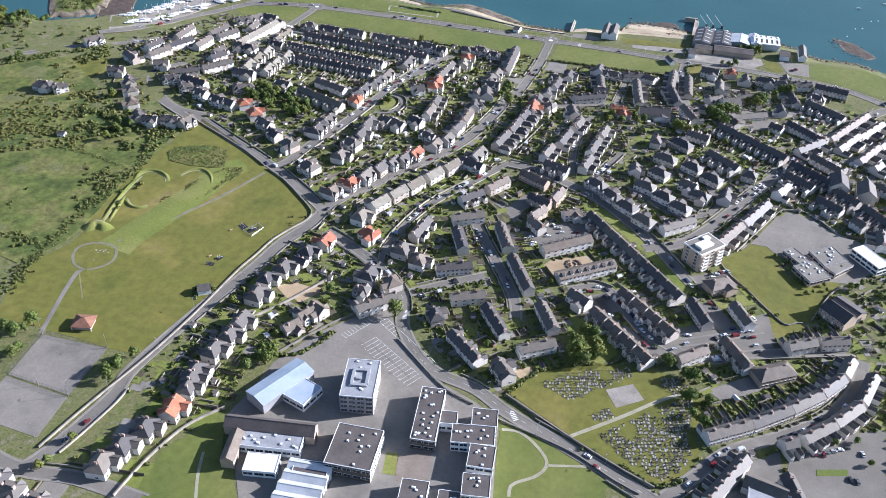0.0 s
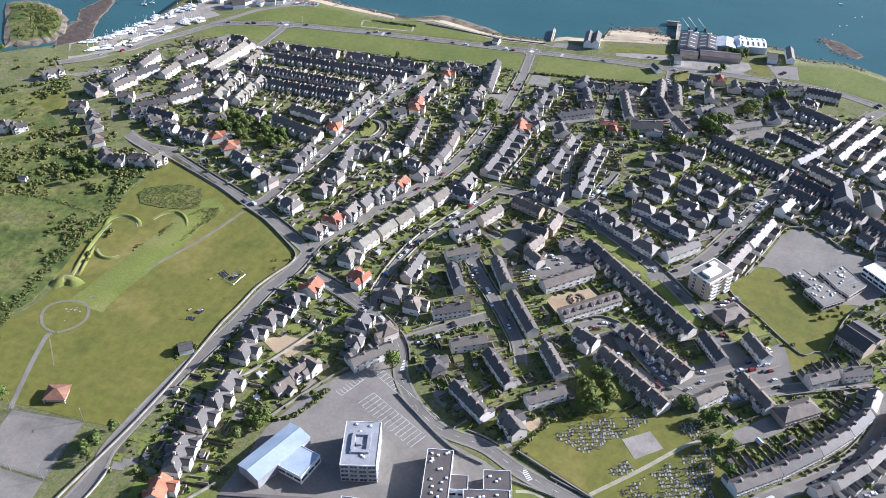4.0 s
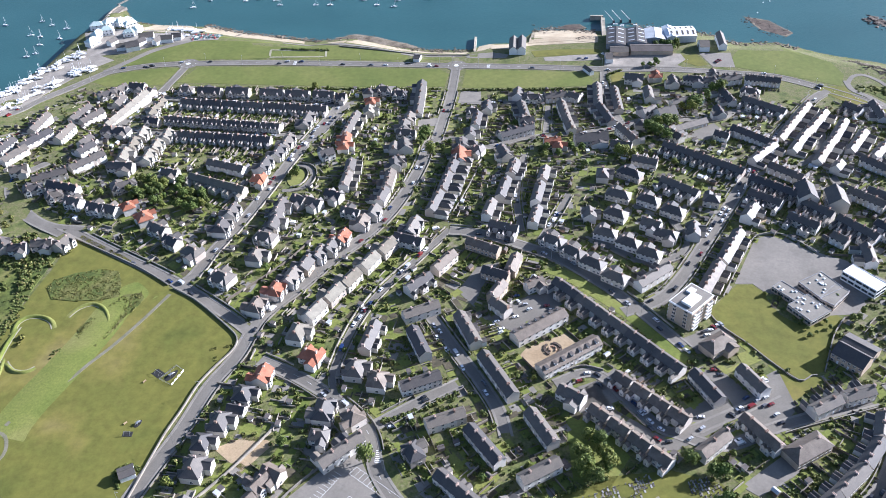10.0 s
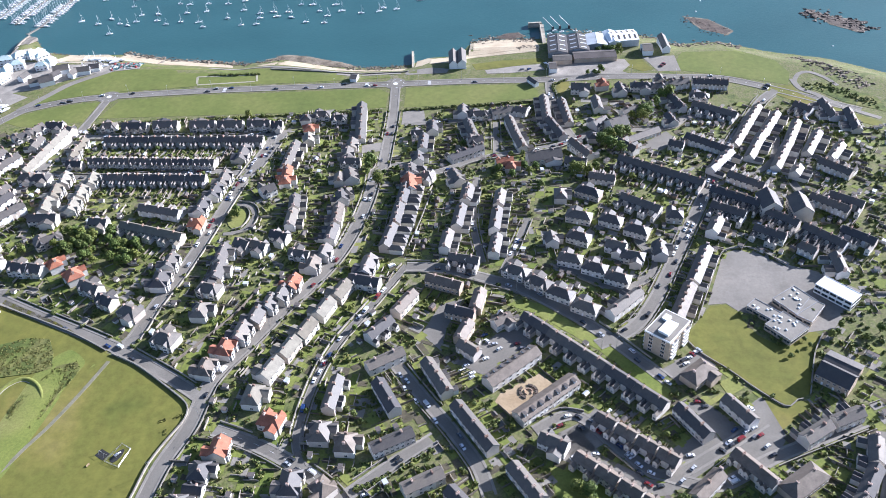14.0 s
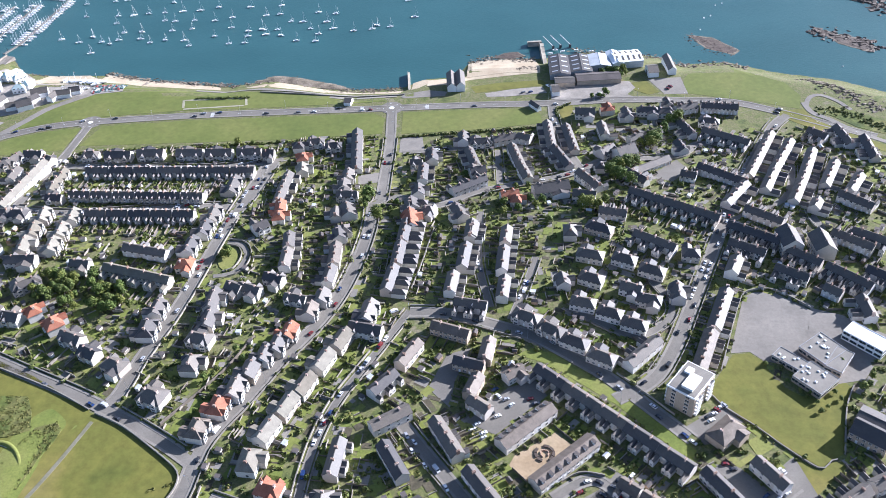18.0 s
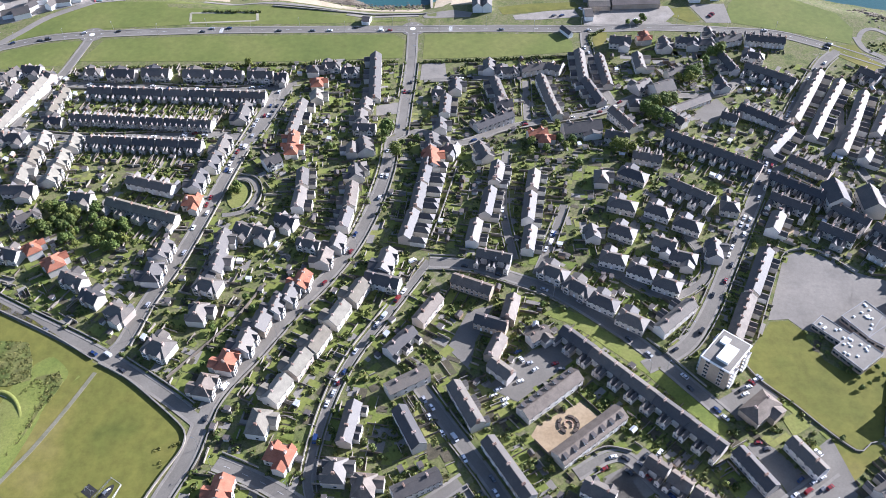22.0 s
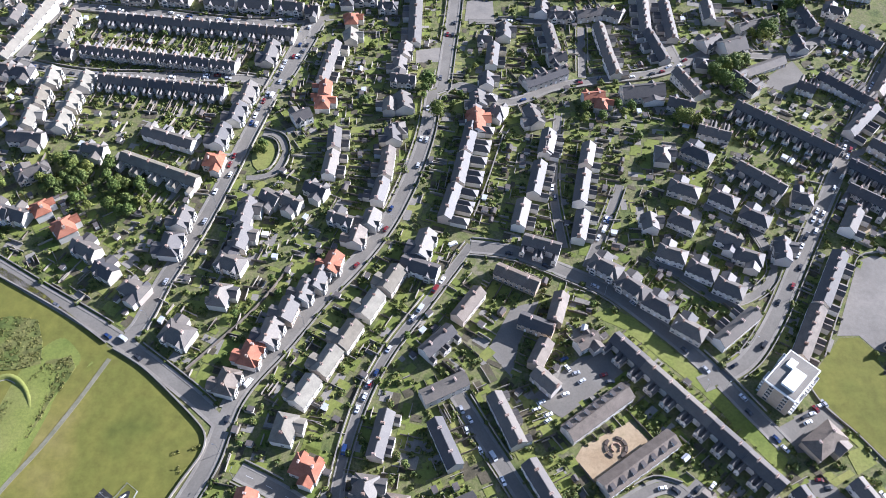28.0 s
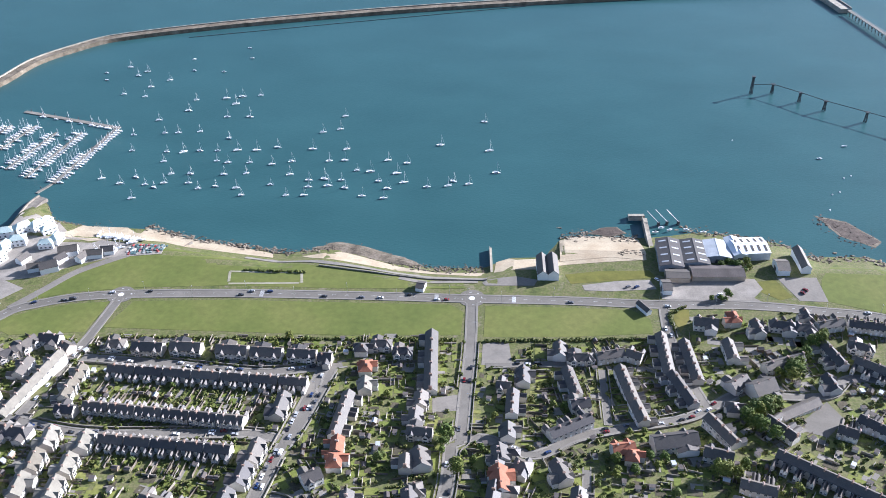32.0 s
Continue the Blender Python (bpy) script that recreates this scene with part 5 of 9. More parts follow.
def bank(points, wide, tall, mat="grass", label="curved grassy bank in the meadow", inner=0.0):
    """A long low ridge of earth that follows the ground; inner adds a bare pale strip along one foot."""
    g = geo()
    line = along(points, 1.5)
    n = len(line)
    for i, (p, a) in enumerate(line):
        k = min(1.0, 4 * i / n, 4 * (n - 1 - i) / n)
        for o, z in ((-0.5, -0.2), (-0.2, 0.8), (0.0, 1.0), (0.2, 0.8), (0.5, -0.2)):
            x, y = p.x - math.sin(a) * o * wide, p.y + math.cos(a) * o * wide
            g["v"].append((x, y, land(x, y) + 0.1 + z * tall * k))
        if i:
            g["f"] += [(5 * i - 5 + j, 5 * i - 4 + j, 5 * i + 1 + j, 5 * i + j) for j in range(4)]
    g["m"] = [0] * len(g["f"])
    tagged(new("bank", mesh_of("bank", g, [M[mat]], True)), label, "bank", kind="structure")
    if inner:
        g = geo()
        ribbon(g, line, inner * wide * 0.42, 0.7, 0.24, 0, 0.2)
        tagged(new("path", mesh_of("path", g, [M["path_dust"]])), "bare pale earth at the foot of the bank", "path", kind="structure")


bank([(-193.6, -362.8), (-195.8, -353.4), (-192.8, -347.6), (-185.2, -345.8), (-177.8, -348.6), (-173.3, -354.1)], 3.4, 1.3, inner=-1)
bank([(-186.7, -381.1), (-179.7, -386.3), (-172.5, -386.0), (-168.2, -381.5)], 3.0, 1.1, inner=1)
bank([(-170.8, -344.1), (-168.0, -336.9), (-160.9, -332.3), (-152.5, -336.2), (-146.5, -344.8), (-146.7, -352.8)], 3.4, 1.2, inner=-1)
bank([(-185.2, -408.4), (-188.3, -394.0), (-191.5, -379.0), (-193.3, -365.6), (-193.6, -354.0)], 3.2, 1.2, inner=-1)
bank([(-181.6, -405.6), (-185.2, -391.4), (-189.3, -377.4)], 2.6, 1.0)
bank([(-162.8, -427.2), (-160.5, -408.1), (-154.5, -381.0), (-150.0, -355.6), (-145.8, -327.3), (-136.3, -313.9)], 24.0, 0.7, label="low grassy rise across the meadow")
bank([(-189.5, -419.0), (-187.9, -414.6), (-185.7, -411.1), (-180.9, -411.0), (-174.7, -414.0)], 9.0, 3.0, label="steep little grass mound in the meadow")
bank([(-188.6, -413.6), (-187.0, -410.4), (-183.5, -409.6), (-179.3, -411.0)], 3.4, 3.12, "path_dust", "worn pale top of the grass mound")
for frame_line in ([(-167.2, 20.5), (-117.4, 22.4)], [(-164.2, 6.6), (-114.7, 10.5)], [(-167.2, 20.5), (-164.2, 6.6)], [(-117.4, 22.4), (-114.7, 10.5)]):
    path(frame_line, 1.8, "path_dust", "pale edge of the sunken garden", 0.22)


path([(312.3, -4.7), (314.1, -19.4), (324.2, -30.3), (336.9, -48.0), (358.7, -68.4)], 4.5, "yard", "grey lane round the headland", 0.2)
path([(313.1, -8.4), (318.9, 2.6), (327.7, 6.1), (337.5, -3.6), (343.9, -18.4)], 3.5, "yard", "grey lane round the headland", 0.22)
green([(318.8, -17.7), (333.4, -10.9), (366.6, -36.6), (367.8, -59.5), (339.4, -41.1), (326.9, -25.1)], "heath", "rough plots and scrub on the headland", "heath", 0.15)
green([(284.9, -16.8), (309.6, -13.8), (311.8, -28.2), (334.2, -51.5), (356.8, -73.9), (353.5, -83.2), (324.1, -58.4), (291.3, -25.9)], "park_grass", "grass verge along the headland road", "verge", 0.13)


# ---- line markings ----
def bays(x0, y0, x1, y1, n, depth, side=1):
    """A row of marked parking bays from end to end."""
    L, a = math.hypot(x1 - x0, y1 - y0), math.atan2(y1 - y0, x1 - x0)
    ux, uy, nx, ny = math.cos(a), math.sin(a), -math.sin(a) * side, math.cos(a) * side
    g = geo()
    for i in range(n + 1):
        x, y = x0 + ux * L * i / n + nx * depth / 2, y0 + uy * L * i / n + ny * depth / 2
        add_box(g, x, y, land(x, y) + 0.08, 0.14, depth, 0.05, 0, a)
    for k in range(int(L / 4)):
        x, y = x0 + ux * (4 * k + 2), y0 + uy * (4 * k + 2)
        for q in (0, depth):
            add_box(g, x + nx * q, y + ny * q, land(x, y) + 0.08, 4, 0.14, 0.05, 0, a)
    tagged(new("bay_lines", mesh_of("bay_lines", g, [M["white_line"]])), "white painted parking bay lines", "road marking", kind="structure")


bays(7.2, -443.2, 40.0, -461.4, 14, 5.0, 1)
bays(7.2, -443.2, 40.0, -461.4, 14, 5.0, -1)
bays(7.0, -427.1, 45.8, -450.5, 17, 4.8, 1)
bays(-4.9, -445.3, 3.6, -428.5, 9, 4.6, 1)
for cx, cy in ((0.8, 1.4), (-232.5, -10.3)):
    g = geo()
    add_tube(g, cx, cy, land(cx, cy) - 0.3, 9.0, 0.46, 28)
    tagged(new("roundabout", mesh_of("roundabout", g, [M["asphalt"]])), "grey asphalt mini roundabout", "road", kind="structure")
    g = geo()
    add_tube(g, cx, cy, land(cx, cy) + 0.1, 2.0, 0.14, 20)
    for i in range(8):
        t = i * math.pi / 4 + 0.2
        add_box(g, cx + 6.5 * math.cos(t), cy + 6.5 * math.sin(t), land(cx, cy) + 0.13, 1.6, 0.3, 0.05, 0, t + 1.57)
    tagged(new("roundabout_paint", mesh_of("roundabout_paint", g, [M["white_line"]])), "white painted dome and marks of the roundabout", "road marking", kind="structure")
for cx, cy, a in ((-138.6, -3.4, 0.02), (-22.5, 1.1, 0.02), (28.1, 2.0, 0.02), (18.2, -415.9, 0.1), (92.9, -464.6, 0.7)):
    g = geo()
    for i in range(7):
        o = (i - 3) * 1.1
        add_box(g, cx - math.sin(a) * o, cy + math.cos(a) * o, land(cx, cy) + 0.16, 2.6, 0.55, 0.03, 0, a)
    tagged(new("crossing_paint", mesh_of("crossing_paint", g, [M["white_line"]])), "white painted bars across the road", "road marking", kind="structure")

# ---- terraces and houses ----
# seafront left block
house(-212.4, -65.1, 0.08, 11.7, 7.6, he=4.8, near=False)
house(-191.1, -66.8, -0.01, 18.9, 8.4, he=4.8, roof="gable")
house(-168.0, -65.0, -0.01, 18.9, 8.4, he=4.8, roof="gable")
house(-139.3, -65.8, -0.01, 18.9, 8.4, he=4.8, roof="gable")
house(-117.9, -66.5, -0.01, 18.9, 8.4, he=4.8, roof="gable")
house(-96.3, -66.4, -0.01, 17.1, 7.6, he=4.8, roof="gable")
house(-81.9, -68.8, -0.01, 8.1, 7.6, he=4.8, roof="gable")
terrace(-205.5, -89.7, -189.6, -90.2, 4, rear=-1, d=6.6, he=4.9, ext=4)
terrace(-188.4, -90.3, -172.5, -90.8, 4, rear=-1, d=6.6, he=4.9, ext=4)
terrace(-171.3, -90.8, -155.4, -91.4, 4, rear=-1, d=6.6, he=4.9, ext=4)
terrace(-154.2, -91.4, -138.3, -92.0, 4, rear=-1, d=6.6, he=4.9, ext=4)
terrace(-137.1, -92.0, -121.1, -92.6, 4, rear=-1, d=6.6, he=4.9, ext=4)
terrace(-119.9, -92.6, -104.0, -93.1, 4, rear=-1, d=6.6, he=4.9, ext=4)
terrace(-102.8, -93.2, -86.9, -93.7, 4, rear=-1, d=6.6, he=4.9, ext=4)
terrace(-203.6, -124.8, -189.4, -125.6, 4, d=6.6, he=4.9, ext=4)
terrace(-188.2, -125.7, -174.0, -126.6, 4, d=6.6, he=4.9, ext=4)
terrace(-172.8, -126.7, -158.7, -127.5, 4, d=6.6, he=4.9, ext=4)
terrace(-157.5, -127.6, -143.3, -128.5, 4, d=6.6, he=4.9, ext=4)
terrace(-142.1, -128.5, -127.9, -129.4, 4, d=6.6, he=4.9, ext=4)
terrace(-126.7, -129.5, -112.6, -130.4, 4, d=6.6, he=4.9, ext=4)
terrace(-182.3, -151.1, -169.2, -151.6, 4, rear=-1, d=6.6, he=4.9, ext=4)
terrace(-168.0, -151.7, -154.9, -152.2, 4, rear=-1, d=6.6, he=4.9, ext=4)
terrace(-153.7, -152.3, -140.6, -152.8, 4, rear=-1, d=6.6, he=4.9, ext=4)
terrace(-139.4, -152.9, -126.3, -153.4, 4, rear=-1, d=6.6, he=4.9, ext=4)
terrace(-125.1, -153.4, -112.1, -154.0, 4, rear=-1, d=6.6, he=4.9, ext=4)
terrace(-247.9, -133.9, -238.6, -80.4, 11, d=6.7, he=4.9, tile="cream_tile", bays=False)
house(-212.2, -129.0, -0.07, 10.8, 6.7, he=4.8, roof="gable")
terrace(-219.3, -118.9, -220.0, -105.2, 2, d=6.7, he=4.9, tile="cream_tile")
terrace(-220.0, -104.0, -220.7, -90.3, 2, d=6.7, he=4.9, tile="cream_tile")
house(-207.1, -187.4, -1.48, 13.5, 7.6, he=4.8, roof="gable", tile="cream_tile")
house(-207.7, -171.1, -1.45, 13.5, 7.6, he=4.8, roof="gable", tile="cream_tile")
house(-208.8, -153.4, -1.43, 13.5, 7.6, he=4.8, roof="gable", tile="cream_tile")
house(-189.4, -187.8, -1.52, 12.6, 7.6, he=4.8, roof="gable", tile="cream_tile")
house(-190.1, -172.1, -1.49, 12.6, 7.6, he=4.8, roof="gable", tile="cream_tile")
house(-189.6, -154.6, -1.47, 12.6, 7.6, he=4.8, roof="gable", tile="cream_tile")
house(-202.9, -201.2, 0.01, 18, 7.6, he=4.8, roof="gable")
house(-227.2, -149.6, -0.07, 12.6, 7.6, he=4.8)
house(-237.6, -148.0, -0.07, 10.8, 7.6, he=4.8)
house(-96.5, -116.0, 1.54, 18, 7.6, he=4.8, roof="gable")
house(-99.7, -154.7, 1.53, 15.3, 7.6, he=4.8, roof="gable")
house(-101.3, -171.2, 1.51, 13.5, 7.6, he=4.8, roof="gable")
house(-105.4, -188.8, 1.49, 14.4, 7.6, he=4.8, roof="gable")
house(-104.2, -206.0, -0.03, 9.9, 8.4, he=4.8, tile="orange_tile")
terrace(-144.7, -189.5, -117.3, -196.7, 6, d=6.7, he=4.9, bays=False)
terrace(-150.4, -208.1, -108.5, -221.3, 8, rear=-1, d=6.7, he=4.9, tile="cream_tile", bays=False)
house(-165.7, -205.5, -0.14, 11.7, 6.7, he=4.8, roof="gable")
house(-273.8, -80.5, 0.87, 12.6, 6.7, he=4.8, roof="gable")
house(-266.7, -69.9, 1.15, 13.5, 7.6, he=4.8, roof="gable")
house(-254.7, -62.9, -0.08, 13.5, 7.6, he=4.8, roof="gable")
house(-241.0, -70.1, -0.50, 8.1, 6.7, he=4.8, roof="gable")
# columns
house(-62.1, -58.0, -1.51, 8.1, 7.6, he=4.8)
house(-56.6, -75.5, -1.45, 9.9, 7.6, he=4.8, tile="orange_tile")
house(-53.7, -93.4, -1.45, 9.9, 7.6, he=4.8, roof="gable", tile="cream_tile")
house(-50.7, -52.9, 0.07, 12.6, 6.7, he=4.8)
terrace(-60.5, -103.9, -63.0, -136.6, 5, d=6.7, he=4.9, bays=False)
terrace(-59.4, -140.6, -58.4, -151.1, 2, rear=-1, d=6.7, he=4.9, tile="orange_tile", bays=False)
house(-58.2, -156.8, -1.50, 9.9, 7.6, he=4.8, tile="orange_tile")
house(-67.2, -168.9, 0.64, 9.9, 7.6, he=4.8, roof="gable")
terrace(-47.6, -177.8, -46.2, -191.1, 3, d=6.7, he=4.9, bays=False)
terrace(-45.9, -193.9, -45.9, -209.5, 3, d=6.7, he=4.9, bays=False)
terrace(-20.9, -42.9, -16.5, -94.7, 5, rear=-1, d=7.4, he=5.9, bays=False)
house(-20.9, -104.3, -1.57, 10.8, 7.6, he=4.8, roof="gable")
house(-22.0, -118.1, -1.56, 9, 7.6, he=4.8, roof="gable")
house(-18.3, -131.0, -0.07, 13.5, 6.7, he=4.8, roof="gable")
house(-15.6, -152.1, -1.32, 11.7, 9.2, he=4.8, roof="gable")
house(-15.1, -172.8, -1.37, 8.1, 6.7, he=4.8)
house(-36.8, -59.3, 0.07, 11.7, 6.7, he=4.8)
house(35.1, -77.8, -1.55, 12.6, 7.6, he=4.8, roof="gable")
house(24.3, -87.1, -0.09, 8.1, 5.9, he=4.8, roof="gable")
terrace(29.7, -93.7, 29.3, -111.8, 3, d=6.7, he=4.9, bays=False)
house(27.7, -127.3, -1.53, 9.9, 7.6, he=4.8, roof="gable")
house(24.3, -144.9, -1.39, 9.9, 8.4, he=4.8, roof="gable")
house(35.6, -152.4, -0.34, 9, 7.6, he=4.8)
house(24.6, -163.2, -1.45, 15.3, 9.2, he=4.8, roof="gable", tile="orange_tile")
terrace(60.0, -70.3, 65.3, -91.9, 4, rear=-1, d=6.7, he=4.9, bays=False)
house(66.3, -100.3, 0.25, 10.8, 7.6, he=4.8, roof="gable")
terrace(49.3, -127.4, 71.3, -113.3, 4, d=6.7, he=4.9, tile="slate", bays=False)
house(54.4, -155.0, -1.18, 13.5, 7.6, he=4.8, roof="gable")
terrace(63.5, -169.2, 61.8, -181.7, 3, d=6.7, he=4.9, bays=False)
house(56.3, -51.6, 1.56, 11.7, 7.6, he=4.8, roof="gable")
house(68.7, -57.2, 0.07, 16.2, 6.7, he=4.8)
terrace(77.7, -56.2, 94.1, -51.1, 4, d=6.7, he=4.9, bays=False)
terrace(95.7, -51.0, 104.5, -54.8, 2, d=6.7, he=4.9, bays=False)
terrace(117.6, -33.0, 118.8, -69.1, 6, rear=-1, d=6.7, he=4.9, bays=False)
terrace(119.3, -70.1, 128.6, -95.2, 5, rear=-1, d=6.7, he=4.9, bays=False)
terrace(130.6, -38.7, 134.3, -73.3, 6, rear=-1, d=6.7, he=4.9, bays=False)
terrace(90.3, -66.9, 96.4, -95.7, 5, d=6.7, he=4.9, bays=False)
terrace(96.1, -98.9, 99.7, -112.9, 2, d=6.7, he=4.9, bays=False)
terrace(156.6, -35.8, 157.8, -53.0, 2, d=6.7, he=4.9, bays=False)
house(167.9, -78.5, 0.49, 14.4, 11.8, he=5.9, roof="gable")
house(155.8, -74.5, 0.68, 12.6, 8.4, he=4.8, roof="gable")
house(148.7, -96.9, 1.51, 8.1, 6.7, he=4.8)
terrace(133.0, -107.8, 144.5, -127.0, 4, d=6.7, he=5.4, bays=False)
house(133.8, -135.8, -0.23, 14.4, 7.6, he=4.8, roof="gable")
house(113.2, -127.5, 0.23, 23.4, 10.1, he=5.4, roof="gable")
house(86.4, -135.6, 0.23, 11.7, 8.4, he=4.8, roof="gable", tile="orange_tile")
house(90.4, -140.2, 1.49, 8.1, 6.7, he=4.8, tile="orange_tile")
house(146.9, -18.8, -0.10, 14.4, 8.4, he=4.8, roof="gable")
house(164.6, -12.5, -1.37, 10.8, 6.7, he=4.8, tile="orange_tile")
house(177.4, -22.0, -1.45, 12.6, 6.7, he=4.8, roof="gable")
house(193.6, -18.0, -0.10, 16.2, 6.7, he=4.8)
house(206.1, -20.0, 0.07, 12.6, 6.7, he=4.8)
house(209.9, -6.7, -1.44, 9, 5, he=4.8, roof="gable")
terrace(233.5, -13.9, 259.7, -17.7, 9, d=6.7, he=4.9, tile="slate", bays=False)
terrace(213.8, -18.0, 230.3, -12.9, 4, d=6.7, he=4.9, bays=False)
terrace(173.6, -58.9, 197.7, -48.0, 5, d=6.7, he=4.9, ext=0, bays=False)
terrace(173.2, -99.7, 196.3, -86.0, 8, d=6.7, he=2.7, ext=0, stacks=False, bays=False)
terrace(212.8, -33.6, 219.7, -54.4, 3, rear=-1, d=6.7, he=4.9, bays=False)
house(234.7, -35.6, -0.27, 14.4, 6.7, he=4.8)
house(207.6, -71.1, -1.36, 12.6, 6.7, he=4.8, roof="gable")
# right
terrace(162.8, -133.9, 212.3, -164.9, 18, rear=-1, d=6.7, he=4.9, bays=False)
terrace(140.8, -155.2, 156.9, -159.7, 5, d=6.7, he=4.9, bays=False)
terrace(212.7, -102.1, 238.5, -122.6, 9, d=6.7, he=4.9, bays=False)
terrace(227.5, -48.7, 255.7, -67.2, 8, rear=-1, d=6.7, he=4.9, bays=False)
terrace(243.8, -111.1, 272.3, -58.4, 8, rear=-1, d=6.7, he=4.9, tile="brown_tile", bays=False)
terrace(248.1, -132.6, 263.0, -104.2, 3, rear=-1, d=6.7, he=4.9, bays=False)
terrace(265.1, -99.6, 283.0, -68.4, 4, rear=-1, d=6.7, he=4.9, bays=False)
terrace(261.4, -147.3, 275.8, -119.7, 4, rear=-1, d=6.7, he=4.9, tile="brown_tile", bays=False)
terrace(278.4, -114.0, 293.1, -83.3, 4, rear=-1, d=6.7, he=4.9, bays=False)
terrace(286.6, -128.6, 302.1, -101.2, 4, rear=-1, d=6.7, he=4.9, bays=False)
terrace(299.3, -137.1, 312.0, -119.0, 3, rear=-1, d=6.7, he=4.9, bays=False)
terrace(270.7, -156.6, 276.0, -147.8, 2, rear=-1, d=6.7, he=4.9, bays=False)
terrace(291.2, -140.8, 306.9, -156.0, 6, d=6.7, he=4.9, bays=False)
terrace(274.3, -180.0, 292.8, -195.8, 7, d=6.7, he=4.9, bays=False)
terrace(215.6, -171.5, 241.8, -189.0, 10, rear=-1, d=6.7, he=4.9, bays=False)
terrace(244.6, -194.7, 259.8, -207.8, 6, rear=-1, d=6.7, he=4.9, bays=False)
terrace(262.6, -208.7, 281.3, -227.5, 8, rear=-1, d=6.7, he=4.9, bays=False)
terrace(320.8, -48.7, 323.7, -72.6, 3, rear=-1, d=6.7, he=4.9, bays=False)
terrace(334.0, -65.0, 332.6, -93.0, 3, rear=-1, d=6.7, he=4.9, bays=False)
terrace(300.5, -51.8, 310.6, -61.6, 4, rear=-1, d=6.7, he=4.9, bays=False)
terrace(229.6, -155.5, 248.5, -170.0, 6, d=6.7, he=4.9, bays=False)
terrace(219.5, -149.2, 237.3, -126.8, 4, rear=-1, d=6.7, he=4.9, bays=False)
terrace(199.6, -110.8, 208.7, -114.9, 3, d=6.7, he=4.9, bays=False)
terrace(158.8, -179.1, 180.5, -194.1, 6, rear=-1, d=6.7, he=4.9, bays=False)
house(246.6, -188.1, -1.53, 16.2, 11.8, he=7.2, roof="gable", gables=False)
house(264.1, -192.3, -1.55, 16.2, 11.8, he=7.2, roof="gable", gables=False)
terrace(255.8, -226.1, 263.1, -232.7, 3, d=6.7, he=4.9, bays=False)
terrace(272.5, -235.0, 272.5, -251.5, 3, rear=-1, d=6.7, he=4.9, bays=False)
house(120.9, -176.4, 1.53, 10.8, 7.6, he=4.8, gables=False)
house(138.9, -173.4, -0.50, 16.2, 7.6, he=4.8, gables=False)
house(130.7, -198.4, -0.31, 15.3, 7.6, he=4.8, gables=False)
house(149.7, -202.3, -0.45, 13.5, 7.6, he=4.8, gables=False)
house(164.0, -212.0, -0.45, 14.4, 7.6, he=4.8, gables=False)
house(188.4, -197.9, -0.16, 9.9, 7.6, he=4.8, gables=False)
house(129.0, -218.6, -0.44, 13.5, 7.6, he=4.8, gables=False)
house(122.5, -238.6, -0.29, 13.5, 7.6, he=4.8, gables=False)
house(150.0, -227.0, -0.44, 11.7, 7.6, he=4.8, roof="gable")
house(158.4, -236.1, -0.29, 13.5, 7.6, he=4.8, gables=False)
house(135.9, -246.5, -0.42, 13.5, 7.6, he=4.8, gables=False)
house(147.9, -255.1, -0.42, 13.5, 7.6, he=4.8, gables=False)
house(174.9, -230.5, 1.51, 12.6, 7.6, he=4.8, roof="gable")
house(112.8, -221.2, -1.46, 9, 7.6, he=4.8, roof="gable")
house(91.3, -249.5, -0.47, 15.3, 7.6, he=4.8)
house(103.6, -259.2, -0.63, 15.3, 7.6, he=4.8)
house(115.2, -268.1, -0.52, 14.4, 7.6, he=4.8, gables=False)
house(127.9, -279.0, -0.52, 14.4, 7.6, he=4.8, gables=False)
terrace(140.1, -284.9, 158.0, -267.0, 5, d=6.7, he=4.9, bays=False)
terrace(207.2, -215.6, 213.8, -202.1, 2, rear=-1, d=7.4, he=4.9, bays=False)
terrace(188.3, -259.4, 201.8, -229.2, 5, rear=-1, d=7.4, he=4.9, bays=False)
terrace(174.6, -288.3, 186.7, -261.3, 5, rear=-1, d=7.4, he=4.9, tile="brown_tile", bays=False)
# columns
terrace(62.6, -166.6, 60.8, -183.0, 2, d=6.7, he=4.9, bays=False)
terrace(59.1, -189.1, 56.2, -210.2, 4, d=6.7, he=4.9, bays=False)
terrace(51.9, -214.8, 49.6, -230.9, 3, d=6.7, he=4.9, bays=False)
terrace(83.6, -173.7, 81.7, -188.3, 2, d=6.7, he=4.9, bays=False)
terrace(81.2, -192.2, 78.9, -213.1, 4, d=6.7, he=4.9, bays=False)
terrace(80.8, -218.5, 78.4, -235.3, 3, d=6.7, he=4.9, bays=False)
terrace(52.7, -237.8, 70.1, -242.1, 4, rear=-1, d=6.7, he=4.9, bays=False)
terrace(23.7, -140.4, 23.1, -153.6, 2, d=6.7, he=4.9, ext=7, bays=False)
terrace(22.7, -165.8, 20.8, -185.6, 3, d=6.7, he=4.9, ext=8, bays=False)
terrace(20.3, -187.6, 18.6, -207.2, 3, d=6.7, he=4.9, ext=8, bays=False)
terrace(17.7, -209.0, 14.2, -230.0, 4, d=6.7, he=4.9, ext=8, bays=False)
terrace(-22.6, -151.1, -22.1, -160.0, 1, rear=-1, d=6.7, he=4.9, bays=False)
house(-17.7, -178.1, -1.39, 9.9, 7.6, he=4.8, roof="gable")
terrace(-18.0, -188.2, -17.7, -206.9, 3, rear=-1, d=6.7, he=4.9, tile="brown_tile", bays=False)
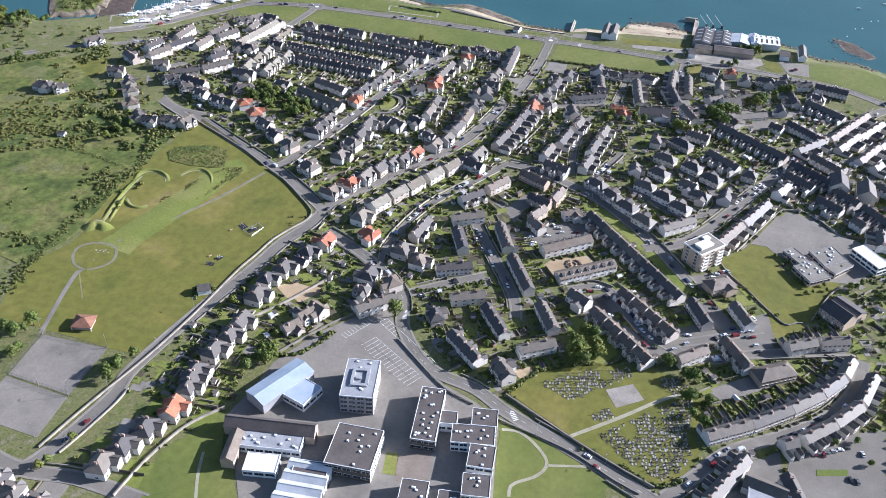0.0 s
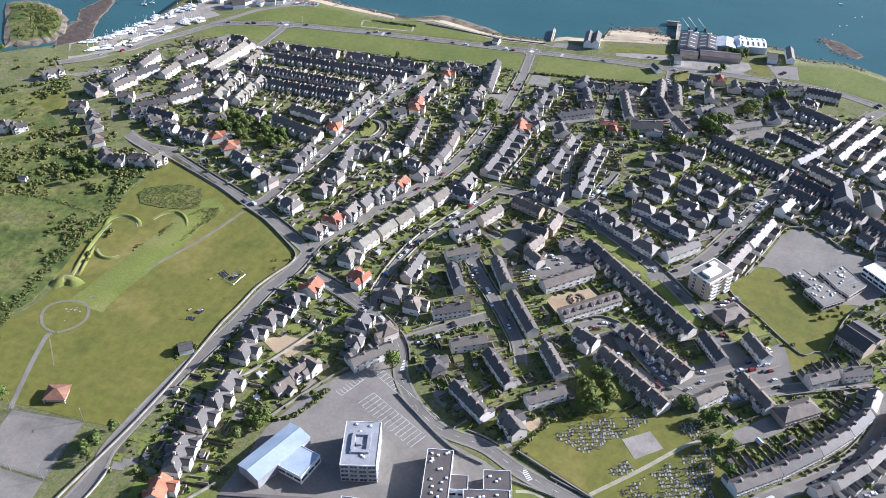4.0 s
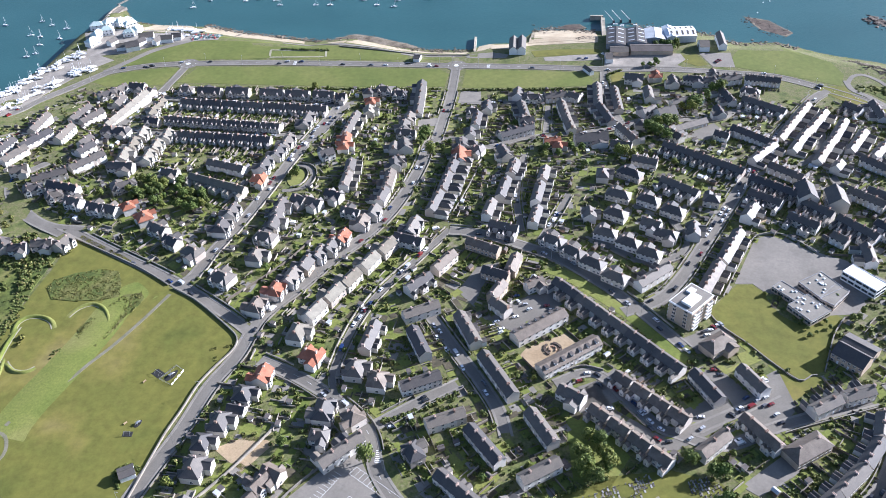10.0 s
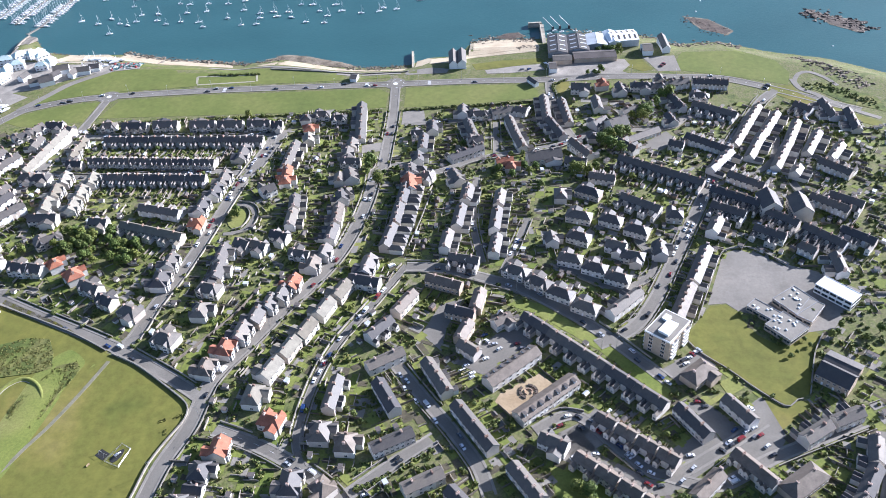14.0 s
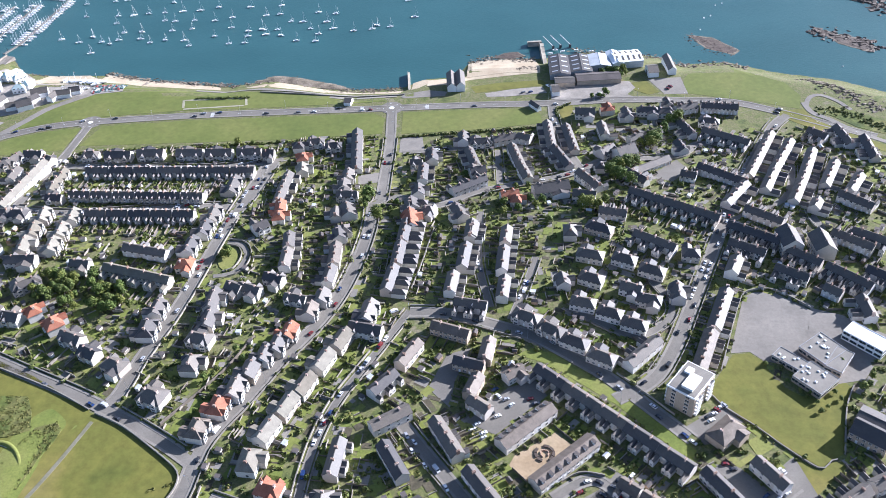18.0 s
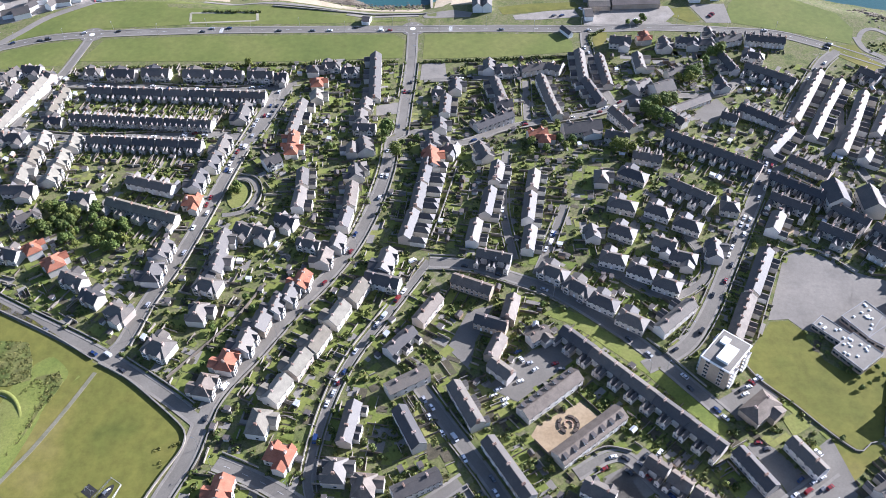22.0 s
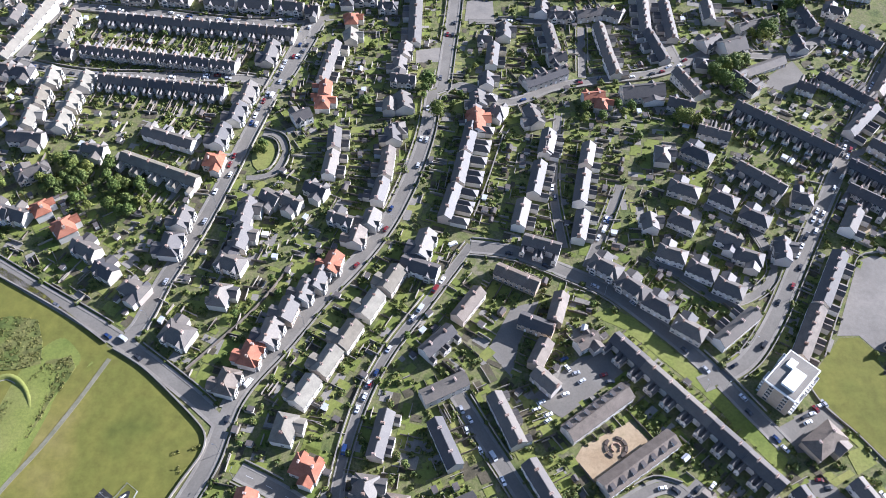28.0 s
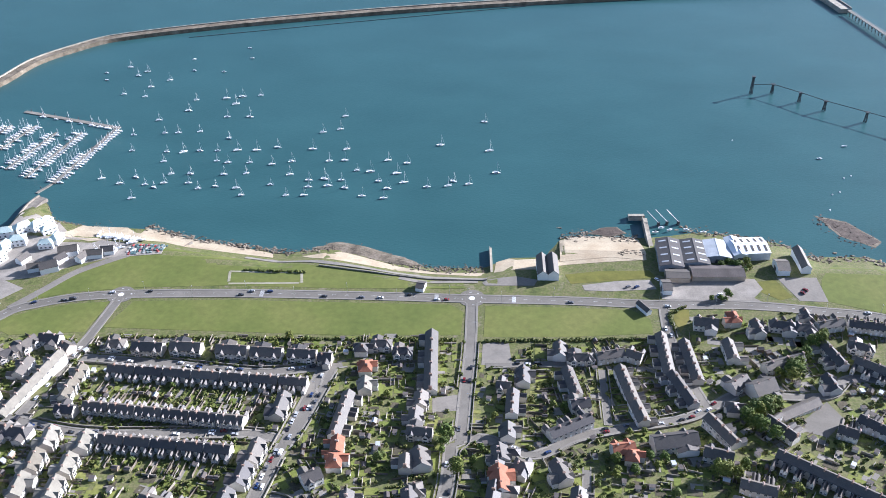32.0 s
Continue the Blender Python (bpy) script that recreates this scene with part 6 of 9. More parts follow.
terrace(-18.1, -209.3, -19.5, -223.2, 3, rear=-1, d=6.7, he=4.9, bays=False)
house(-20.6, -234.3, 1.42, 9.9, 7.6, he=4.8, roof="gable")
house(-25.7, -245.4, 1.43, 9.9, 7.6, he=4.8, roof="gable", tile="brown_tile")
house(-34.4, -261.7, 1.37, 10.8, 7.6, he=4.8, roof="gable", tile="orange_tile")
house(-39.1, -271.1, 1.37, 11.7, 7.6, he=4.8, roof="gable")
house(-44.3, -278.7, 1.38, 10.8, 7.6, he=4.8, roof="gable")
house(-49.8, -289.1, 1.39, 11.7, 8.4, he=4.8, roof="gable", wall="brown_render", gables=False)
house(-54.9, -301.4, 1.39, 12.6, 8.4, he=4.8, roof="gable")
house(-60.8, -312.6, 1.40, 11.7, 8.4, he=4.8, tile="orange_tile")
house(-67.6, -326.7, 1.41, 11.7, 8.4, he=4.8, tile="brown_tile")
house(-61.9, -227.8, -0.38, 13.5, 6.7, he=4.8, roof="gable")
house(-50.0, -218.7, -0.39, 11.7, 6.7, he=4.8, roof="gable")
house(-35.0, -235.6, -0.27, 12.6, 5.9, he=4.8, roof="gable")
house(-70.7, -226.7, -0.48, 9.9, 7.6, he=4.8, roof="gable")
house(-80.7, -236.9, 1.52, 15.3, 7.6, he=4.8, roof="gable")
house(-79.4, -252.5, 1.52, 13.5, 7.6, he=4.8, roof="gable")
house(-80.9, -266.7, -0.25, 13.5, 8.4, he=4.8)
house(-81.2, -284.8, 1.52, 11.7, 8.4, he=4.8)
house(-94.5, -306.3, -0.33, 13.5, 10.1, he=4.8)
house(-110.8, -259.8, -1.57, 13.5, 9.2, he=4.8)
house(-109.5, -244.2, 1.50, 11.7, 7.6, he=4.8, roof="gable")
house(-163.0, -255.8, -0.89, 10.8, 9.2, he=4.8, tile="orange_tile")
house(-177.9, -246.3, -0.88, 9, 7.6, he=4.8, tile="orange_tile")
house(-148.8, -266.6, -0.42, 13.5, 7.6, he=4.8, roof="gable")
house(-135.8, -277.4, -0.49, 10.8, 7.6, he=4.8, roof="gable")
house(-120.0, -285.7, -0.42, 12.6, 8.4, he=4.8)
house(-6.3, -267.6, 1.18, 14, 8, he=4.8, roof="gable", tile="cream_tile", near=True, gables=False)
house(-13.8, -282.4, 1.18, 14, 8, he=4.8, roof="gable", tile="cream_tile", near=True, gables=False)
house(-21.2, -298.8, 1.18, 14, 8, he=4.8, roof="gable", tile="cream_tile", near=True, gables=False)
house(-27.9, -312.4, 1.18, 14, 8, he=4.8, roof="gable", tile="cream_tile", near=True, gables=False)
house(-34.6, -327.4, 1.18, 14, 8, he=4.8, roof="gable", tile="cream_tile", near=True, gables=False)
house(6.1, -246.4, 1.38, 15.3, 8.4, he=4.8, roof="gable")
house(5.8, -259.3, -0.26, 18, 7.6, he=4.8, roof="gable")
# middle flats
terrace(40.9, -256.1, 60.5, -264.0, 4, rear=-1, d=6.7, he=4.9, tile="brown_tile", wall="brown_render", ext=0, bays=False)
terrace(34.2, -269.1, 25.2, -285.2, 4, d=6.7, he=4.9, tile="brown_tile", ext=0, bays=False)
terrace(52.9, -281.5, 68.0, -286.6, 3, d=6.7, he=4.9, wall="brown_render", ext=0, bays=False)
terrace(71.3, -267.1, 68.1, -282.2, 3, d=6.7, he=4.9, tile="brown_tile", wall="brown_render", ext=0, bays=False)
terrace(65.2, -292.3, 60.2, -305.1, 3, rear=-1, d=6.7, he=4.9, tile="brown_tile", wall="brown_render", ext=0, bays=False)
terrace(60.7, -307.4, 70.0, -315.3, 3, d=6.7, he=4.9, ext=0, bays=False)
terrace(23.4, -290.6, 12.5, -304.2, 4, d=6.7, he=4.9, ext=3, bays=False)
house(82.6, -290.1, 0.65, 10.8, 5.9, he=4.8, roof="gable", tile="brown_tile")
terrace(0.8, -332.9, -1.7, -353.4, 3, d=6.7, he=4.9, ext=3, bays=False)
terrace(20.5, -334.6, 30.9, -353.7, 4, d=6.7, he=4.9, ext=0, bays=False)
terrace(43.9, -320.3, 55.5, -341.8, 4, d=6.7, he=4.9, ext=3, bays=False)
terrace(14.2, -325.3, 31.7, -314.1, 4, rear=-1, d=6.7, he=4.9, tile="slate", ext=0, bays=False)
terrace(59.6, -348.3, 77.5, -375.4, 6, d=6.7, he=4.9, ext=0, bays=False)
terrace(21.5, -376.2, 39.9, -366.0, 4, rear=-1, d=6.7, he=4.9, tile="slate", ext=0, bays=False)
terrace(37.7, -397.8, 54.8, -388.5, 4, rear=-1, d=6.7, he=4.9, tile="slate", ext=0, bays=False)
terrace(85.8, -383.5, 98.0, -402.0, 4, d=6.7, he=4.9, ext=0, bays=False)
terrace(74.8, -334.8, 99.7, -312.5, 7, rear=-1, d=8.2, he=4.9, tile="brown_tile", ext=0, dormers=True, stacks=False, rise=2.2, bays=False)
terrace(89.2, -356.3, 117.8, -331.8, 7, d=8.2, he=4.9, tile="brown_tile", ext=0, dormers=True, stacks=False, rise=2.2, bays=False)
terrace(94.4, -286.7, 107.3, -298.9, 4, rear=-1, d=6.7, he=4.9, ext=5, bays=False)
terrace(107.5, -299.1, 120.4, -311.3, 4, rear=-1, d=6.7, he=4.9, ext=5, bays=False)
terrace(120.7, -311.5, 133.6, -323.7, 4, rear=-1, d=6.7, he=4.9, ext=5, bays=False)
terrace(133.8, -323.9, 146.7, -336.1, 4, rear=-1, d=6.7, he=4.9, ext=5, bays=False)
terrace(147.0, -336.4, 159.9, -348.5, 4, rear=-1, d=6.7, he=4.9, ext=5, bays=False)
terrace(165.3, -348.2, 176.5, -366.1, 4, rear=-1, d=6.7, he=4.9, ext=0, bays=False)
terrace(188.7, -342.4, 198.8, -357.6, 4, rear=-1, d=6.7, he=4.9, ext=0, bays=False)
house(179.1, -326.2, 0.72, 16.2, 10.1, he=4.8, tile="brown_tile", wall="brown_render", gables=False)
# near centre t=6
house(-48.6, -377.0, 1.49, 10.8, 8.4, he=4.8, roof="gable", tile="orange_tile", near=True)
house(-54.5, -389.8, 1.50, 9.9, 8.4, he=4.8, near=True)
house(-55.4, -398.4, -0.12, 9, 5.9, he=2.7, roof="gable", near=True)
house(-60.2, -408.6, 1.57, 11.7, 8.4, he=4.8, near=True)
house(-62.9, -435.5, -1.57, 12.6, 9.2, he=4.8, near=True)
house(-60.0, -457.9, 1.57, 10.8, 8.4, he=4.8, roof="gable", near=True)
house(-60.1, -469.6, 1.57, 10.8, 8.4, he=4.8, near=True)
house(-64.5, -421.4, -1.56, 9.9, 7.6, he=4.8, near=True)
house(-62.0, -482.0, -1.57, 12.6, 8.4, he=4.8, near=True)
house(-62.5, -499.1, -1.57, 12.6, 8.4, he=4.8, near=True)
house(-34.2, -450.6, 1.07, 9.9, 6.7, he=3.6, roof="gable", tile="brown_tile", near=True)
house(-30.5, -440.3, 1.07, 9.9, 6.7, he=4.8, roof="gable", tile="brown_tile", near=True)
house(-26.3, -434.1, -0.37, 9.9, 7.6, he=4.8, roof="gable", tile="brown_tile", near=True)
house(2.4, -397.4, -0.76, 9.9, 8.4, he=4.8, tile="brown_tile", near=True)
house(-10.8, -410.6, 0.00, 9, 6.7, he=4.8, near=True)
house(-12.4, -395.2, 1.55, 13.5, 9.2, he=4.8, near=True)
terrace(-6.7, -427.2, 9.0, -408.7, 3, d=6.6, he=4.9, near=True, bays=False)
house(-3.4, -366.6, 1.54, 11.7, 9.2, he=4.8, near=True)
house(9.5, -372.8, 1.52, 10.8, 9.2, he=4.8, tile="brown_tile", near=True)
house(-27.6, -360.1, -0.26, 11.7, 8.4, he=4.8, tile="orange_tile", near=True)
house(-39.6, -344.8, 1.47, 12.6, 8.8, he=4.8, tile="cream_tile", near=True, gables=False)
terrace(58.1, -396.9, 74.4, -415.8, 4, d=6.7, he=4.9, ext=0, bays=False)
house(34.5, -414.4, -0.96, 10.8, 7.6, he=4.8, near=True)
terrace(47.3, -424.6, 67.2, -439.9, 4, d=6.7, he=4.9, ext=3, bays=False)
house(80.7, -441.0, -0.80, 13.5, 8.4, he=4.8, roof="gable", near=True)
terrace(84.1, -424.1, 100.7, -411.6, 4, rear=-1, d=6.7, he=4.9, ext=0, bays=False)
house(105.4, -370.6, -0.50, 13.5, 7.6, he=4.8, roof="gable")
terrace(114.9, -377.8, 123.1, -384.5, 2, rear=-1, d=6.7, he=4.9, tile="brown_tile", ext=3)
terrace(124.1, -385.3, 132.3, -392.0, 2, rear=-1, d=6.7, he=4.9, tile="brown_tile", ext=3)
terrace(133.3, -392.7, 141.5, -399.4, 2, rear=-1, d=6.7, he=4.9, tile="brown_tile", ext=3)
terrace(142.4, -400.2, 150.7, -406.9, 2, rear=-1, d=6.7, he=4.9, tile="brown_tile", ext=3)
terrace(126.7, -355.0, 134.3, -361.0, 2, rear=-1, d=6.7, he=4.9, tile="brown_tile", ext=3)
terrace(135.3, -361.8, 142.9, -367.8, 2, rear=-1, d=6.7, he=4.9, tile="brown_tile", ext=3)
terrace(143.9, -368.5, 151.5, -374.5, 2, rear=-1, d=6.7, he=4.9, tile="brown_tile", ext=3)
terrace(152.4, -375.2, 160.1, -381.2, 2, rear=-1, d=6.7, he=4.9, tile="brown_tile", ext=3)
terrace(186.1, -374.6, 200.3, -392.5, 5, rear=-1, d=6.7, he=4.9, tile="brown_tile", ext=2, bays=False)
terrace(164.1, -399.8, 177.3, -386.2, 2, d=6.7, he=4.9, tile="brown_tile", ext=0, bays=False)
house(212.6, -389.9, 0.63, 21.6, 10.1, he=4.8, tile="brown_tile", wall="brown_render", wing=0, gables=False)
terrace(218.7, -367.3, 232.9, -357.9, 4, d=6.7, he=4.9, bays=False)
terrace(235.7, -356.4, 250.1, -350.0, 3, d=6.7, he=4.9, bays=False)
terrace(238.7, -322.7, 251.6, -333.5, 3, d=11, he=5.4, wall="brown_render", stacks=False, bays=False)
# far left row t=0
house(-60.0, -509.8, -1.43, 9.9, 7.6, he=4.8, near=True)
house(-59.4, -523.9, -1.43, 11.7, 8.4, he=4.8, roof="gable", tile="orange_tile", near=True)
house(-64.2, -538.6, -1.42, 11.7, 9.2, he=4.8, near=True)
house(-67.9, -551.5, -1.41, 11.7, 9.2, he=4.8, near=True)
house(-70.6, -562.8, -1.40, 12.6, 9.2, he=4.8, near=True)
house(-61.2, -504.0, -1.43, 10.8, 8.4, he=4.8, near=True)
# curved terraces t=0
terrace(183.3, -446.8, 202.9, -431.5, 6, d=6.7, he=4.9, near=True, bays=False)
terrace(203.4, -431.0, 220.9, -414.3, 6, d=6.7, he=4.9, near=True, bays=False)
terrace(221.4, -413.7, 235.6, -397.9, 5, d=6.7, he=4.9, near=True, bays=False)
terrace(236.1, -396.9, 246.4, -381.8, 4, d=6.7, he=4.9, near=True, bays=False)
terrace(247.0, -379.8, 251.3, -365.7, 2, d=6.7, he=4.9, bays=False)
terrace(227.8, -431.5, 241.6, -416.6, 5, rear=-1, d=6.7, he=4.9, bays=False)
terrace(242.1, -415.7, 254.4, -398.7, 5, rear=-1, d=6.7, he=4.9, bays=False)
terrace(255.0, -396.8, 262.1, -374.0, 4, rear=-1, d=6.7, he=4.9, bays=False)
terrace(202.1, -454.2, 188.0, -484.8, 6, rear=-1, d=6.7, he=4.9, bays=False)
terrace(218.4, -438.9, 224.5, -434.6, 2, rear=-1, d=6.7, he=4.9, bays=False)
terrace(220.7, -457.3, 227.1, -471.3, 4, d=6.7, he=4.9, ext=0, bays=False)
# up at the left edge t=0
house(-332.3, -278.1, 0.18, 14.4, 7.6, he=4.8)
house(-318.1, -276.5, 0.87, 10.8, 5.9, he=4.8, roof="gable")
house(-350.3, -193.1, 0.99, 16.2, 7.6, he=4.8, roof="gable", wing=0)
house(-296.7, -236.2, 0.40, 12.6, 6.7, he=4.8, roof="gable")
house(-276.8, -247.5, -0.84, 11.7, 6.7, he=4.8, roof="gable")
house(-267.1, -258.4, -0.84, 10.8, 7.6, he=4.8)
house(-254.7, -276.1, -0.83, 11.7, 7.6, he=4.8, tile="brown_tile")
house(-237.0, -292.4, -0.84, 11.7, 7.6, he=4.8, roof="gable")
house(-226.4, -294.0, 0.19, 10.8, 6.7, he=4.8, roof="gable")
house(-213.5, -288.8, 0.19, 12.6, 6.7, he=4.8, roof="gable")
house(-200.8, -286.7, 1.30, 11.7, 7.6, he=4.8, roof="gable")
terrace(-309.2, -205.9, -293.8, -214.0, 2, d=6.7, he=4.9, bays=False)
terrace(-301.4, -189.2, -297.9, -172.6, 3, d=6.7, he=4.9, bays=False)
terrace(-288.9, -180.3, -277.6, -157.4, 5, d=6.7, he=4.9, bays=False)
terrace(-268.3, -167.6, -266.7, -146.7, 3, d=6.7, he=4.9, bays=False)
terrace(-296.6, -154.0, -296.2, -128.8, 4, d=6.7, he=4.9, bays=False)
terrace(-267.0, -134.6, -258.5, -116.1, 4, d=6.7, he=4.9, bays=False)
terrace(-256.4, -100.1, -255.8, -85.7, 2, d=6.7, he=4.9, bays=False)
terrace(-290.2, -202.3, -282.7, -183.0, 4, d=6.7, he=4.9, bays=False)
terrace(-256.0, -223.5, -237.5, -210.6, 5, d=6.7, he=4.9, bays=False)
terrace(-236.9, -206.7, -222.2, -186.5, 5, d=6.7, he=4.9, bays=False)
terrace(-242.0, -186.6, -236.0, -173.7, 3, d=6.7, he=4.9, bays=False)
house(-271.8, -211.7, 0.42, 11.7, 7.6, he=4.8, roof="gable")
house(-250.0, -232.9, 0.65, 12.6, 6.7, he=4.8)
house(-231.8, -239.2, 0.63, 10.8, 6.7, he=4.8)
house(-214.9, -245.0, -0.27, 11.7, 7.6, he=4.8, roof="gable")
house(-197.5, -249.6, -0.24, 12.6, 7.6, he=4.8, roof="gable")
house(-187.2, -250.9, -0.24, 9.9, 7.6, he=4.8, roof="gable")
house(-190.9, -223.5, 0.67, 16.2, 6.7, he=4.8)
house(-96.9, -589.1, 0.05, 10.8, 8.4, he=4.8, near=True)
house(-107.0, -586.0, 0.05, 10.8, 8.4, he=4.8)
house(-83.4, -589.8, 0.05, 10.8, 7.6, he=4.8, near=True)
# infill rows
terrace(-246.7, -174.3, -243.4, -162.9, 2, rear=-1, d=6.7, he=4.9, ext=3, bays=False)
terrace(-277.6, -130.5, -273.0, -108.4, 4, rear=-1, d=6.7, he=4.9, ext=3, bays=False)
terrace(-242.0, -227.1, -219.1, -231.3, 4, rear=-1, d=6.7, he=4.9, ext=3, bays=False)
terrace(212.4, -187.9, 230.7, -198.9, 4, rear=-1, d=6.7, he=4.9, ext=3, bays=False)
terrace(233.4, -209.7, 249.1, -219.9, 3, rear=-1, d=6.7, he=4.9, ext=3, bays=False)
terrace(164.4, -106.0, 176.2, -119.9, 3, d=6.7, he=4.9, ext=3, bays=False)
terrace(286.0, -179.1, 302.8, -190.7, 4, rear=-1, d=6.7, he=4.9, ext=3, bays=False)
terrace(283.5, -212.1, 298.8, -225.1, 4, rear=-1, d=6.7, he=4.9, ext=3, bays=False)

# ---- tower block and schools ----
def tower_block(x, y, ang, w, d, h=12.4):
    claim(x, y, ang, w + 2, d + 2)
    top = thing("tower_block", "five-storey white and brown tower block with stacked balconies", "apartment block", tilted(x, y, ang))
    g = geo()
    add_box(g, 0, 0, -2, w, d, h + 2)
    part("wall", mesh_of("wall", g, [M["brown_render"]]), top)
    g = geo()
    add_box(g, 0, 0, h, w + 0.5, d + 0.5, 0.9)
    part("parapet", mesh_of("parapet", g, [M["white_paint"]]), top)
    g = geo()
    add_box(g, 0, 0, h + 0.9, w - 0.6, d - 0.6, 0.1)
    part("roof", mesh_of("roof", g, [M["paving"]]), top)
    g = geo()
    add_box(g, w * 0.12, d * 0.1, h + 1.0, w * 0.5, d * 0.4, 1.5)
    add_box(g, -w * 0.2, -d * 0.22, h + 1.0, w * 0.22, d * 0.25, 1.1)
    add_box(g, w * 0.12, d * 0.1, h + 2.5, w * 0.52, d * 0.42, 0.2)
    part("lift_house", mesh_of("lift_house", g, [M["white_paint"]]), top)
    bal, glass = geo(), geo()
    add_box(bal, 0, 0, 0, 4.4, 1.5, 0.2)
    add_box(bal, 0, -0.7, 0.2, 4.4, 0.1, 0.9)
    for s in (-1, 1):
        add_box(bal, s * 2.15, 0, 0.2, 0.1, 1.5, 0.9)
    bm_ = mesh_of("balcony", bal, [M["white_paint"]])
    wm = window_mesh(2.2, 1.5)
    for k in range(5):
        z = 0.2 + k * 2.45
        for s in (-1, 1):
            for px in (-w * 0.3, w * 0.3):
                part("balcony", bm_, top, pose(px, s * (d / 2 + 0.7), z, 0, 0, 0 if s < 0 else 180))
            part("window", wm, top, pose(0, s * d / 2, z + 0.9, 0, 0, 0 if s < 0 else 180))
            for py in (-d * 0.25, d * 0.25):
                part("window", wm, top, pose(s * w / 2, py, z + 0.9, 0, 0, 90 * s))
    return top


hx, hy, ha, hw, hd = (18.6, -479.3, -2.896, 16.3, 25.2)
t = thing("roof_plant", "grey plant housing on the flat school roof", "plant housing", tilted(hx, hy, ha, 11.6))
for sx, sy, px, py in ((hw * 0.5, 1.6, 0, -hd * 0.2), (hw * 0.5, 1.6, 0, hd * 0.2), (1.6, hd * 0.4 - 1.6, -hw * 0.22, 0), (1.6, hd * 0.4 - 1.6, hw * 0.22, 0), (2.6, 2.0, hw * 0.05, hd * 0.02)):
    g = geo()
    add_box(g, 0, 0, 0, sx, sy, 1.0)
    part("housing", mesh_of("housing", g, [M["grey_roof"]]), t, pose(px, py, 0))
tower_block(166.8, -302.7, -2.251, 19.8, 14.1)
SB = "flat-roofed white school block with long bands of windows"
# front grey: dark panels and white wall with its shade painted in
slab_block(18.6, -479.3, -2.896, 16.3, 25.2, 11.5, "school_tower", "four-storey white school tower with a grey flat roof", storeys=4, roof="grey_roof", skylights=8, front="grey_roof")
slab_block(31.6, -516.4, -3.015, 21.6, 23.8, 8, "school_block", "white school hall with a dark felt roof and rooflights", skylights=9, front="dark_panel")
slab_block(56.0, -484.6, -2.963, 11.9, 33.3, 7, "school_block", SB, skylights=22, front="dark_panel")
slab_block(64.9, -482.8, -2.910, 9.7, 7.9, 6, "school_block", SB, storeys=1)
slab_block(79.7, -488.6, -2.898, 20.4, 11.3, 6.4, "school_block", SB, skylights=8)
slab_block(81.8, -476.8, -2.907, 12.3, 10.7, 6.6, "school_block", SB, skylights=4)
slab_block(87.1, -499.7, -2.979, 12.1, 13.1, 6.8, "school_block", SB, skylights=5)
slab_block(89.6, -515.7, -2.912, 12.6, 12.2, 6.7, "school_block", SB, skylights=5)
slab_block(65.1, -529.6, -2.960, 12.3, 15.1, 6, "school_block", SB, skylights=5)
slab_block(80.1, -524.9, -2.949, 9.9, 7.7, 4.5, "school_block", SB, skylights=2)
slab_block(-6.7, -524.6, -2.912, 29.3, 9.8, 5, "school_block", "low grey school block with rooflights", storeys=1, skylights=12, roof="grey_roof")
slab_block(-4.9, -536.9, -2.894, 15.0, 10.3, 4, "school_block", "low school block with a bright white roof", storeys=1, roof="white_paint")
slab_block(17.2, -532.2, -2.926, 15.8, 8.1, 4.5, "school_block", "low brown-roofed school block", storeys=1, roof="flat_roof")
slab_block(-6.8, -491.9, 2.888, 12.9, 14.3, 5, "school_block", "low school block with a pale blue metal roof", storeys=1, roof="blue_roof")
slab_block(223.8, -281.3, 2.340, 20.4, 8.2, 3.6, "school_block", "low grey flat-roofed school wing", storeys=1, skylights=8, wall="brown_render", roof="paving", rim="grey_roof")
slab_block(230.8, -292.6, 2.254, 16.0, 15.4, 4, "school_block", "low grey flat-roofed school wing", storeys=1, skylights=10, wall="brown_render", roof="paving", rim="grey_roof")
slab_block(240.5, -272.6, 2.204, 15.9, 17.3, 4, "school_block", "low grey flat-roofed school wing", storeys=1, skylights=12, wall="brown_render", roof="paving", rim="grey_roof")
slab_block(246.3, -280.3, 2.462, 8.7, 16.9, 4, "school_block", "low grey flat-roofed school wing", storeys=1, wall="brown_render", roof="paving", rim="grey_roof")
slab_block(264.7, -266.2, 2.323, 21.4, 9.8, 6, "school_block", "long school hall with a white flat roof", storeys=2, roof="white_paint")
slab_block(213.8, -473.7, 0.033, 18.4, 7.9, 5, "store", "flat-roofed commercial building beside a car park", storeys=1, category="store", roof="grey_roof")


def hall(x, y, ang, w, d, he, rise, name, label, wall, tile, category="hall", lights=0, strip="pale_roof"):
    """A plain hall under a low gabled roof, ridge along its length."""
    claim(x, y, ang, w + 1, d + 1)
    top = thing(name, label, category, tilted(x, y, ang))
    part("wall", mesh_of("wall", gable_walls(w, d, he, rise, -2.5), [M[wall]]), top)
    part("roof", mesh_of("roof", gable_roof(w, d, he, rise), [M[tile]]), top)
    g = geo()
    add_box(g, w / 2, 0, 0, 0.16, min(4, d * 0.4), 3.2)
    part("door", mesh_of("door", g, [M["dark_metal"]]), top)
    for i in range(lights):
        for side in (-1, 1):
            k = math.atan2(rise, d / 2)
            g = geo()
            add_box(g, 0, 0, 0.18, 1.5, d * 0.3, 0.12)
            part("rooflight", mesh_of("rooflight", g, [M[strip]]), top, pose((i + 0.5) / lights * w - w / 2, side * d * 0.25, he + rise / 2 + 0.08, -side * math.degrees(k)))
    return top


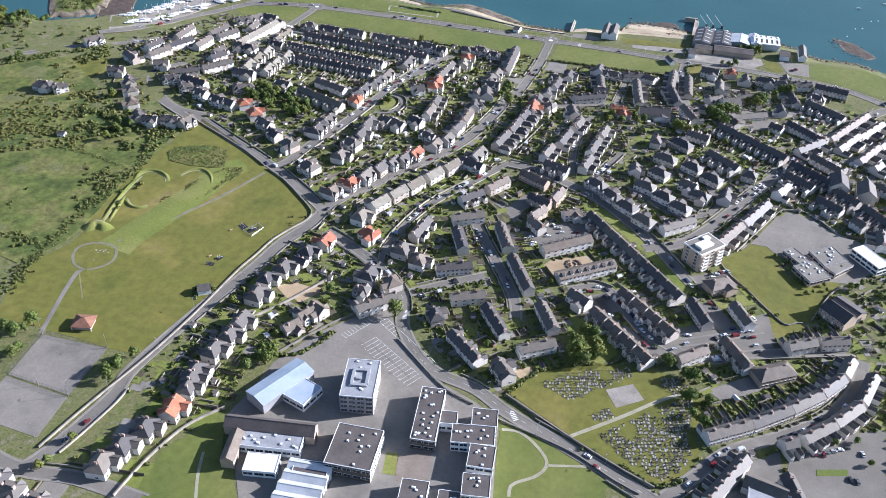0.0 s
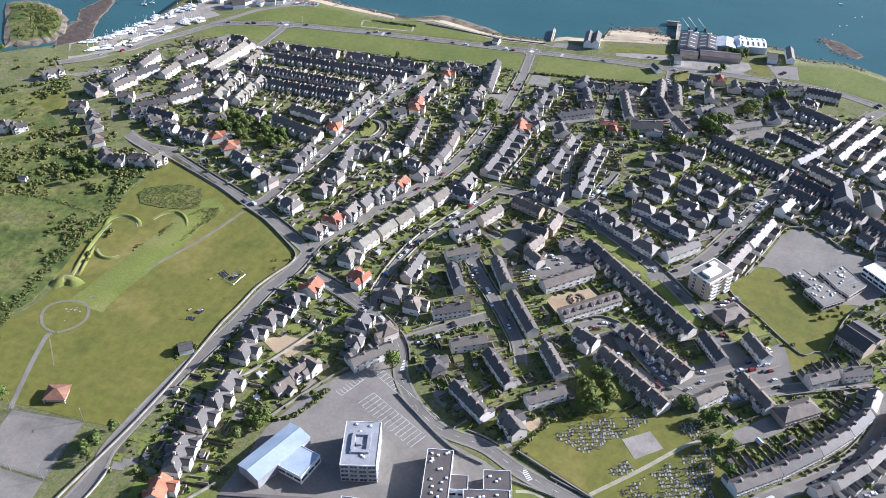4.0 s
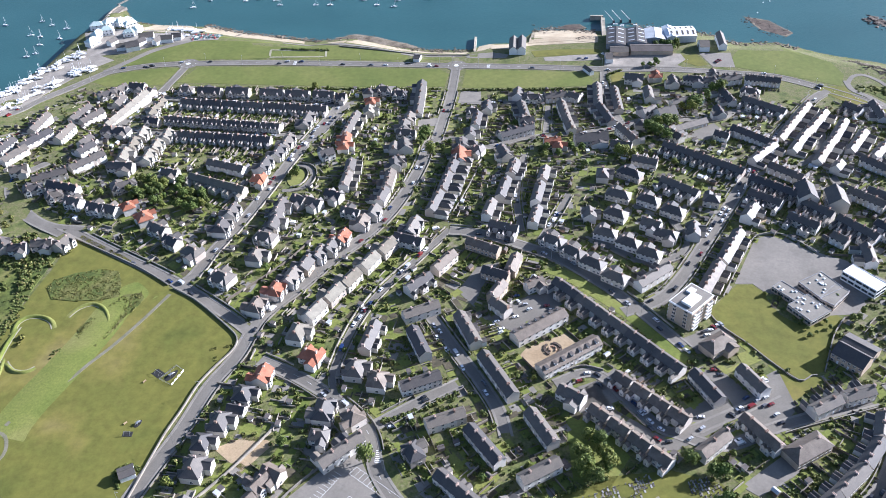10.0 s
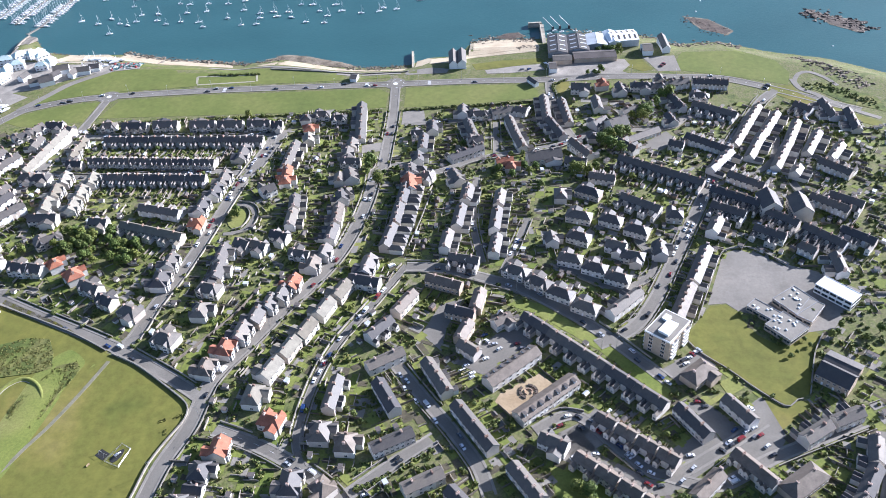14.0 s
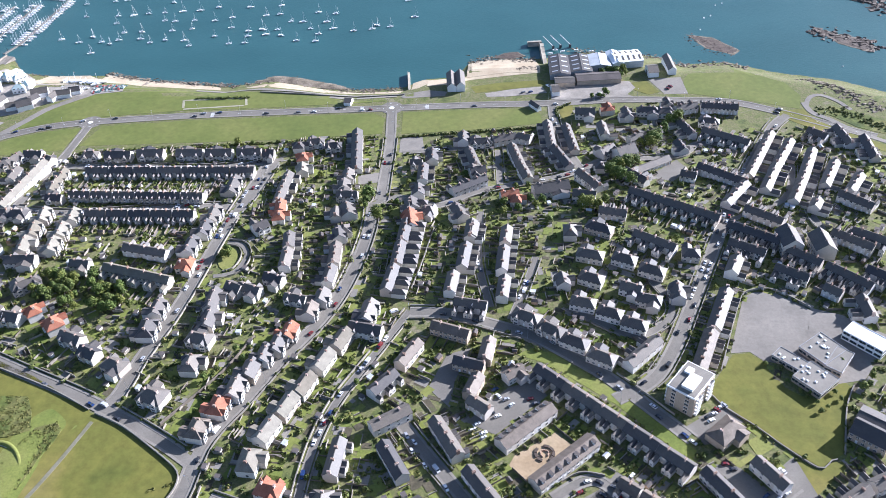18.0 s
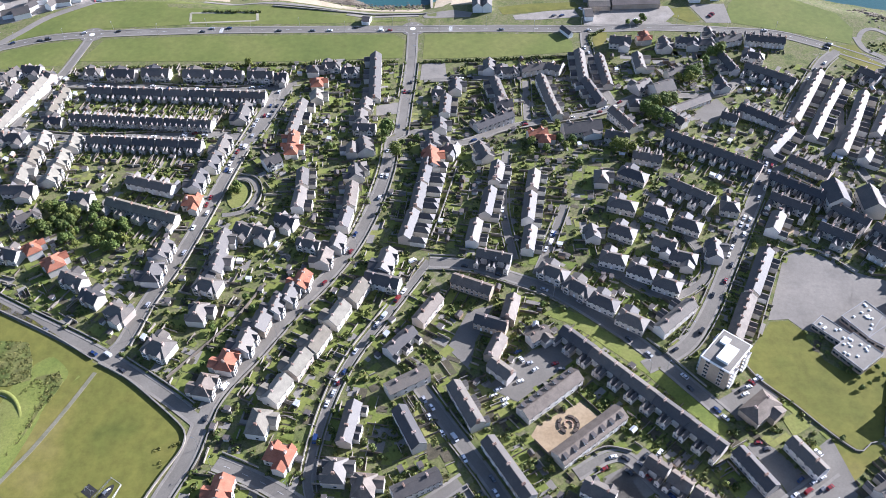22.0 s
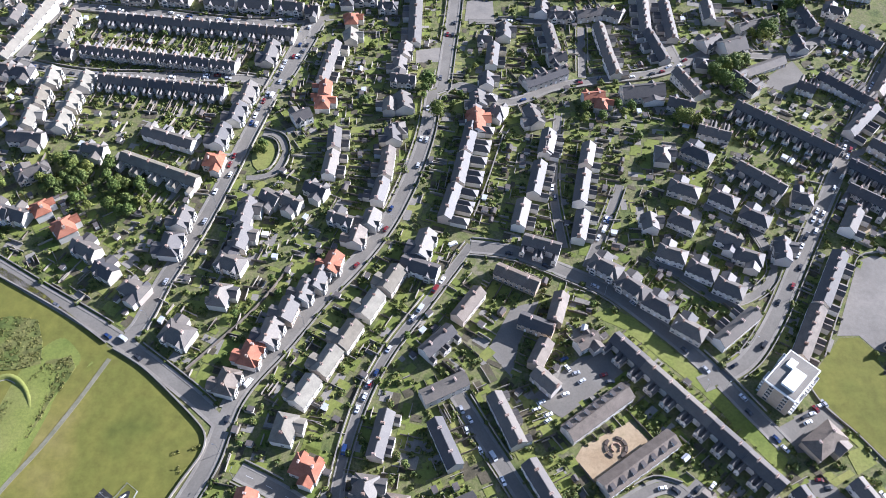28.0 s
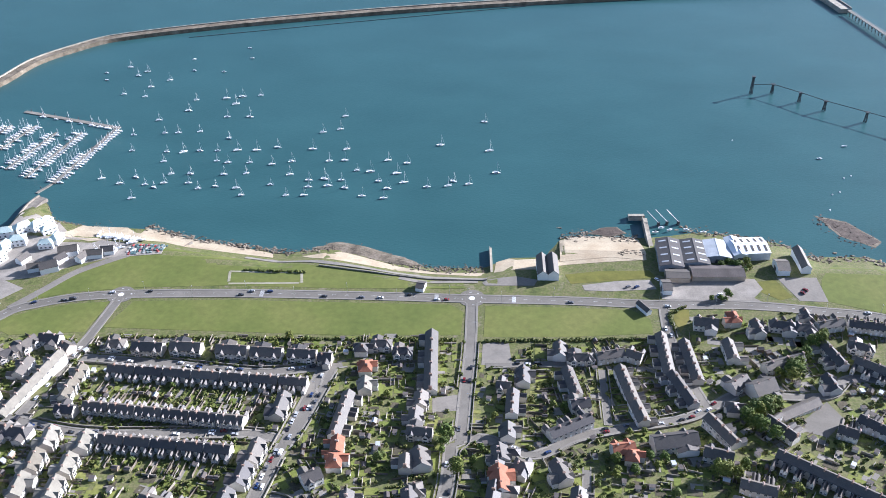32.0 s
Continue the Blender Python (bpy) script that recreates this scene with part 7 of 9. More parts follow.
hall(-19.2, -491.0, 1.164, 31.7, 13.0, 6, 1.6, "sports_hall", "school hall with a pale blue metal roof", "grey_roof", "blue_roof")
hall(-10.5, -517.3, 0.214, 42.8, 7.8, 5.5, 3.2, "school_wing", "long school wing under a dark roof", "brown_render", "flat_roof")
hall(-21.2, -534.0, 1.796, 17.4, 6.1, 5, 2.2, "school_wing", "short gabled school wing with a pale roof", "brown_render", "brown_tile")
for i in range(4):
    px, py = (18.5, -540.9)
    hall(px - 2 + i * 0.5, py + 10 - i * 6.2, 0.15, 20, 5.6, 4, 1.4, "workshop", "school workshop bay with a ribbed grey metal roof", "white_paint", "pale_roof")

hall(211.8, -467.8, -0.15, 19.0, 9.0, 4.6, 2.8, "store", "slate-roofed commercial building beside a car park", "render", "slate", "store")
hall(250.3, -320.8, -0.681, 17.2, 12.4, 4.5, 2.2, "school_hall", "grey-roofed school hall beside the playing field", "brown_render", "slate")

# ---- harbour side buildings ----
hall(46.4, 35.6, 1.62, 22.5, 6.9, 5.2, 3.0, "boat_house", "white boat house with a dark gabled roof", "white_paint", "slate", "boat house")
hall(53.5, 35.9, 1.62, 22.5, 6.9, 5.2, 3.0, "boat_house", "white boat house with a dark gabled roof", "white_paint", "slate", "boat house")
hall(110.8, -3.9, 2.155, 11.0, 3.8, 3, 1.6, "shelter", "small white shelter with a dark roof", "white_paint", "slate", "shelter")
hall(-33.7, 9.9, 2.973, 5.5, 7.8, 3, 1.4, "kiosk", "small dark-roofed kiosk on the promenade", "white_paint", "slate", "kiosk")
hall(127.6, 19.2, -3.076, 5.9, 11.5, 4, 2, "harbour_office", "small white gabled harbour building", "white_paint", "slate", "harbour building")
hall(133.9, 56.5, -1.589, 33.3, 16.1, 4.6, 1.8, "boatyard_shed", "dark-roofed boatyard shed beside the pier", "grey_roof", "slate", "shed", 4)
hall(151.1, 58.4, -1.572, 29.1, 17.0, 4.6, 1.8, "boatyard_shed", "dark-roofed boatyard shed beside the pier", "grey_roof", "slate", "shed", 4)
hall(166.8, 62.7, -1.577, 21.0, 17.3, 4.8, 1.6, "boatyard_shed", "boatyard shed with a pale grey roof", "grey_roof", "pale_roof", "shed")
hall(180.0, 66.0, -1.403, 22.5, 9.6, 5.4, 1.6, "boatyard_shed", "boatyard shed with a white roof", "white_paint", "white_paint", "shed")
hall(189.7, 66.6, -3.017, 23.0, 19.4, 6, 1.8, "boatyard_shed", "large boatyard shed with a white roof and dark rooflights", "pale_roof", "white_paint", "shed", 5, "dark_panel")
hall(136.3, 32.4, -3.116, 15.5, 9.7, 4, 1.4, "store", "low grey-roofed store by the boatyard", "brown_render", "slate", "store")
hall(163.0, 37.4, -3.075, 34.9, 13.0, 4, 1.6, "store", "long low store with a grey roof", "brown_render", "flat_roof", "store")
hall(207.2, 46.8, -3.076, 8.2, 13.2, 4.4, 2.6, "house", "white house with a dark slate roof near the headland", "white_paint", "slate", "house")
hall(222.5, 55.9, 1.611, 24.3, 6.4, 4.4, 2.6, "house", "white gabled house near the headland", "white_paint", "slate", "house")

yard([(-389.5, -120.2), (-380.8, -103.2), (-370.5, -74.8), (-361.9, -39.4), (-350.9, -8.8), (-339.4, 9.1), (-301.8, -8.0), (-318.2, -30.2), (-328.8, -60.7), (-334.1, -86.0), (-339.6, -119.9), (-354.4, -142.3), (-363.2, -157.6)], "hard_ground", "pale sandy hard beside the harbour with laid-up boats", lift=0.2)
yard([(124.0, 31.1), (160.6, 34.8), (187.6, 35.3), (190.9, 24.2), (181.1, 11.3), (124.1, 8.7)], "hard_ground", "wide pale forecourt of the boatyard", lift=0.13)
yard([(73.0, 20.6), (95.7, 26.6), (118.3, 29.4), (121.7, 19.5), (91.2, 15.0), (74.6, 15.1)], "hard_ground", "pale lay-by with parked cars above the beach", lift=0.15)
WHITE_FLATS = "white harbour apartments with blue-green metal roofs"
yard([(-371.9, 75.2), (-343.4, 90.1), (-322.6, 84.8), (-296.2, 56.6), (-248.1, 49.3), (-250.6, 34.7), (-279.5, 20.3), (-297.1, 5.6), (-329.1, -3.0)], "hard_ground", "pale paved quay round the harbour apartments", lift=0.14)
for px, py, a, w, d, he in ((-346.3, 54.3, 0.3, 15, 9, 7), (-336.4, 60.4, 0.9, 14, 9, 8), (-328.5, 65.5, 1.2, 13, 9, 8), (-316.9, 61.6, 0.8, 13, 8, 7), (-304.7, 48.7, 1.5, 12, 8, 7), (-337.6, 36.2, 1.4, 15, 9, 7), (-331.4, 44.0, 0.3, 13, 9, 8), (-335.2, 20.7, 1.2, 14, 9, 7), (-309.0, 41.7, 0.2, 12, 8, 6), (-329.4, 79.0, 1.1, 12, 8, 6)):
    w, d, he = w * 0.85, d * 0.85, he * 0.72
    claim(px, py, a, w, d)
    t = thing("apartment_block", WHITE_FLATS, "apartment block", tilted(px, py, a), "harbour apartments")
    part("wall", mesh_of("wall", box_walls(w, d, he, -3), [M["white_paint"]]), t)
    part("roof", mesh_of("roof", hip_roof(w, d, he, 2.6), [M["copper_green"]]), t)
    wm = kit(("wi", 1), lambda: window_mesh(1.5, 1.3))
    for s in (-1, 1):
        for k in range(2):
            for i in range(3):
                part("window", wm, t, pose((i - 1) * w / 3.4, s * d / 2, 1 + 2.8 * k, 0, 0, 0 if s < 0 else 180))
hall(-293.6, 13.8, 0.5, 12, 8, 4.4, 3.4, "harbour_house", "white harbour house with a steep dark roof", "white_paint", "slate", "house")
hall(-288.6, 33.7, 0.35, 13, 8, 4.4, 3, "harbour_house", "white harbour house with a steep dark roof", "white_paint", "slate", "house")
hall(-269.4, 32.1, 0.2, 13, 7, 3.6, 2.4, "harbour_house", "white harbour house with a steep dark roof", "white_paint", "slate", "house")
for px, py, a in ((-261.0, 36.9, 0.25), (-275.6, 27.5, 1.2), (-290.7, 24.4, 1.0), (-303.8, 13.2, 0.4), (-316.9, 22.7, 1.2)):
    hall(px, py, a, 9, 6, 3.6, 2.4, "harbour_house", "small white harbour house with a dark roof", "white_paint", "slate", "house")


# ---- harbour works ----
def quay(points, width, top_z, name, label, mat="rock", base=-3.0):
    """A mole or wharf: a flat-topped mass of masonry that stands in the sea, with a low parapet on one edge."""
    line = along(points, 6.0)
    g, p2 = geo(), geo()
    for i, (p, a) in enumerate(line):
        nx, ny = -math.sin(a), math.cos(a)
        for s, z in ((-0.62, base), (-0.5, top_z), (0.5, top_z), (0.62, base)):
            g["v"].append((p.x + nx * s * width, p.y + ny * s * width, z))
        for s, z in ((0.38, top_z), (0.38, top_z + 1.2), (0.5, top_z + 1.2), (0.5, top_z)):
            p2["v"].append((p.x + nx * s * width, p.y + ny * s * width, z))
        if i:
            k = 4 * i
            g["f"] += [(k - 4 + j, k - 3 + j, k + 1 + j, k + j) for j in range(3)]
            p2["f"] += [(k - 4 + j, k - 3 + j, k + 1 + j, k + j) for j in range(3)]
    k = 4 * (len(line) - 1)
    for h in (g, p2):
        h["f"] += [(0, 3, 2, 1), (k, k + 1, k + 2, k + 3)]
        h["m"] = [0] * len(h["f"])
    t = thing(name, label, "harbour wall", Matrix.Identity(4))
    part("mass", mesh_of("mass", g, [M[mat]]), t)
    part("parapet", mesh_of("parapet", p2, [M["stone_wall"]]), t)
    return t


quay([(123.7, 117.7), (108.4, 116.8)], 5.0, 3.0, "pier", "head of the old stone pier", "stone_wall")
quay([(126.1, 42.1), (124.1, 80.9), (123.4, 119.3)], 3.6, 3.2, "pier", "old stone pier with an L-shaped head", "stone_wall")
quay([(12.1, 38.6), (9.8, 70.6)], 1.8, 2.2, "jetty", "short stone jetty beside the slipway", "stone_wall")
quay([(-524.5, 288.6), (-505.1, 339.2), (-494.7, 391.0), (-469.0, 431.4), (-437.1, 464.1), (-320.2, 513.2), (-127.8, 572.1), (76.7, 617.5), (357.5, 662.5), (564.0, 674.2)], 11.0, 4.0, "breakwater", "long curved stone breakwater across the bay", "rock")
for line in ([(-256.7, 48.1), (-254.2, 68.2)], [(-214.0, 50.8), (-207.1, 64.9)], [(-243.6, 61.1), (-223.3, 55.5)]):
    quay(line, 1.2, 1.9, "groyne", "low stone groyne on the beach", "stone_wall")
quay([(-350.9, 75.1), (-353.0, 106.4), (-348.7, 121.6)], 9.0, 2.5, "quay", "curved stone quay of the marina", "stone_wall")
quay([(390.0, 648.0), (396.1, 625.4), (404.6, 585.4)], 13.0, 5.0, "pier", "stone head of a far pier across the bay", "stone_wall")


def trestle(a, b, w, z):
    """A deck on rows of piles, with rails."""
    L, an = math.hypot(b[0] - a[0], b[1] - a[1]), math.atan2(b[1] - a[1], b[0] - a[0])
    t = thing("trestle_pier", "long open pier on piles far across the bay", "pier", pose(a[0], a[1], 0, 0, 0, math.degrees(an)))
    g = geo()
    add_box(g, L / 2, 0, z, L, w, 0.5)
    part("deck", mesh_of("deck", g, [M["paving"]]), t)
    g = geo()
    for side in (-1, 1):
        add_tube(g, 0, side * w * 0.4, -3, 0.35, z + 3, 6)
    pm = mesh_of("pile_pair", g, [M["dark_metal"]])
    for k in range(int(L / 7) + 1):
        part("pile_pair", pm, t, pose(7 * k, 0, 0))
    for side in (-1, 1):
        g = geo()
        add_bar(g, (0, side * w * 0.48, z + 1.5), (L, side * w * 0.48, z + 1.5), 0.12)
        part("rail", mesh_of("rail", g, [M["metal"]]), t)


trestle((404.6, 584.0), (440.0, 420.0), 4.5, 5.0)


def dolphin(x, y, h):
    t = thing("mooring_dolphin", "tall dark timber mooring dolphin standing in the sea", "mooring post", pose(x, y, 0), "mooring dolphins")
    for i in range(4):
        g = geo()
        add_bar(g, (1.6 * math.cos(i * 1.57), 1.6 * math.sin(i * 1.57), -3), (0.8 * math.cos(i * 1.57), 0.8 * math.sin(i * 1.57), h), 0.35)
        part("pile", mesh_of("pile", g, [M["dark_metal"]]), t)
    g = geo()
    add_box(g, 0, 0, h - 0.5, 3.4, 3.4, 0.7)
    part("platform", mesh_of("platform", g, [M["dark_metal"]]), t)


dline = [(248.3, 352.0), (268.2, 353.6), (289.3, 335.3), (307.5, 317.6), (337.9, 295.4), (366.0, 273.4)]
for i, (x, y) in enumerate(dline):
    dolphin(x, y, 18 if i == 0 else 10)
g = geo()
for a, b in zip(dline, dline[1:]):
    add_bar(g, (a[0], a[1], 10), (b[0], b[1], 10), 0.35)
thing("walkway", "thin steel walkway between mooring dolphins", "walkway", Matrix.Identity(4), me=mesh_of("walkway", g, [M["dark_metal"]]))
g = geo()
bl = [(-352.8, 476.6), (-189.3, 529.7), (28.5, 598.2)]
for a, b in zip(bl, bl[1:]):
    add_bar(g, (*a, 0.1), (*b, 0.1), 0.5)
thing("floating_boom", "thin dark floating boom on the bay", "boom", Matrix.Identity(4), me=mesh_of("floating_boom", g, [M["dark_metal"]]))

rng = random.Random(5)


def rocks(points, spread, n, name, label, size=(0.8, 2.6), z=0.0, mat="rock"):
    """Broken rocks scattered along a line."""
    g = geo()
    line = along(points, 1.0)
    for _ in range(n):
        p, a = rng.choice(line)
        o = rng.gauss(0, spread)
        x, y = p.x - math.sin(a) * o, p.y + math.cos(a) * o
        s = rng.uniform(*size)
        vs = []
        for k in range(8):
            v = Vector((rng.gauss(0, 1), rng.gauss(0, 1), rng.gauss(0, 1))).normalized()
            vs.append((x + v.x * s, y + v.y * s * 0.8, max(land(x, y), z - 0.4) + v.z * s * 0.45))
        bm = bmesh.new()
        hull = bmesh.ops.convex_hull(bm, input=[bm.verts.new(v) for v in vs])
        bm.verts.index_update()
        live = [v for v in bm.verts if v.link_faces]
        num = {v: i for i, v in enumerate(live)}
        add_faces(g, [tuple(v.co) for v in live], [tuple(num[v] for v in f.verts) for f in bm.faces])
        bm.free()
    tagged(new(name, mesh_of(name, g, [M[mat]])), label, "rocks", kind="stuff")


rocks([(-176.0, -441.0), (-170.0, -433.0), (-164.0, -430.5), (-166.0, -441.0)], 1.6, 16, "boulder", "pale boulders set on the grass ring", (0.5, 0.9), 0.3, "pale_stone")
rocks([(-126.0, 56.4), (-102.9, 66.8), (-80.7, 60.8), (-54.2, 49.3), (-29.0, 42.5), (7.0, 43.4)], 3.0, 800, "shore_rock", "brown weedy rocks along the waterline", (0.5, 1.8))
rocks([(-347.5, 119.5), (-335.5, 100.0), (-322.9, 84.8), (-301.7, 84.4), (-272.9, 86.2)], 2.0, 200, "shore_rock", "brown weedy rocks along the waterline", (0.4, 1.4))
rocks([(-250.7, 83.5), (-209.0, 69.4), (-169.9, 61.9), (-130.2, 56.1)], 2.0, 420, "shore_rock", "brown weedy rocks along the waterline")
rocks([(63.9, 89.0), (84.8, 96.4), (103.5, 97.6), (116.6, 92.4)], 2.4, 260, "shore_rock", "brown rocks beside the beach", (0.5, 1.7))
rocks([(100.6, 59.5), (108.8, 64.2), (116.1, 57.7)], 2.0, 70, "shore_rock", "brown rocks beside the beach", (0.5, 1.5), 0.6)
rocks([(61.0, 89.3), (84.1, 93.9), (104.5, 89.0), (112.1, 79.6)], 4.0, 170, "shore_rock", "brown rocks beside the beach")
rocks([(147.6, 107.2), (167.4, 100.6), (191.5, 97.5), (221.6, 86.5), (237.8, 70.9), (265.7, 74.1), (287.8, 62.9)], 3.0, 300, "shore_rock", "brown rocks below the boatyard")
rocks([(250.4, 125.6), (264.0, 115.5), (269.3, 98.4), (280.4, 89.6)], 4.5, 160, "reef", "reddish weed-covered reef at low water", (0.7, 2.2), 0.0, "weed")
rocks([(252.0, 120.3), (270.1, 115.1), (289.0, 95.4)], 4.5, 130, "reef", "reddish weed-covered reef at low water", (0.7, 2.2), 0.0, "weed")
rocks([(360.5, 133.7), (379.7, 116.4), (395.7, 108.2), (401.9, 89.4)], 5.0, 260, "reef", "low rocky islet off the shore", (1.5, 4), 0.0, "weed")
rocks([(406.5, 211.9), (428.4, 200.3), (444.7, 162.8)], 7.0, 200, "reef", "low rocky islet off the shore", (2, 5), 0.0, "weed")
rocks([(328.0, 41.7), (336.7, 27.9), (347.9, 10.3), (365.1, -18.9)], 5.0, 220, "shore_rock", "brown rocks along the shore")
rocks([(-460.6, -0.8), (-447.0, 10.5), (-440.2, 18.7), (-432.6, -3.8), (-439.3, -16.3), (-436.5, -38.9), (-424.0, -31.9), (-415.3, -44.3)], 4.5, 420, "reef", "reddish weed-covered reef at low water", (0.7, 2.2), 0.0, "weed")
rocks([(-437.7, -128.4), (-417.2, -109.5), (-402.7, -76.2)], 3.0, 140, "shore_rock", "brown rocks along the inlet")

def islet(points, top, name, label, crown="heath", bushes=0):
    """A low island: a rocky rim that rises from the sea to a rough crown."""
    n = len(points)
    cx, cy = sum(p[0] for p in points) / n, sum(p[1] for p in points) / n
    ring = []
    for i in range(n):
        p, q = points[i], points[(i + 1) % n]
        for k in range(5):
            ring.append((p[0] + (q[0] - p[0]) * k / 5, p[1] + (q[1] - p[1]) * k / 5))
    g = geo()
    steps = ((1.12, -1.5), (1.0, 0.25 * top), (0.86, 0.6 * top), (0.6, 0.9 * top), (0.3, top))
    for s, z in steps:
        for x, y in ring:
            w = 1 + 0.16 * noise.noise((x / 7, y / 7, s * 3))
            g["v"].append((cx + (x - cx) * s * w, cy + (y - cy) * s * w, z + 0.25 * top * noise.noise((x / 5, y / 5, s * 5))))
    m = len(ring)
    for r in range(len(steps) - 1):
        for i in range(m):
            j = (i + 1) % m
            g["f"].append((r * m + i, r * m + j, (r + 1) * m + j, (r + 1) * m + i))
            g["m"].append(0 if r < 2 else 1)
    k = (len(steps) - 1) * m
    g["f"].append(tuple(range(k, k + m)))
    g["m"].append(1)
    me = mesh_of(name, g, [M["rock"], M[crown]])
    bm = bmesh.new()
    bm.from_mesh(me)
    bmesh.ops.recalc_face_normals(bm, faces=bm.faces)
    bm.to_mesh(me)
    bm.free()
    tagged(new(name, me), label, "island", kind="structure")
    g = geo()
    for _ in range(bushes):
        x, y = rng.choice(ring)
        u = rng.uniform(0, 0.75)
        r = rng.uniform(0.7, 2.2)
        clump(g, rng, (cx + (x - cx) * u, cy + (y - cy) * u, 0.8 * top + r * 0.4), r, 16, 0.5)
    if bushes:
        tagged(new("scrub", mesh_of("scrub", g, [M["shrub"]])), "dark green scrub on a low island", "scrub", kind="stuff")


islet([(-526.9, -33.3), (-510.7, -20.9), (-491.8, -19.0), (-466.4, -31.9), (-446.6, -48.2), (-430.9, -74.7), (-430.9, -91.6), (-438.5, -105.3), (-462.4, -118.2)], 3.0, "island", "low green island with a rocky shore", "heath", 520)
islet([(-399, -150), (-412, -118), (-432, -87), (-438, -55), (-436, -30), (-418, -37), (-398, -84), (-384, -118), (-382, -140)], 0.35, "mudflat", "dark brown mud of the inlet at low water", "weed")
islet([(-449.5, -22.2), (-445.1, -4.5), (-444.2, 21.7), (-427.7, 5.5), (-420.2, -25.7), (-416.0, -50.9), (-418.5, -61.6), (-438.4, -46.2)], 0.5, "reef", "reddish-brown weedy reef at low water", "weed")
islet([(252.8, 128.9), (272.9, 123.4), (290.5, 97.3), (283.0, 89.6), (262.7, 102.9)], 0.16, "reef", "reddish-brown weedy reef at low water", "weed")
islet([(362.5, 140.3), (381.5, 121.7), (397.9, 114.4), (404.1, 95.3), (395.3, 87.7), (375.9, 105.1)], 0.5, "reef", "low rocky islet off the shore", "weed")

islet([(-125.2, 56.5), (-115.1, 64.6), (-103.2, 72.9), (-81.7, 66.7), (-52.9, 55.2), (-35.5, 46.3), (-53.0, 40.9), (-78.8, 49.2), (-100.3, 53.6)], 0.7, "rock_shelf", "broad brown rock shelf along the shore", "rock")
islet([(80.6, 94.6), (90.2, 102.9), (102.8, 105.3), (108.8, 96.4), (96.9, 91.1)], 0.6, "rock_shelf", "brown weedy rock shelf beside the beach", "weed")

# ---- boats ----
rng = random.Random(21)


def moored(k, *spots):
    for x, y in spots:
        boat(x, y, rng.gauss(8, 14), k if rng.random() < 0.6 else rng.choice((0, 2)))


moored(0, *[(-365.7, 319.0), (-342.6, 314.8), (-345.0, 337.9), (-368.8, 365.5), (-331.9, 355.6), (-363.2, 376.2), (-386.0, 387.2)])
moored(1, *[(-287.7, 285.3), (-288.5, 309.7), (-259.6, 315.1), (-245.0, 319.8), (-227.8, 323.4), (-246.8, 302.7), (-246.6, 273.9), (-225.1, 275.1)])
moored(2, *[(-321.4, 232.3), (-309.1, 263.3), (-293.6, 237.3), (-282.0, 239.0), (-262.9, 242.4), (-231.9, 230.6), (-311.1, 202.2), (-279.2, 202.0)])
moored(1, *[(-264.7, 202.8), (-250.4, 205.7), (-234.9, 206.6), (-217.7, 208.6), (-200.7, 209.6), (-183.6, 215.9), (-152.0, 214.5), (-230.1, 188.3)])
moored(0, *[(-275.9, 184.6), (-219.5, 185.9), (-201.0, 186.9), (-180.8, 185.1), (-165.1, 191.0), (-288.9, 156.3), (-261.8, 163.7), (-245.1, 164.7)])
moored(0, *[(-216.7, 165.4), (-198.7, 168.4), (-161.6, 168.6), (-143.5, 160.3), (-317.7, 152.7), (-298.5, 145.4), (-262.2, 148.5), (-242.0, 149.7)])
moored(2, *[(-217.8, 145.6), (-200.2, 143.9), (-231.0, 141.1), (-267.9, 140.7), (-277.1, 144.8), (-173.4, 151.0), (-141.5, 149.3), (-192.8, 132.7)])
moored(0, *[(-156.8, 134.9), (-142.2, 135.8), (-279.9, 122.9), (-134.9, 254.0), (-135.2, 281.1), (-149.8, 247.5), (-122.2, 216.2), (-133.3, 193.9), (-119.9, 195.7)])
moored(1, *[(-83.1, 197.8), (-66.1, 193.8), (-72.4, 175.8), (-95.0, 177.4), (-106.7, 178.6), (-116.9, 161.8), (-125.8, 152.1), (-85.9, 161.8), (-64.8, 161.2)])
moored(0, *[(-111.3, 149.3), (-95.4, 137.7), (-77.8, 135.3), (-76.8, 150.5), (-45.2, 155.1), (-28.4, 157.9), (-24.5, 165.5), (-11.7, 161.7)])
moored(1, *[(-41.0, 228.3), (2.1, 220.2), (-4.7, 276.3), (9.9, 181.7), (-130.8, 162.9)])
for x, y in [(-325.2, 412.1), (-273.2, 447.2), (-314.3, 381.6), (-262.6, 418.2), (-405.3, 371.1), (-397.4, 352.4), (-282.2, 380.1), (279.2, 221.8), (306.1, 245.8)]:
    boat(x, y, rng.uniform(-20, 30), 3)


def buoy(x, y):
    t = thing("buoy", "round white mooring buoy on the water", "buoy", pose(x, y, 0), "mooring buoys")
    g = geo()
    add_tube(g, 0, 0, -0.3, 0.9, 0.9, 10, 0, 0.5)
    part("float", mesh_of("float", g, [M["white_paint"]]), t)
    g = geo()
    add_tube(g, 0, 0, 0.6, 0.08, 0.9, 6)
    part("post", mesh_of("post", g, [M["metal"]]), t)


for x, y in [(290.0, 189.9), (273.9, 162.9), (213.2, 252.3), (280.6, 166.9), (296.8, 193.7), (365.7, 63.9), (265.6, 139.2)]:
    buoy(x, y)

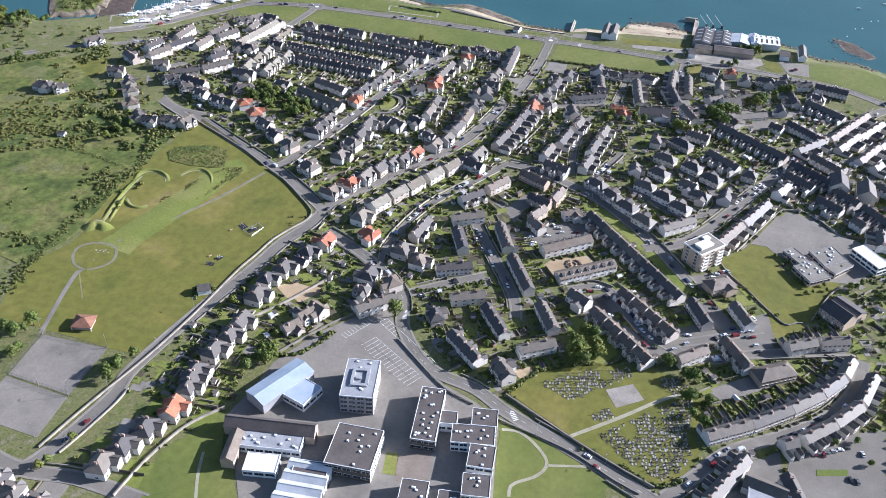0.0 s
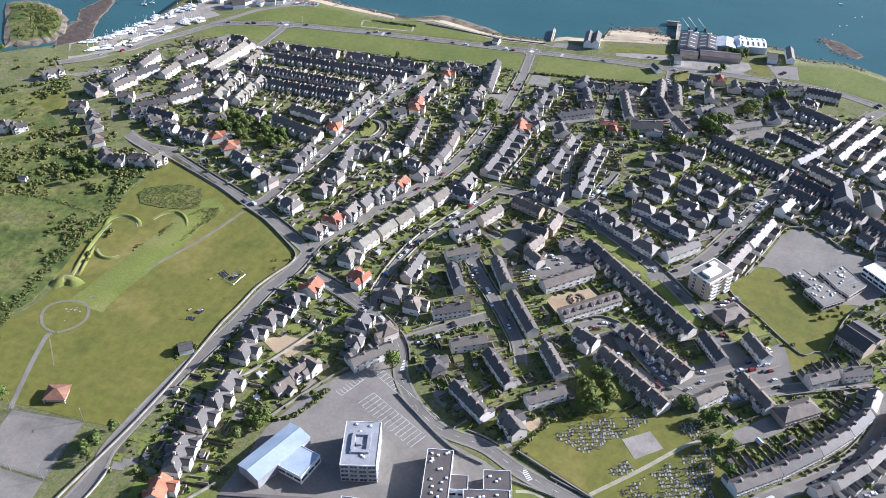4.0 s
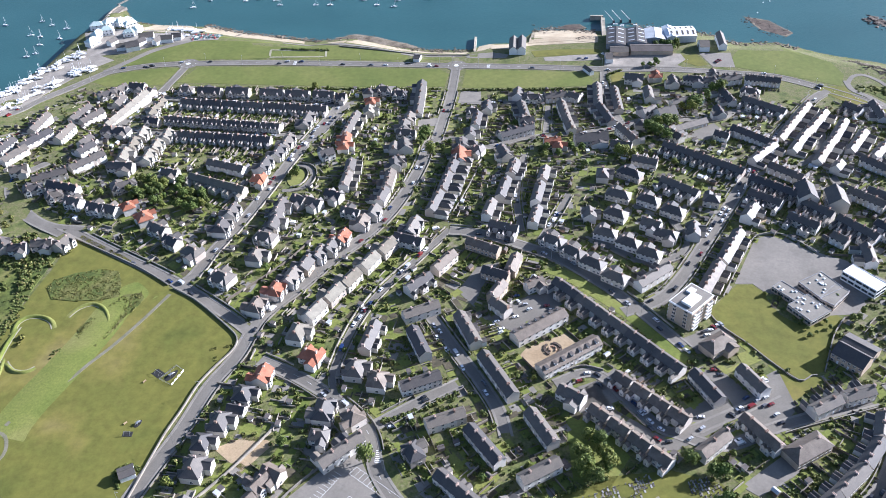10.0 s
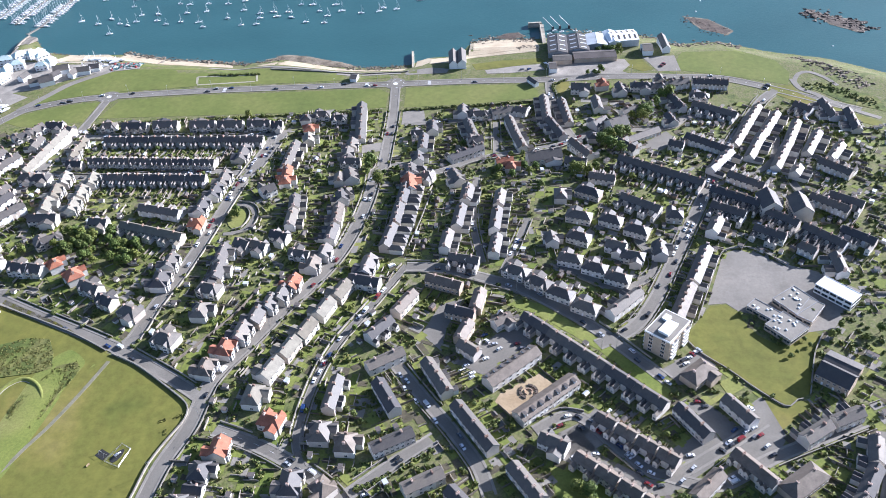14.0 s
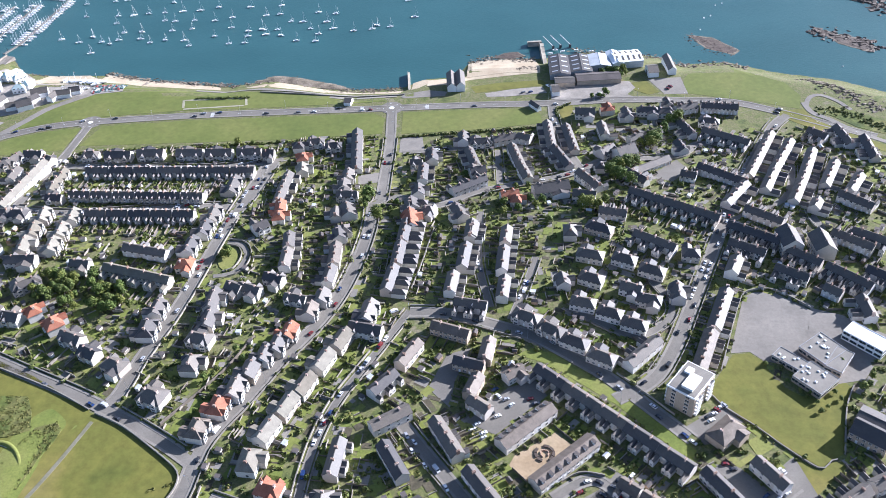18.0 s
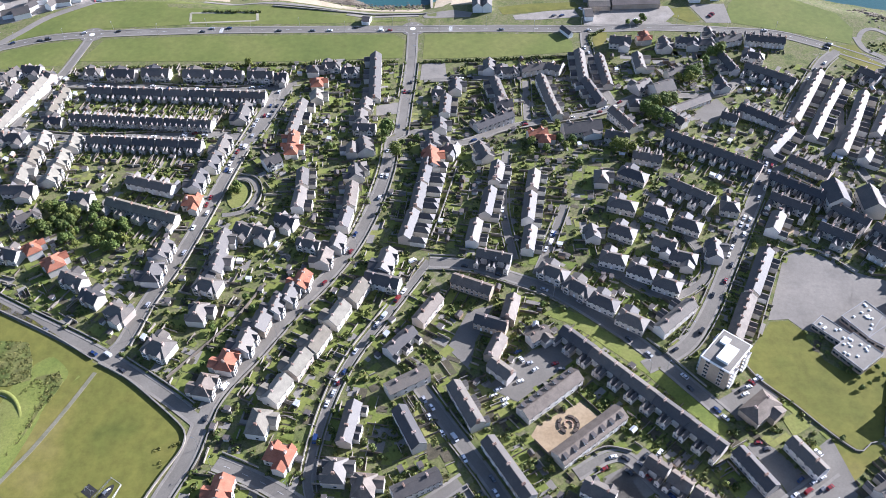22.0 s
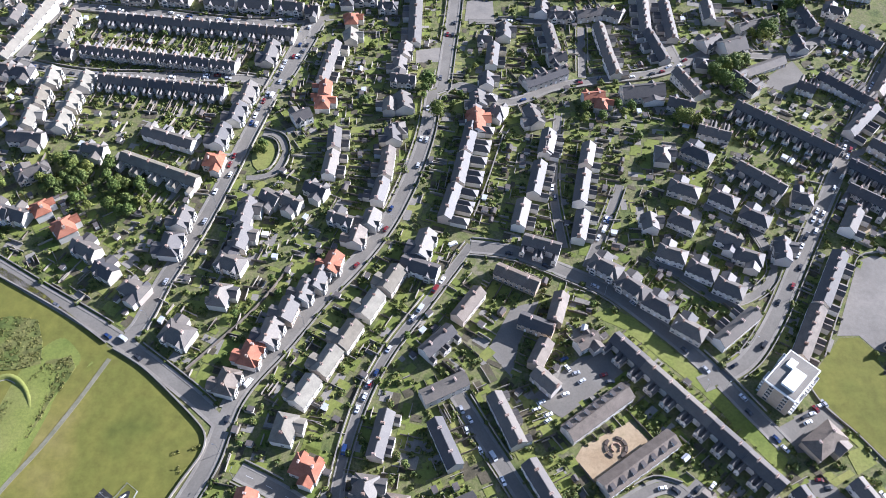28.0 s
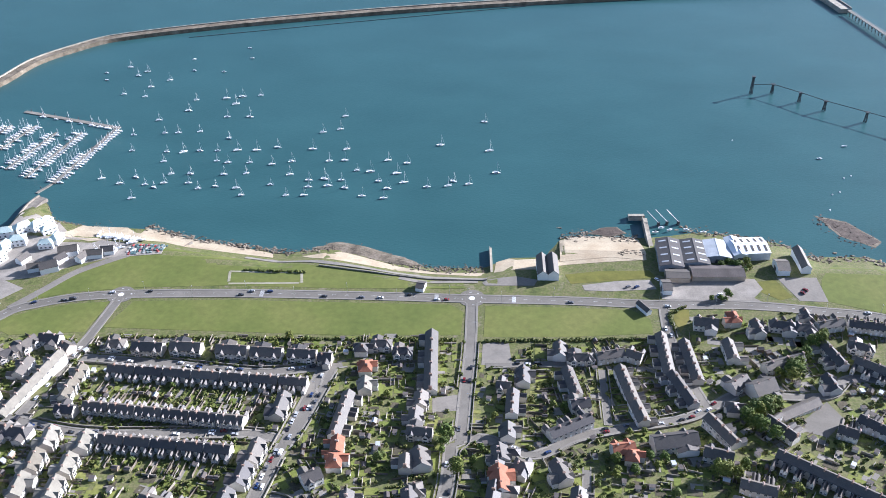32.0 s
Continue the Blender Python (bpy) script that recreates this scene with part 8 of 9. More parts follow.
def pontoon(a, b, w):
    g = geo()
    L, an = math.hypot(b[0] - a[0], b[1] - a[1]), math.atan2(b[1] - a[1], b[0] - a[0])
    add_box(g, 0, 0, -0.4, L, w, 1.0)
    t = thing("pontoon", "long grey floating pontoon of the marina", "pontoon", pose((a[0] + b[0]) / 2, (a[1] + b[1]) / 2, 0, 0, 0, math.degrees(an)), "marina pontoons")
    part("deck", mesh_of("deck", g, [M["paving"]]), t)
    for i in range(int(L / 14)):
        g = geo()
        add_tube(g, 0, 0, -3, 0.25, 6, 7)
        part("pile", mesh_of("pile", g, [M["dark_metal"]]), t, pose(i * 14 - L / 2 + 6, w / 2, 0))


FINGERS = [((-448.0, 228.0), (-445.0, 246.0)), ((-430.7, 197.9), (-421.0, 246.9)), ((-407.1, 163.2), (-395.2, 233.1)), ((-382.8, 150.0), (-371.6, 234.4))]
outer, arm = ((-446.3, 274.8), (-340.0, 245.2)), ((-354.4, 142.3), (-343.0, 243.0))
pontoon(outer[0], outer[1], 4.5)
pontoon(arm[0], arm[1], 3.2)
pontoon(*((-361.1, 126.2), (-355.4, 141.3)), 2.6)
for a, b in FINGERS + [arm]:
    if b != arm[1]:
        pontoon(a, b, 2.2)
    L, an = math.hypot(b[0] - a[0], b[1] - a[1]), math.atan2(b[1] - a[1], b[0] - a[0])
    for i in range(int(L / 4.0)):
        for side in (-1, 1):
            if b == arm[1] and side > 0 and i > L / 8:
                continue
            if rng.random() < 0.86:
                d = i * 4.0 + 2
                o = 5.2 * side
                boat(a[0] + math.cos(an) * d - math.sin(an) * o, a[1] + math.sin(an) * d + math.cos(an) * o, math.degrees(an) + 90 * side + rng.gauss(0, 3), rng.choice((0, 1, 2, 3, 0, 1)), moored="beside a marina pontoon")
for u in (0.22, 0.36, 0.5, 0.62, 0.74, 0.82, 0.9):
    boat(outer[0][0] * (1 - u) + outer[1][0] * u, outer[0][1] * (1 - u) + outer[1][1] * u - 4.2, -12, rng.choice((1, 3, 1)), moored="beside a marina pontoon")
yard([(-275.5, 29.0), (-274.0, 45.2), (-245.9, 50.0), (-224.2, 51.4), (-222.8, 38.2), (-255.6, 31.7)], "hard_ground", "sandy boat park behind the beach", lift=0.26)
yard_line = along([(-270.3, 36.6), (-229.7, 46.5)], 14.0)
for p, a in yard_line:
    if rng.random() < 0.8:
        boat(p.x + rng.uniform(-2, 2), p.y + rng.uniform(-3, 3), rng.uniform(40, 120), rng.choice((2, 3, 3)), land(p.x, p.y) + 0.3, "laid up ashore")
LAID_UP = geo()


def add_boat(g, x, y, z, ang, L, mast):
    """A boat on the hard: hull, cabin, dark keel and sometimes a mast."""
    m = pose(x, y, z, 0, 0, ang)
    b = L * 0.16
    vs = []
    for u, k in ((-0.5, 0.62), (-0.1, 1.0), (0.28, 0.72), (0.5, 0.03)):
        vs += [tuple(m @ Vector(v)) for v in ((u * L, -b * k, 1.7), (u * L, b * k, 1.7), (u * L, b * k * 0.5, 0.6), (u * L, -b * k * 0.5, 0.6))]
    fs = [(0, 3, 2, 1)] + [(4 * i + p, 4 * i + q, 4 * i + 4 + q, 4 * i + 4 + p) for i in range(3) for p, q in ((0, 1), (1, 2), (2, 3), (3, 0))]
    add_faces(g, vs, fs)
    a = math.radians(ang)
    add_box(g, x, y, z + 1.65, L * 0.4, b * 1.1, 0.6, 0, a, 0.85)
    add_box(g, x, y, z - 0.3, L * 0.3, 0.3, 1.1, 1, a)
    if mast:
        add_bar(g, (x, y, z + 1.7), (x, y, z + L * 1.2), 0.09)


for line, n, spread in (([(-377.4, -115.7), (-364.7, -84.1), (-357.2, -47.9), (-346.4, -17.5), (-334.8, -2.3)], 70, 2.5), ([(-360.4, -133.4), (-347.0, -108.3), (-339.2, -79.2), (-332.4, -54.1), (-314.7, -20.8)], 60, 3.0), ([(-349.9, -21.3), (-341.2, -0.7), (-336.7, 7.0)], 14, 2.0), ([(-282.0, 62.0), (-262.0, 57.0), (-245.0, 52.5)], 24, 1.6), ([(-271.1, 36.5), (-252.5, 40.9)], 12, 2.2)):
    spots = along(line, 1.0)
    for _ in range(n):
        p, a = rng.choice(spots)
        x, y = p.x + rng.gauss(0, spread), p.y + rng.gauss(0, spread)
        add_boat(LAID_UP, x, y, land(x, y) + 0.1, rng.uniform(15, 60) if rng.random() < 0.7 else rng.uniform(0, 360), rng.uniform(4.5, 9), rng.random() < 0.45)
DINGHIES = geo()
for x in np.arange(-248, -224, 1.7):
    for y in np.arange(38.5, 49, 2.6):
        if rng.random() < 0.85:
            px, py = x + rng.uniform(-0.4, 0.4), y + 0.22 * (x + 236) + rng.uniform(-0.4, 0.4)
            add_box(DINGHIES, px, py, land(px, py) + 0.3, 1.3, rng.uniform(1.9, 2.6), 0.5, 0, rng.uniform(-0.3, 0.3), 0.8)
tagged(new("dinghy", mesh_of("dinghy", DINGHIES, [M["dinghy_hull"]])), "close rows of teal, red and white dinghies ashore", "dinghies", kind="stuff")
tagged(new("laid_up_boat", mesh_of("laid_up_boat", LAID_UP, [M["white_paint"], M["dark_metal"]])), "white boats laid up in rows on the hard", "boats", kind="stuff")
moored(2, *[(-488.5, 77.3), (-479.3, 60.2), (-469.6, 46.4), (-468.4, 62.7), (-453.0, 71.2), (-415.3, 50.8), (-403.6, 48.1), (-395.5, 31.0), (-390.3, 12.9), (-405.1, 73.3), (-419.9, 81.5), (-382.5, 45.1), (-386.7, 67.1), (-395.2, 6.3)])

for x, y, a in ((135.0, 104.2, 0.1), (140.8, 101.5, 0.5), (153.2, 102.3, -0.3), (165.1, 100.0, 0.2), (130.1, 97.8, 0.0)):
    boat(x, y, math.degrees(a), 3, 1.0, "hauled out beside the pier")
for x, y in [(133.4, 108.8), (139.9, 110.8), (148.2, 111.3)]:
    t = thing("boatyard_crane", "slender steel crane with a raised jib", "crane", pose(x, y, 1.5))
    g = geo()
    add_box(g, 0, 0, -2.5, 2, 2, 4)
    part("cab", mesh_of("cab", g, [M["dark_metal"]]), t)
    g = geo()
    add_bar(g, (0, 0, 1.2), (-9, 4, 9), 0.3)
    part("jib", mesh_of("jib", g, [M["metal"]]), t)

# ---- walls along streets and round gardens ----
def offset(points, o):
    return [(p.x - math.sin(a) * o, p.y + math.cos(a) * o) for p, a in along(points, 9.0)]


def street_walls(pts, w, pv, s):
    """Low walls behind a pavement, broken where other streets, yards or buildings meet it."""
    run = []
    for x, y in offset(pts, s * (w / 2 + pv + 1.2)) + [(9999, 9999)]:
        if free(x, y) and town(x, y):
            run.append((x, y))
            continue
        if len(run) > 2:
            long_wall(run, rng.uniform(0.8, 1.2), 0.35)
        run = []


TOWN = [(-302.6, -62.3), (-148.7, -48.1), (-5.9, -39.8), (113.4, -31.6), (142.4, 7.1), (209.6, 2.5), (274.5, -13.3)]
TOWN += [(420, -120), (400, -380), (300, -520), (160, -500)]
TOWN += [(87.3, -452.9), (71.5, -459.2), (6.3, -401.9), (-43.6, -479.9), (-38.6, -510.9), (-54.9, -543.2), (-53.7, -572.7), (-100.4, -571.4), (-89.0, -506.7), (-80.4, -426.9), (-64.2, -357.9), (-67.6, -342.8), (-204.9, -266.7), (-335.6, -188.5)]


def town(x, y):
    inside = False
    for (x0, y0), (x1, y1) in zip(TOWN, TOWN[1:] + TOWN[:1]):
        if (y0 > y) != (y1 > y) and x < (x1 - x0) * (y - y0) / (y1 - y0) + x0:
            inside = not inside
    return inside


rng = random.Random(77)
for pts, w, pv in ROADS[1:]:
    for s in (-1, 1):
        street_walls(pts, w, pv, s)
WALL = "long pale stone wall along the park road"
long_wall([(-121.4, -314.4), (-105.6, -322.2), (-86.0, -336.4), (-74.6, -345.6), (-71.2, -350.2), (-71.0, -357.5), (-76.2, -370.2), (-80.7, -383.7), (-82.8, -400.0), (-85.4, -416.6), (-88.4, -461.0), (-92.9, -497.1), (-100.2, -536.0), (-104.7, -566.2)], 1.1, 0.5, label=WALL)
long_wall([(-201.3, -276.4), (-149.2, -298.8), (-123.4, -313.2)], 1.1, 0.5, label="low stone wall between meadow and street")
long_wall([(86.4, -469.9), (123.9, -476.7), (146.1, -485.4), (161.0, -489.6)], 1.0, 0.5, label="low stone wall along the school field")
long_wall([(86.0, -453.4), (123.2, -469.0), (149.4, -478.7), (165.2, -483.3)], 1.4, 0.5, label="dark stone wall round the cemetery")
long_wall([(-38.7, -511.7), (-49.4, -528.4), (-55.1, -551.0), (-57.1, -574.0)], 1.6, 0.5, label="pale wall between gardens and school field")
long_wall([(6.9, -412.1), (-9.6, -428.9), (-21.2, -447.2), (-34.5, -472.7)], 1.4, 0.4, label="stone wall behind the school car park")
long_wall([(21.0, -435.8), (54.2, -459.5), (72.8, -465.2)], 1.0, 0.4, label="stone wall along the school car park")
long_wall([(187.1, -284.6), (210.8, -229.0), (218.9, -224.2), (230.5, -225.0), (246.4, -239.8)], 1.2, 0.4, label="dark stone wall round the school playground")
long_wall([(177.9, -298.8), (183.1, -308.3), (195.2, -320.3), (206.4, -333.4), (218.2, -344.3), (224.4, -339.7), (229.8, -338.8)], 0.8, 0.4, label="dark stone wall along the playing field")
long_wall([(249.3, -294.9), (241.4, -308.4), (231.0, -337.3)], 1.2, 0.5, label="dark stone wall beside the playing field")
long_wall([(-107.3, 31.3), (-50.3, 24.1), (12.0, 22.8)], 0.9, 0.6, label="low sea wall along the promenade")
long_wall([(39.2, -168.0), (33.6, -199.1), (27.5, -226.8)], 1.6, 0.4, label="dark stone wall behind the houses")
long_wall([(-61.2, -454.6), (-48.2, -434.0), (-34.8, -406.8)], 1.6, 0.4, label="pale wall between back gardens")
long_wall([(-87.5, -321.2), (-64.8, -287.1), (-53.1, -260.5)], 1.6, 0.4, "timber_fence", "garden_fence", "tall timber fence between back gardens")

# ---- gardens ----
LAWNS, PATIO, FENCES = geo(), geo(), geo()


def patch(g, x, y, ang, sx, sy, lift):
    c, s = math.cos(ang), math.sin(ang)
    vs = []
    for ax, ay in ((-1, -1), (1, -1), (1, 1), (-1, 1)):
        px, py = x + ax * sx / 2 * c - ay * sy / 2 * s, y + ax * sx / 2 * s + ay * sy / 2 * c
        vs.append((px, py, land(px, py) + lift))
    add_faces(g, vs, [(0, 1, 2, 3)])


def fence_line(g, x0, y0, x1, y1, h):
    """A close-boarded fence with posts between two spots, stepping with the ground; stops at taken ground."""
    L, a = math.hypot(x1 - x0, y1 - y0), math.atan2(y1 - y0, x1 - x0)
    for i in range(int(L / 2.4)):
        x, y = x0 + math.cos(a) * (2.4 * i + 1.2), y0 + math.sin(a) * (2.4 * i + 1.2)
        if not free(x, y):
            return
        add_box(g, x, y, land(x, y) - 0.3, 2.35, 0.12, h + 0.3, 0, a)
        add_box(g, x + 1.2 * math.cos(a), y + 1.2 * math.sin(a), land(x, y) - 0.3, 0.16, 0.16, h + 0.5, 0, a)


shed_count = 0


def garden(cx, cy, ang, L, units, d, rear, ext, depth, front=5.0):
    """Back gardens of a row: fences between them, lawns, paved strips, sheds and shrubs."""
    global shed_count
    nx, ny = -math.sin(ang) * rear, math.cos(ang) * rear
    ux, uy = math.cos(ang), math.sin(ang)
    g = FENCES
    for side, near_edge, deep in ((1, d / 2 + ext + 0.6, depth), (-1, d / 2 + 1.0, front)):
        for i in range(units + 1):
            o = i * L / units - L / 2
            x0, y0 = cx + ux * o + nx * side * near_edge, cy + uy * o + ny * side * near_edge
            if rng.random() < 0.2:
                continue
            if rng.random() < 0.4:
                for q in range(int(deep / 1.1)):
                    hx, hy = x0 + nx * side * q * 1.1, y0 + ny * side * q * 1.1
                    if free(hx, hy):
                        shrub(hx, hy, rng.uniform(0.5, 0.85), rng)
                continue
            fence_line(g, x0, y0, x0 + nx * side * deep, y0 + ny * side * deep, rng.uniform(1.1, 1.8) if side > 0 else 0.9)
        for i in range(units):
            o = (i + 0.5) * L / units - L / 2
            k = near_edge + deep * 0.5
            x, y = cx + ux * o + nx * side * k, cy + uy * o + ny * side * k
            if not free(x, y, 1):
                continue
            w = L / units - 0.6
            if rng.random() < (0.2 if cx > 140 and cy > -245 else 0.72):
                patch(LAWNS, x, y, ang, w * rng.uniform(0.75, 0.96), deep * rng.uniform(0.6, 0.92), 0.1)
            elif rng.random() < 0.7:
                patch(PATIO, x, y, ang, w * 0.9, deep * 0.8, 0.1)
            for _ in range(2):
                sx, sy = x + rng.uniform(-0.45, 0.45) * w * ux + nx * rng.uniform(-0.5, 0.5) * deep, y + rng.uniform(-0.45, 0.45) * w * uy + ny * rng.uniform(-0.5, 0.5) * deep
                if free(sx, sy):
                    shrub(sx, sy, rng.uniform(0.5, 1.3), rng)
            if side > 0 and rng.random() < 0.2 and shed_count < 110:
                sx, sy = x + nx * deep * 0.36, y + ny * deep * 0.36
                if free(sx, sy, 1):
                    shed(sx, sy, ang + rng.choice((0, 1.5708)), rng.random() < 0.12, rng.uniform(0.8, 1.25))
                    shed_count += 1


for row in TERRACES:
    garden(*row)
for x, y, a, w, d in HOUSES:
    park_side = x < -30 and y < -370
    garden(x, y, a, w + (3 if park_side else 5), 2 if w > 12 else 1, d, 1, 2.5, 15.0 if park_side else 9.0, 10.0 if park_side else 5.0)

# ---- more plots between the houses: lawns, paving, beds, low walls and outhouses ----
ANGLES = [(r[0], r[1], r[2]) for r in TERRACES] + [(h[0], h[1], h[2]) for h in HOUSES]
SPOTS = np.array(ANGLES)
BEDS, OUTHOUSES, LOW_WALLS = geo(), geo(), geo()
for _ in range(13000):
    x, y = rng.uniform(-360, 400), rng.uniform(-520, -42)
    if not (town(x, y) and free(x, y, 1)):
        continue
    k = int(np.argmin((SPOTS[:, 0] - x) ** 2 + (SPOTS[:, 1] - y) ** 2))
    if (SPOTS[k, 0] - x) ** 2 + (SPOTS[k, 1] - y) ** 2 > 1600:
        continue
    a = SPOTS[k, 2] + (1.5708 if rng.random() < 0.5 else 0.0)
    sx, sy = rng.uniform(3, 8), rng.uniform(2, 5)
    roll = rng.random()
    lift = 0.11 + 0.05 * rng.random()
    patch(LAWNS if roll < 0.58 else PATIO if roll < 0.72 else BEDS, x, y, a, sx, sy, lift)
    if rng.random() < 0.4:
        o = sy / 2
        wx, wy = x - math.sin(a) * o, y + math.cos(a) * o
        if free(wx, wy, 1):
            add_box(LOW_WALLS, wx, wy, land(wx, wy) - 0.4, sx, 0.25, 0.4 + rng.uniform(0.8, 1.7), 0, a)
    if rng.random() < (0.22 if x > 140 and y > -245 else 0.07):
        add_box(OUTHOUSES, x, y, land(x, y) - 0.4, rng.uniform(1.8, 3.2), rng.uniform(1.6, 2.4), 2.5, 0, a)
        add_box(OUTHOUSES, x, y, land(x, y) + 2.1, 3.1, 2.4, 0.14, 1 + (rng.random() < 0.12), a)
        claim(x, y, a, 3, 3)
tagged(new("planting_bed", mesh_of("planting_bed", BEDS, [M["soil"]])), "dark soil beds and rough garden corners", "garden beds", kind="stuff")
tagged(new("outhouse", mesh_of("outhouse", OUTHOUSES, [M["render"], M["flat_roof"], M["pale_roof"]])), "small rendered outhouses with flat roofs in back yards", "outhouses", kind="stuff")
tagged(new("yard_wall", mesh_of("yard_wall", LOW_WALLS, [M["stone_wall"]])), "low grey walls between yards and gardens", "walls", kind="stuff")

# ---- graves ----
def graves(points, name="gravestone"):
    """Rows of headstones with kerbed plots inside an outline."""
    ps = np.array(points)
    g = geo()
    x0, x1, y0, y1 = ps[:, 0].min(), ps[:, 0].max(), ps[:, 1].min(), ps[:, 1].max()
    a = 0.35
    for r in range(-70, 70):
        for c in range(-80, 80):
            x = (x0 + x1) / 2 + math.cos(a) * c * 1.3 - math.sin(a) * r * 2.1 + rng.uniform(-0.4, 0.4)
            y = (y0 + y1) / 2 + math.sin(a) * c * 1.3 + math.cos(a) * r * 2.1 + rng.uniform(-0.4, 0.4)
            inside = False
            for (ax, ay), (bx, by) in zip(points, points[1:] + points[:1]):
                if (ay > y) != (by > y) and x < (bx - ax) * (y - ay) / (by - ay) + ax:
                    inside = not inside
            if not inside or rng.random() < 0.1 or noise.noise((x / 9, y / 9, 1)) < -0.42:
                continue
            z = land(x, y)
            add_box(g, x, y, z - 0.2, rng.uniform(0.5, 0.8), 0.18, rng.uniform(0.9, 1.6), rng.randrange(3), a + rng.uniform(-0.08, 0.08), 0.9)
            if rng.random() < 0.75:
                add_box(g, x + math.sin(a) * 0.85, y - math.cos(a) * 0.85, z - 0.1, 0.8, 1.5, 0.34, rng.randrange(3), a)
    tagged(new(name, mesh_of(name, g, [M["gravestone"], M["pale_stone"], M["dark_panel"]])), "rows of grey headstones and kerbed graves on grass", "gravestones", kind="stuff")


graves([(100.6, -438.5), (110.3, -426.9), (140.5, -410.4), (143.6, -414.5), (132.6, -427.4), (117.2, -444.3)])
graves([(157.8, -411.4), (167.5, -407.5), (173.2, -414.6), (166.3, -421.5), (159.3, -418.1)])
graves([(134.8, -460.7), (148.6, -445.4), (173.6, -418.6), (176.1, -425.8), (174.8, -445.7), (178.6, -455.3), (173.1, -475.6), (165.7, -477.8), (150.3, -471.7)])
graves([(129.3, -450.3), (135.5, -442.7), (140.5, -447.0), (132.9, -453.9)])

# ---- trees and scrub ----
rng = random.Random(9)


def wood(points, n, k=(1, 2, 4), s=(0.8, 1.2)):
    xs, ys = [p[0] for p in points], [p[1] for p in points]
    made, tries = 0, 0
    while made < n and tries < n * 30:
        tries += 1
        x, y = rng.uniform(min(xs), max(xs)), rng.uniform(min(ys), max(ys))
        inside = False
        for (ax, ay), (bx, by) in zip(points, points[1:] + points[:1]):
            if (ay > y) != (by > y) and x < (bx - ax) * (y - ay) / (by - ay) + ax:
                inside = not inside
        i, j = int(y - GY), int(x - GX)
        if inside and taken[i, j] != 1 and taken[i, j] != 3:
            tree(x, y, rng.choice(k), rng.uniform(*s), rng)
            made += 1


wood([(-187.1, -219.6), (-182.3, -207.5), (-156.4, -207.7), (-129.5, -226.6), (-131.7, -244.2), (-143.8, -244.2), (-165.2, -239.9), (-185.6, -231.1)], 64, (0, 1, 4), (0.75, 1.1))
wood([(105.7, -392.0), (120.2, -395.9), (131.8, -402.1), (121.4, -421.1), (108.9, -417.4)], 14)
wood([(149.4, -102.4), (173.3, -90.1), (169.7, -120.1), (150.9, -126.3)], 8, (2,), (0.9, 1.2))
wood([(180.1, -57.7), (197.9, -51.0), (192.8, -72.8), (180.0, -73.8)], 6, (2, 1))
wood([(-5.8, -129.3), (1.9, -130.6), (3.7, -158.5), (-4.3, -159.2)], 5, (1, 2))
wood([(-86.0, -191.0), (-81.7, -187.4), (-78.9, -196.8), (-82.9, -200.6)], 5, (3, 0))
wood([(79.3, -141.3), (109.0, -134.3), (109.2, -145.2), (81.5, -153.8)], 8, (0, 3, 4))
wood([(131.4, -139.0), (145.3, -133.5), (140.5, -152.7), (130.3, -155.6)], 3, (1, 2))
wood([(202.7, -29.3), (217.7, -22.8), (212.5, -44.7), (199.1, -45.6)], 4, (1, 2))
wood([(-282.8, -264.6), (-259.0, -269.7), (-229.2, -312.4), (-240.8, -325.6)], 9, (0, 3, 4))
wood([(-500.0, -167.4), (-476.9, -107.3), (-438.6, -140.3), (-425.4, -185.0), (-444.4, -211.0)], 26, (0, 1, 4))
wood([(-419.0, -219.8), (-390.1, -220.0), (-379.7, -245.8), (-396.1, -252.7)], 5, (0, 3))
wood([(-106.6, -505.2), (-97.3, -497.1), (-93.5, -516.7), (-102.5, -524.4)], 6, (0, 4))
wood([(-187.8, -491.7), (-165.3, -492.3), (-149.8, -504.8), (-155.7, -524.9)], 7, (0, 4, 1))
wood([(-46.3, -480.9), (-38.9, -464.6), (-32.2, -470.9), (-37.8, -490.4)], 6, (0, 4))
wood([(167.2, -417.0), (187.4, -421.3), (183.9, -442.2), (177.0, -441.1)], 6, (0, 3, 4))
wood([(149.5, -404.6), (168.0, -396.0), (176.0, -409.8), (163.0, -409.8)], 6, (0, 4))
wood([(165.2, 49.5), (187.0, 51.0), (186.0, 36.5), (167.3, 35.2)], 9, (0, 3, 4), (0.7, 1.0))
wood([(151.9, 7.6), (167.9, 17.7), (168.9, 2.8), (156.7, -6.7)], 5, (0, 3), (0.7, 1.0))
wood([(247.3, -303.3), (260.0, -299.0), (262.4, -290.5), (254.9, -286.2)], 3, (3, 0))
for x, y in [(209.7, -280.8), (214.1, -288.2), (217.6, -292.5), (222.2, -297.9), (226.7, -299.8), (228.1, -306.0), (232.2, -308.7), (238.3, -299.4), (228.2, -311.3), (240.1, -303.5)]:
    tree(x, y, 3, rng.uniform(0.42, 0.6), rng)
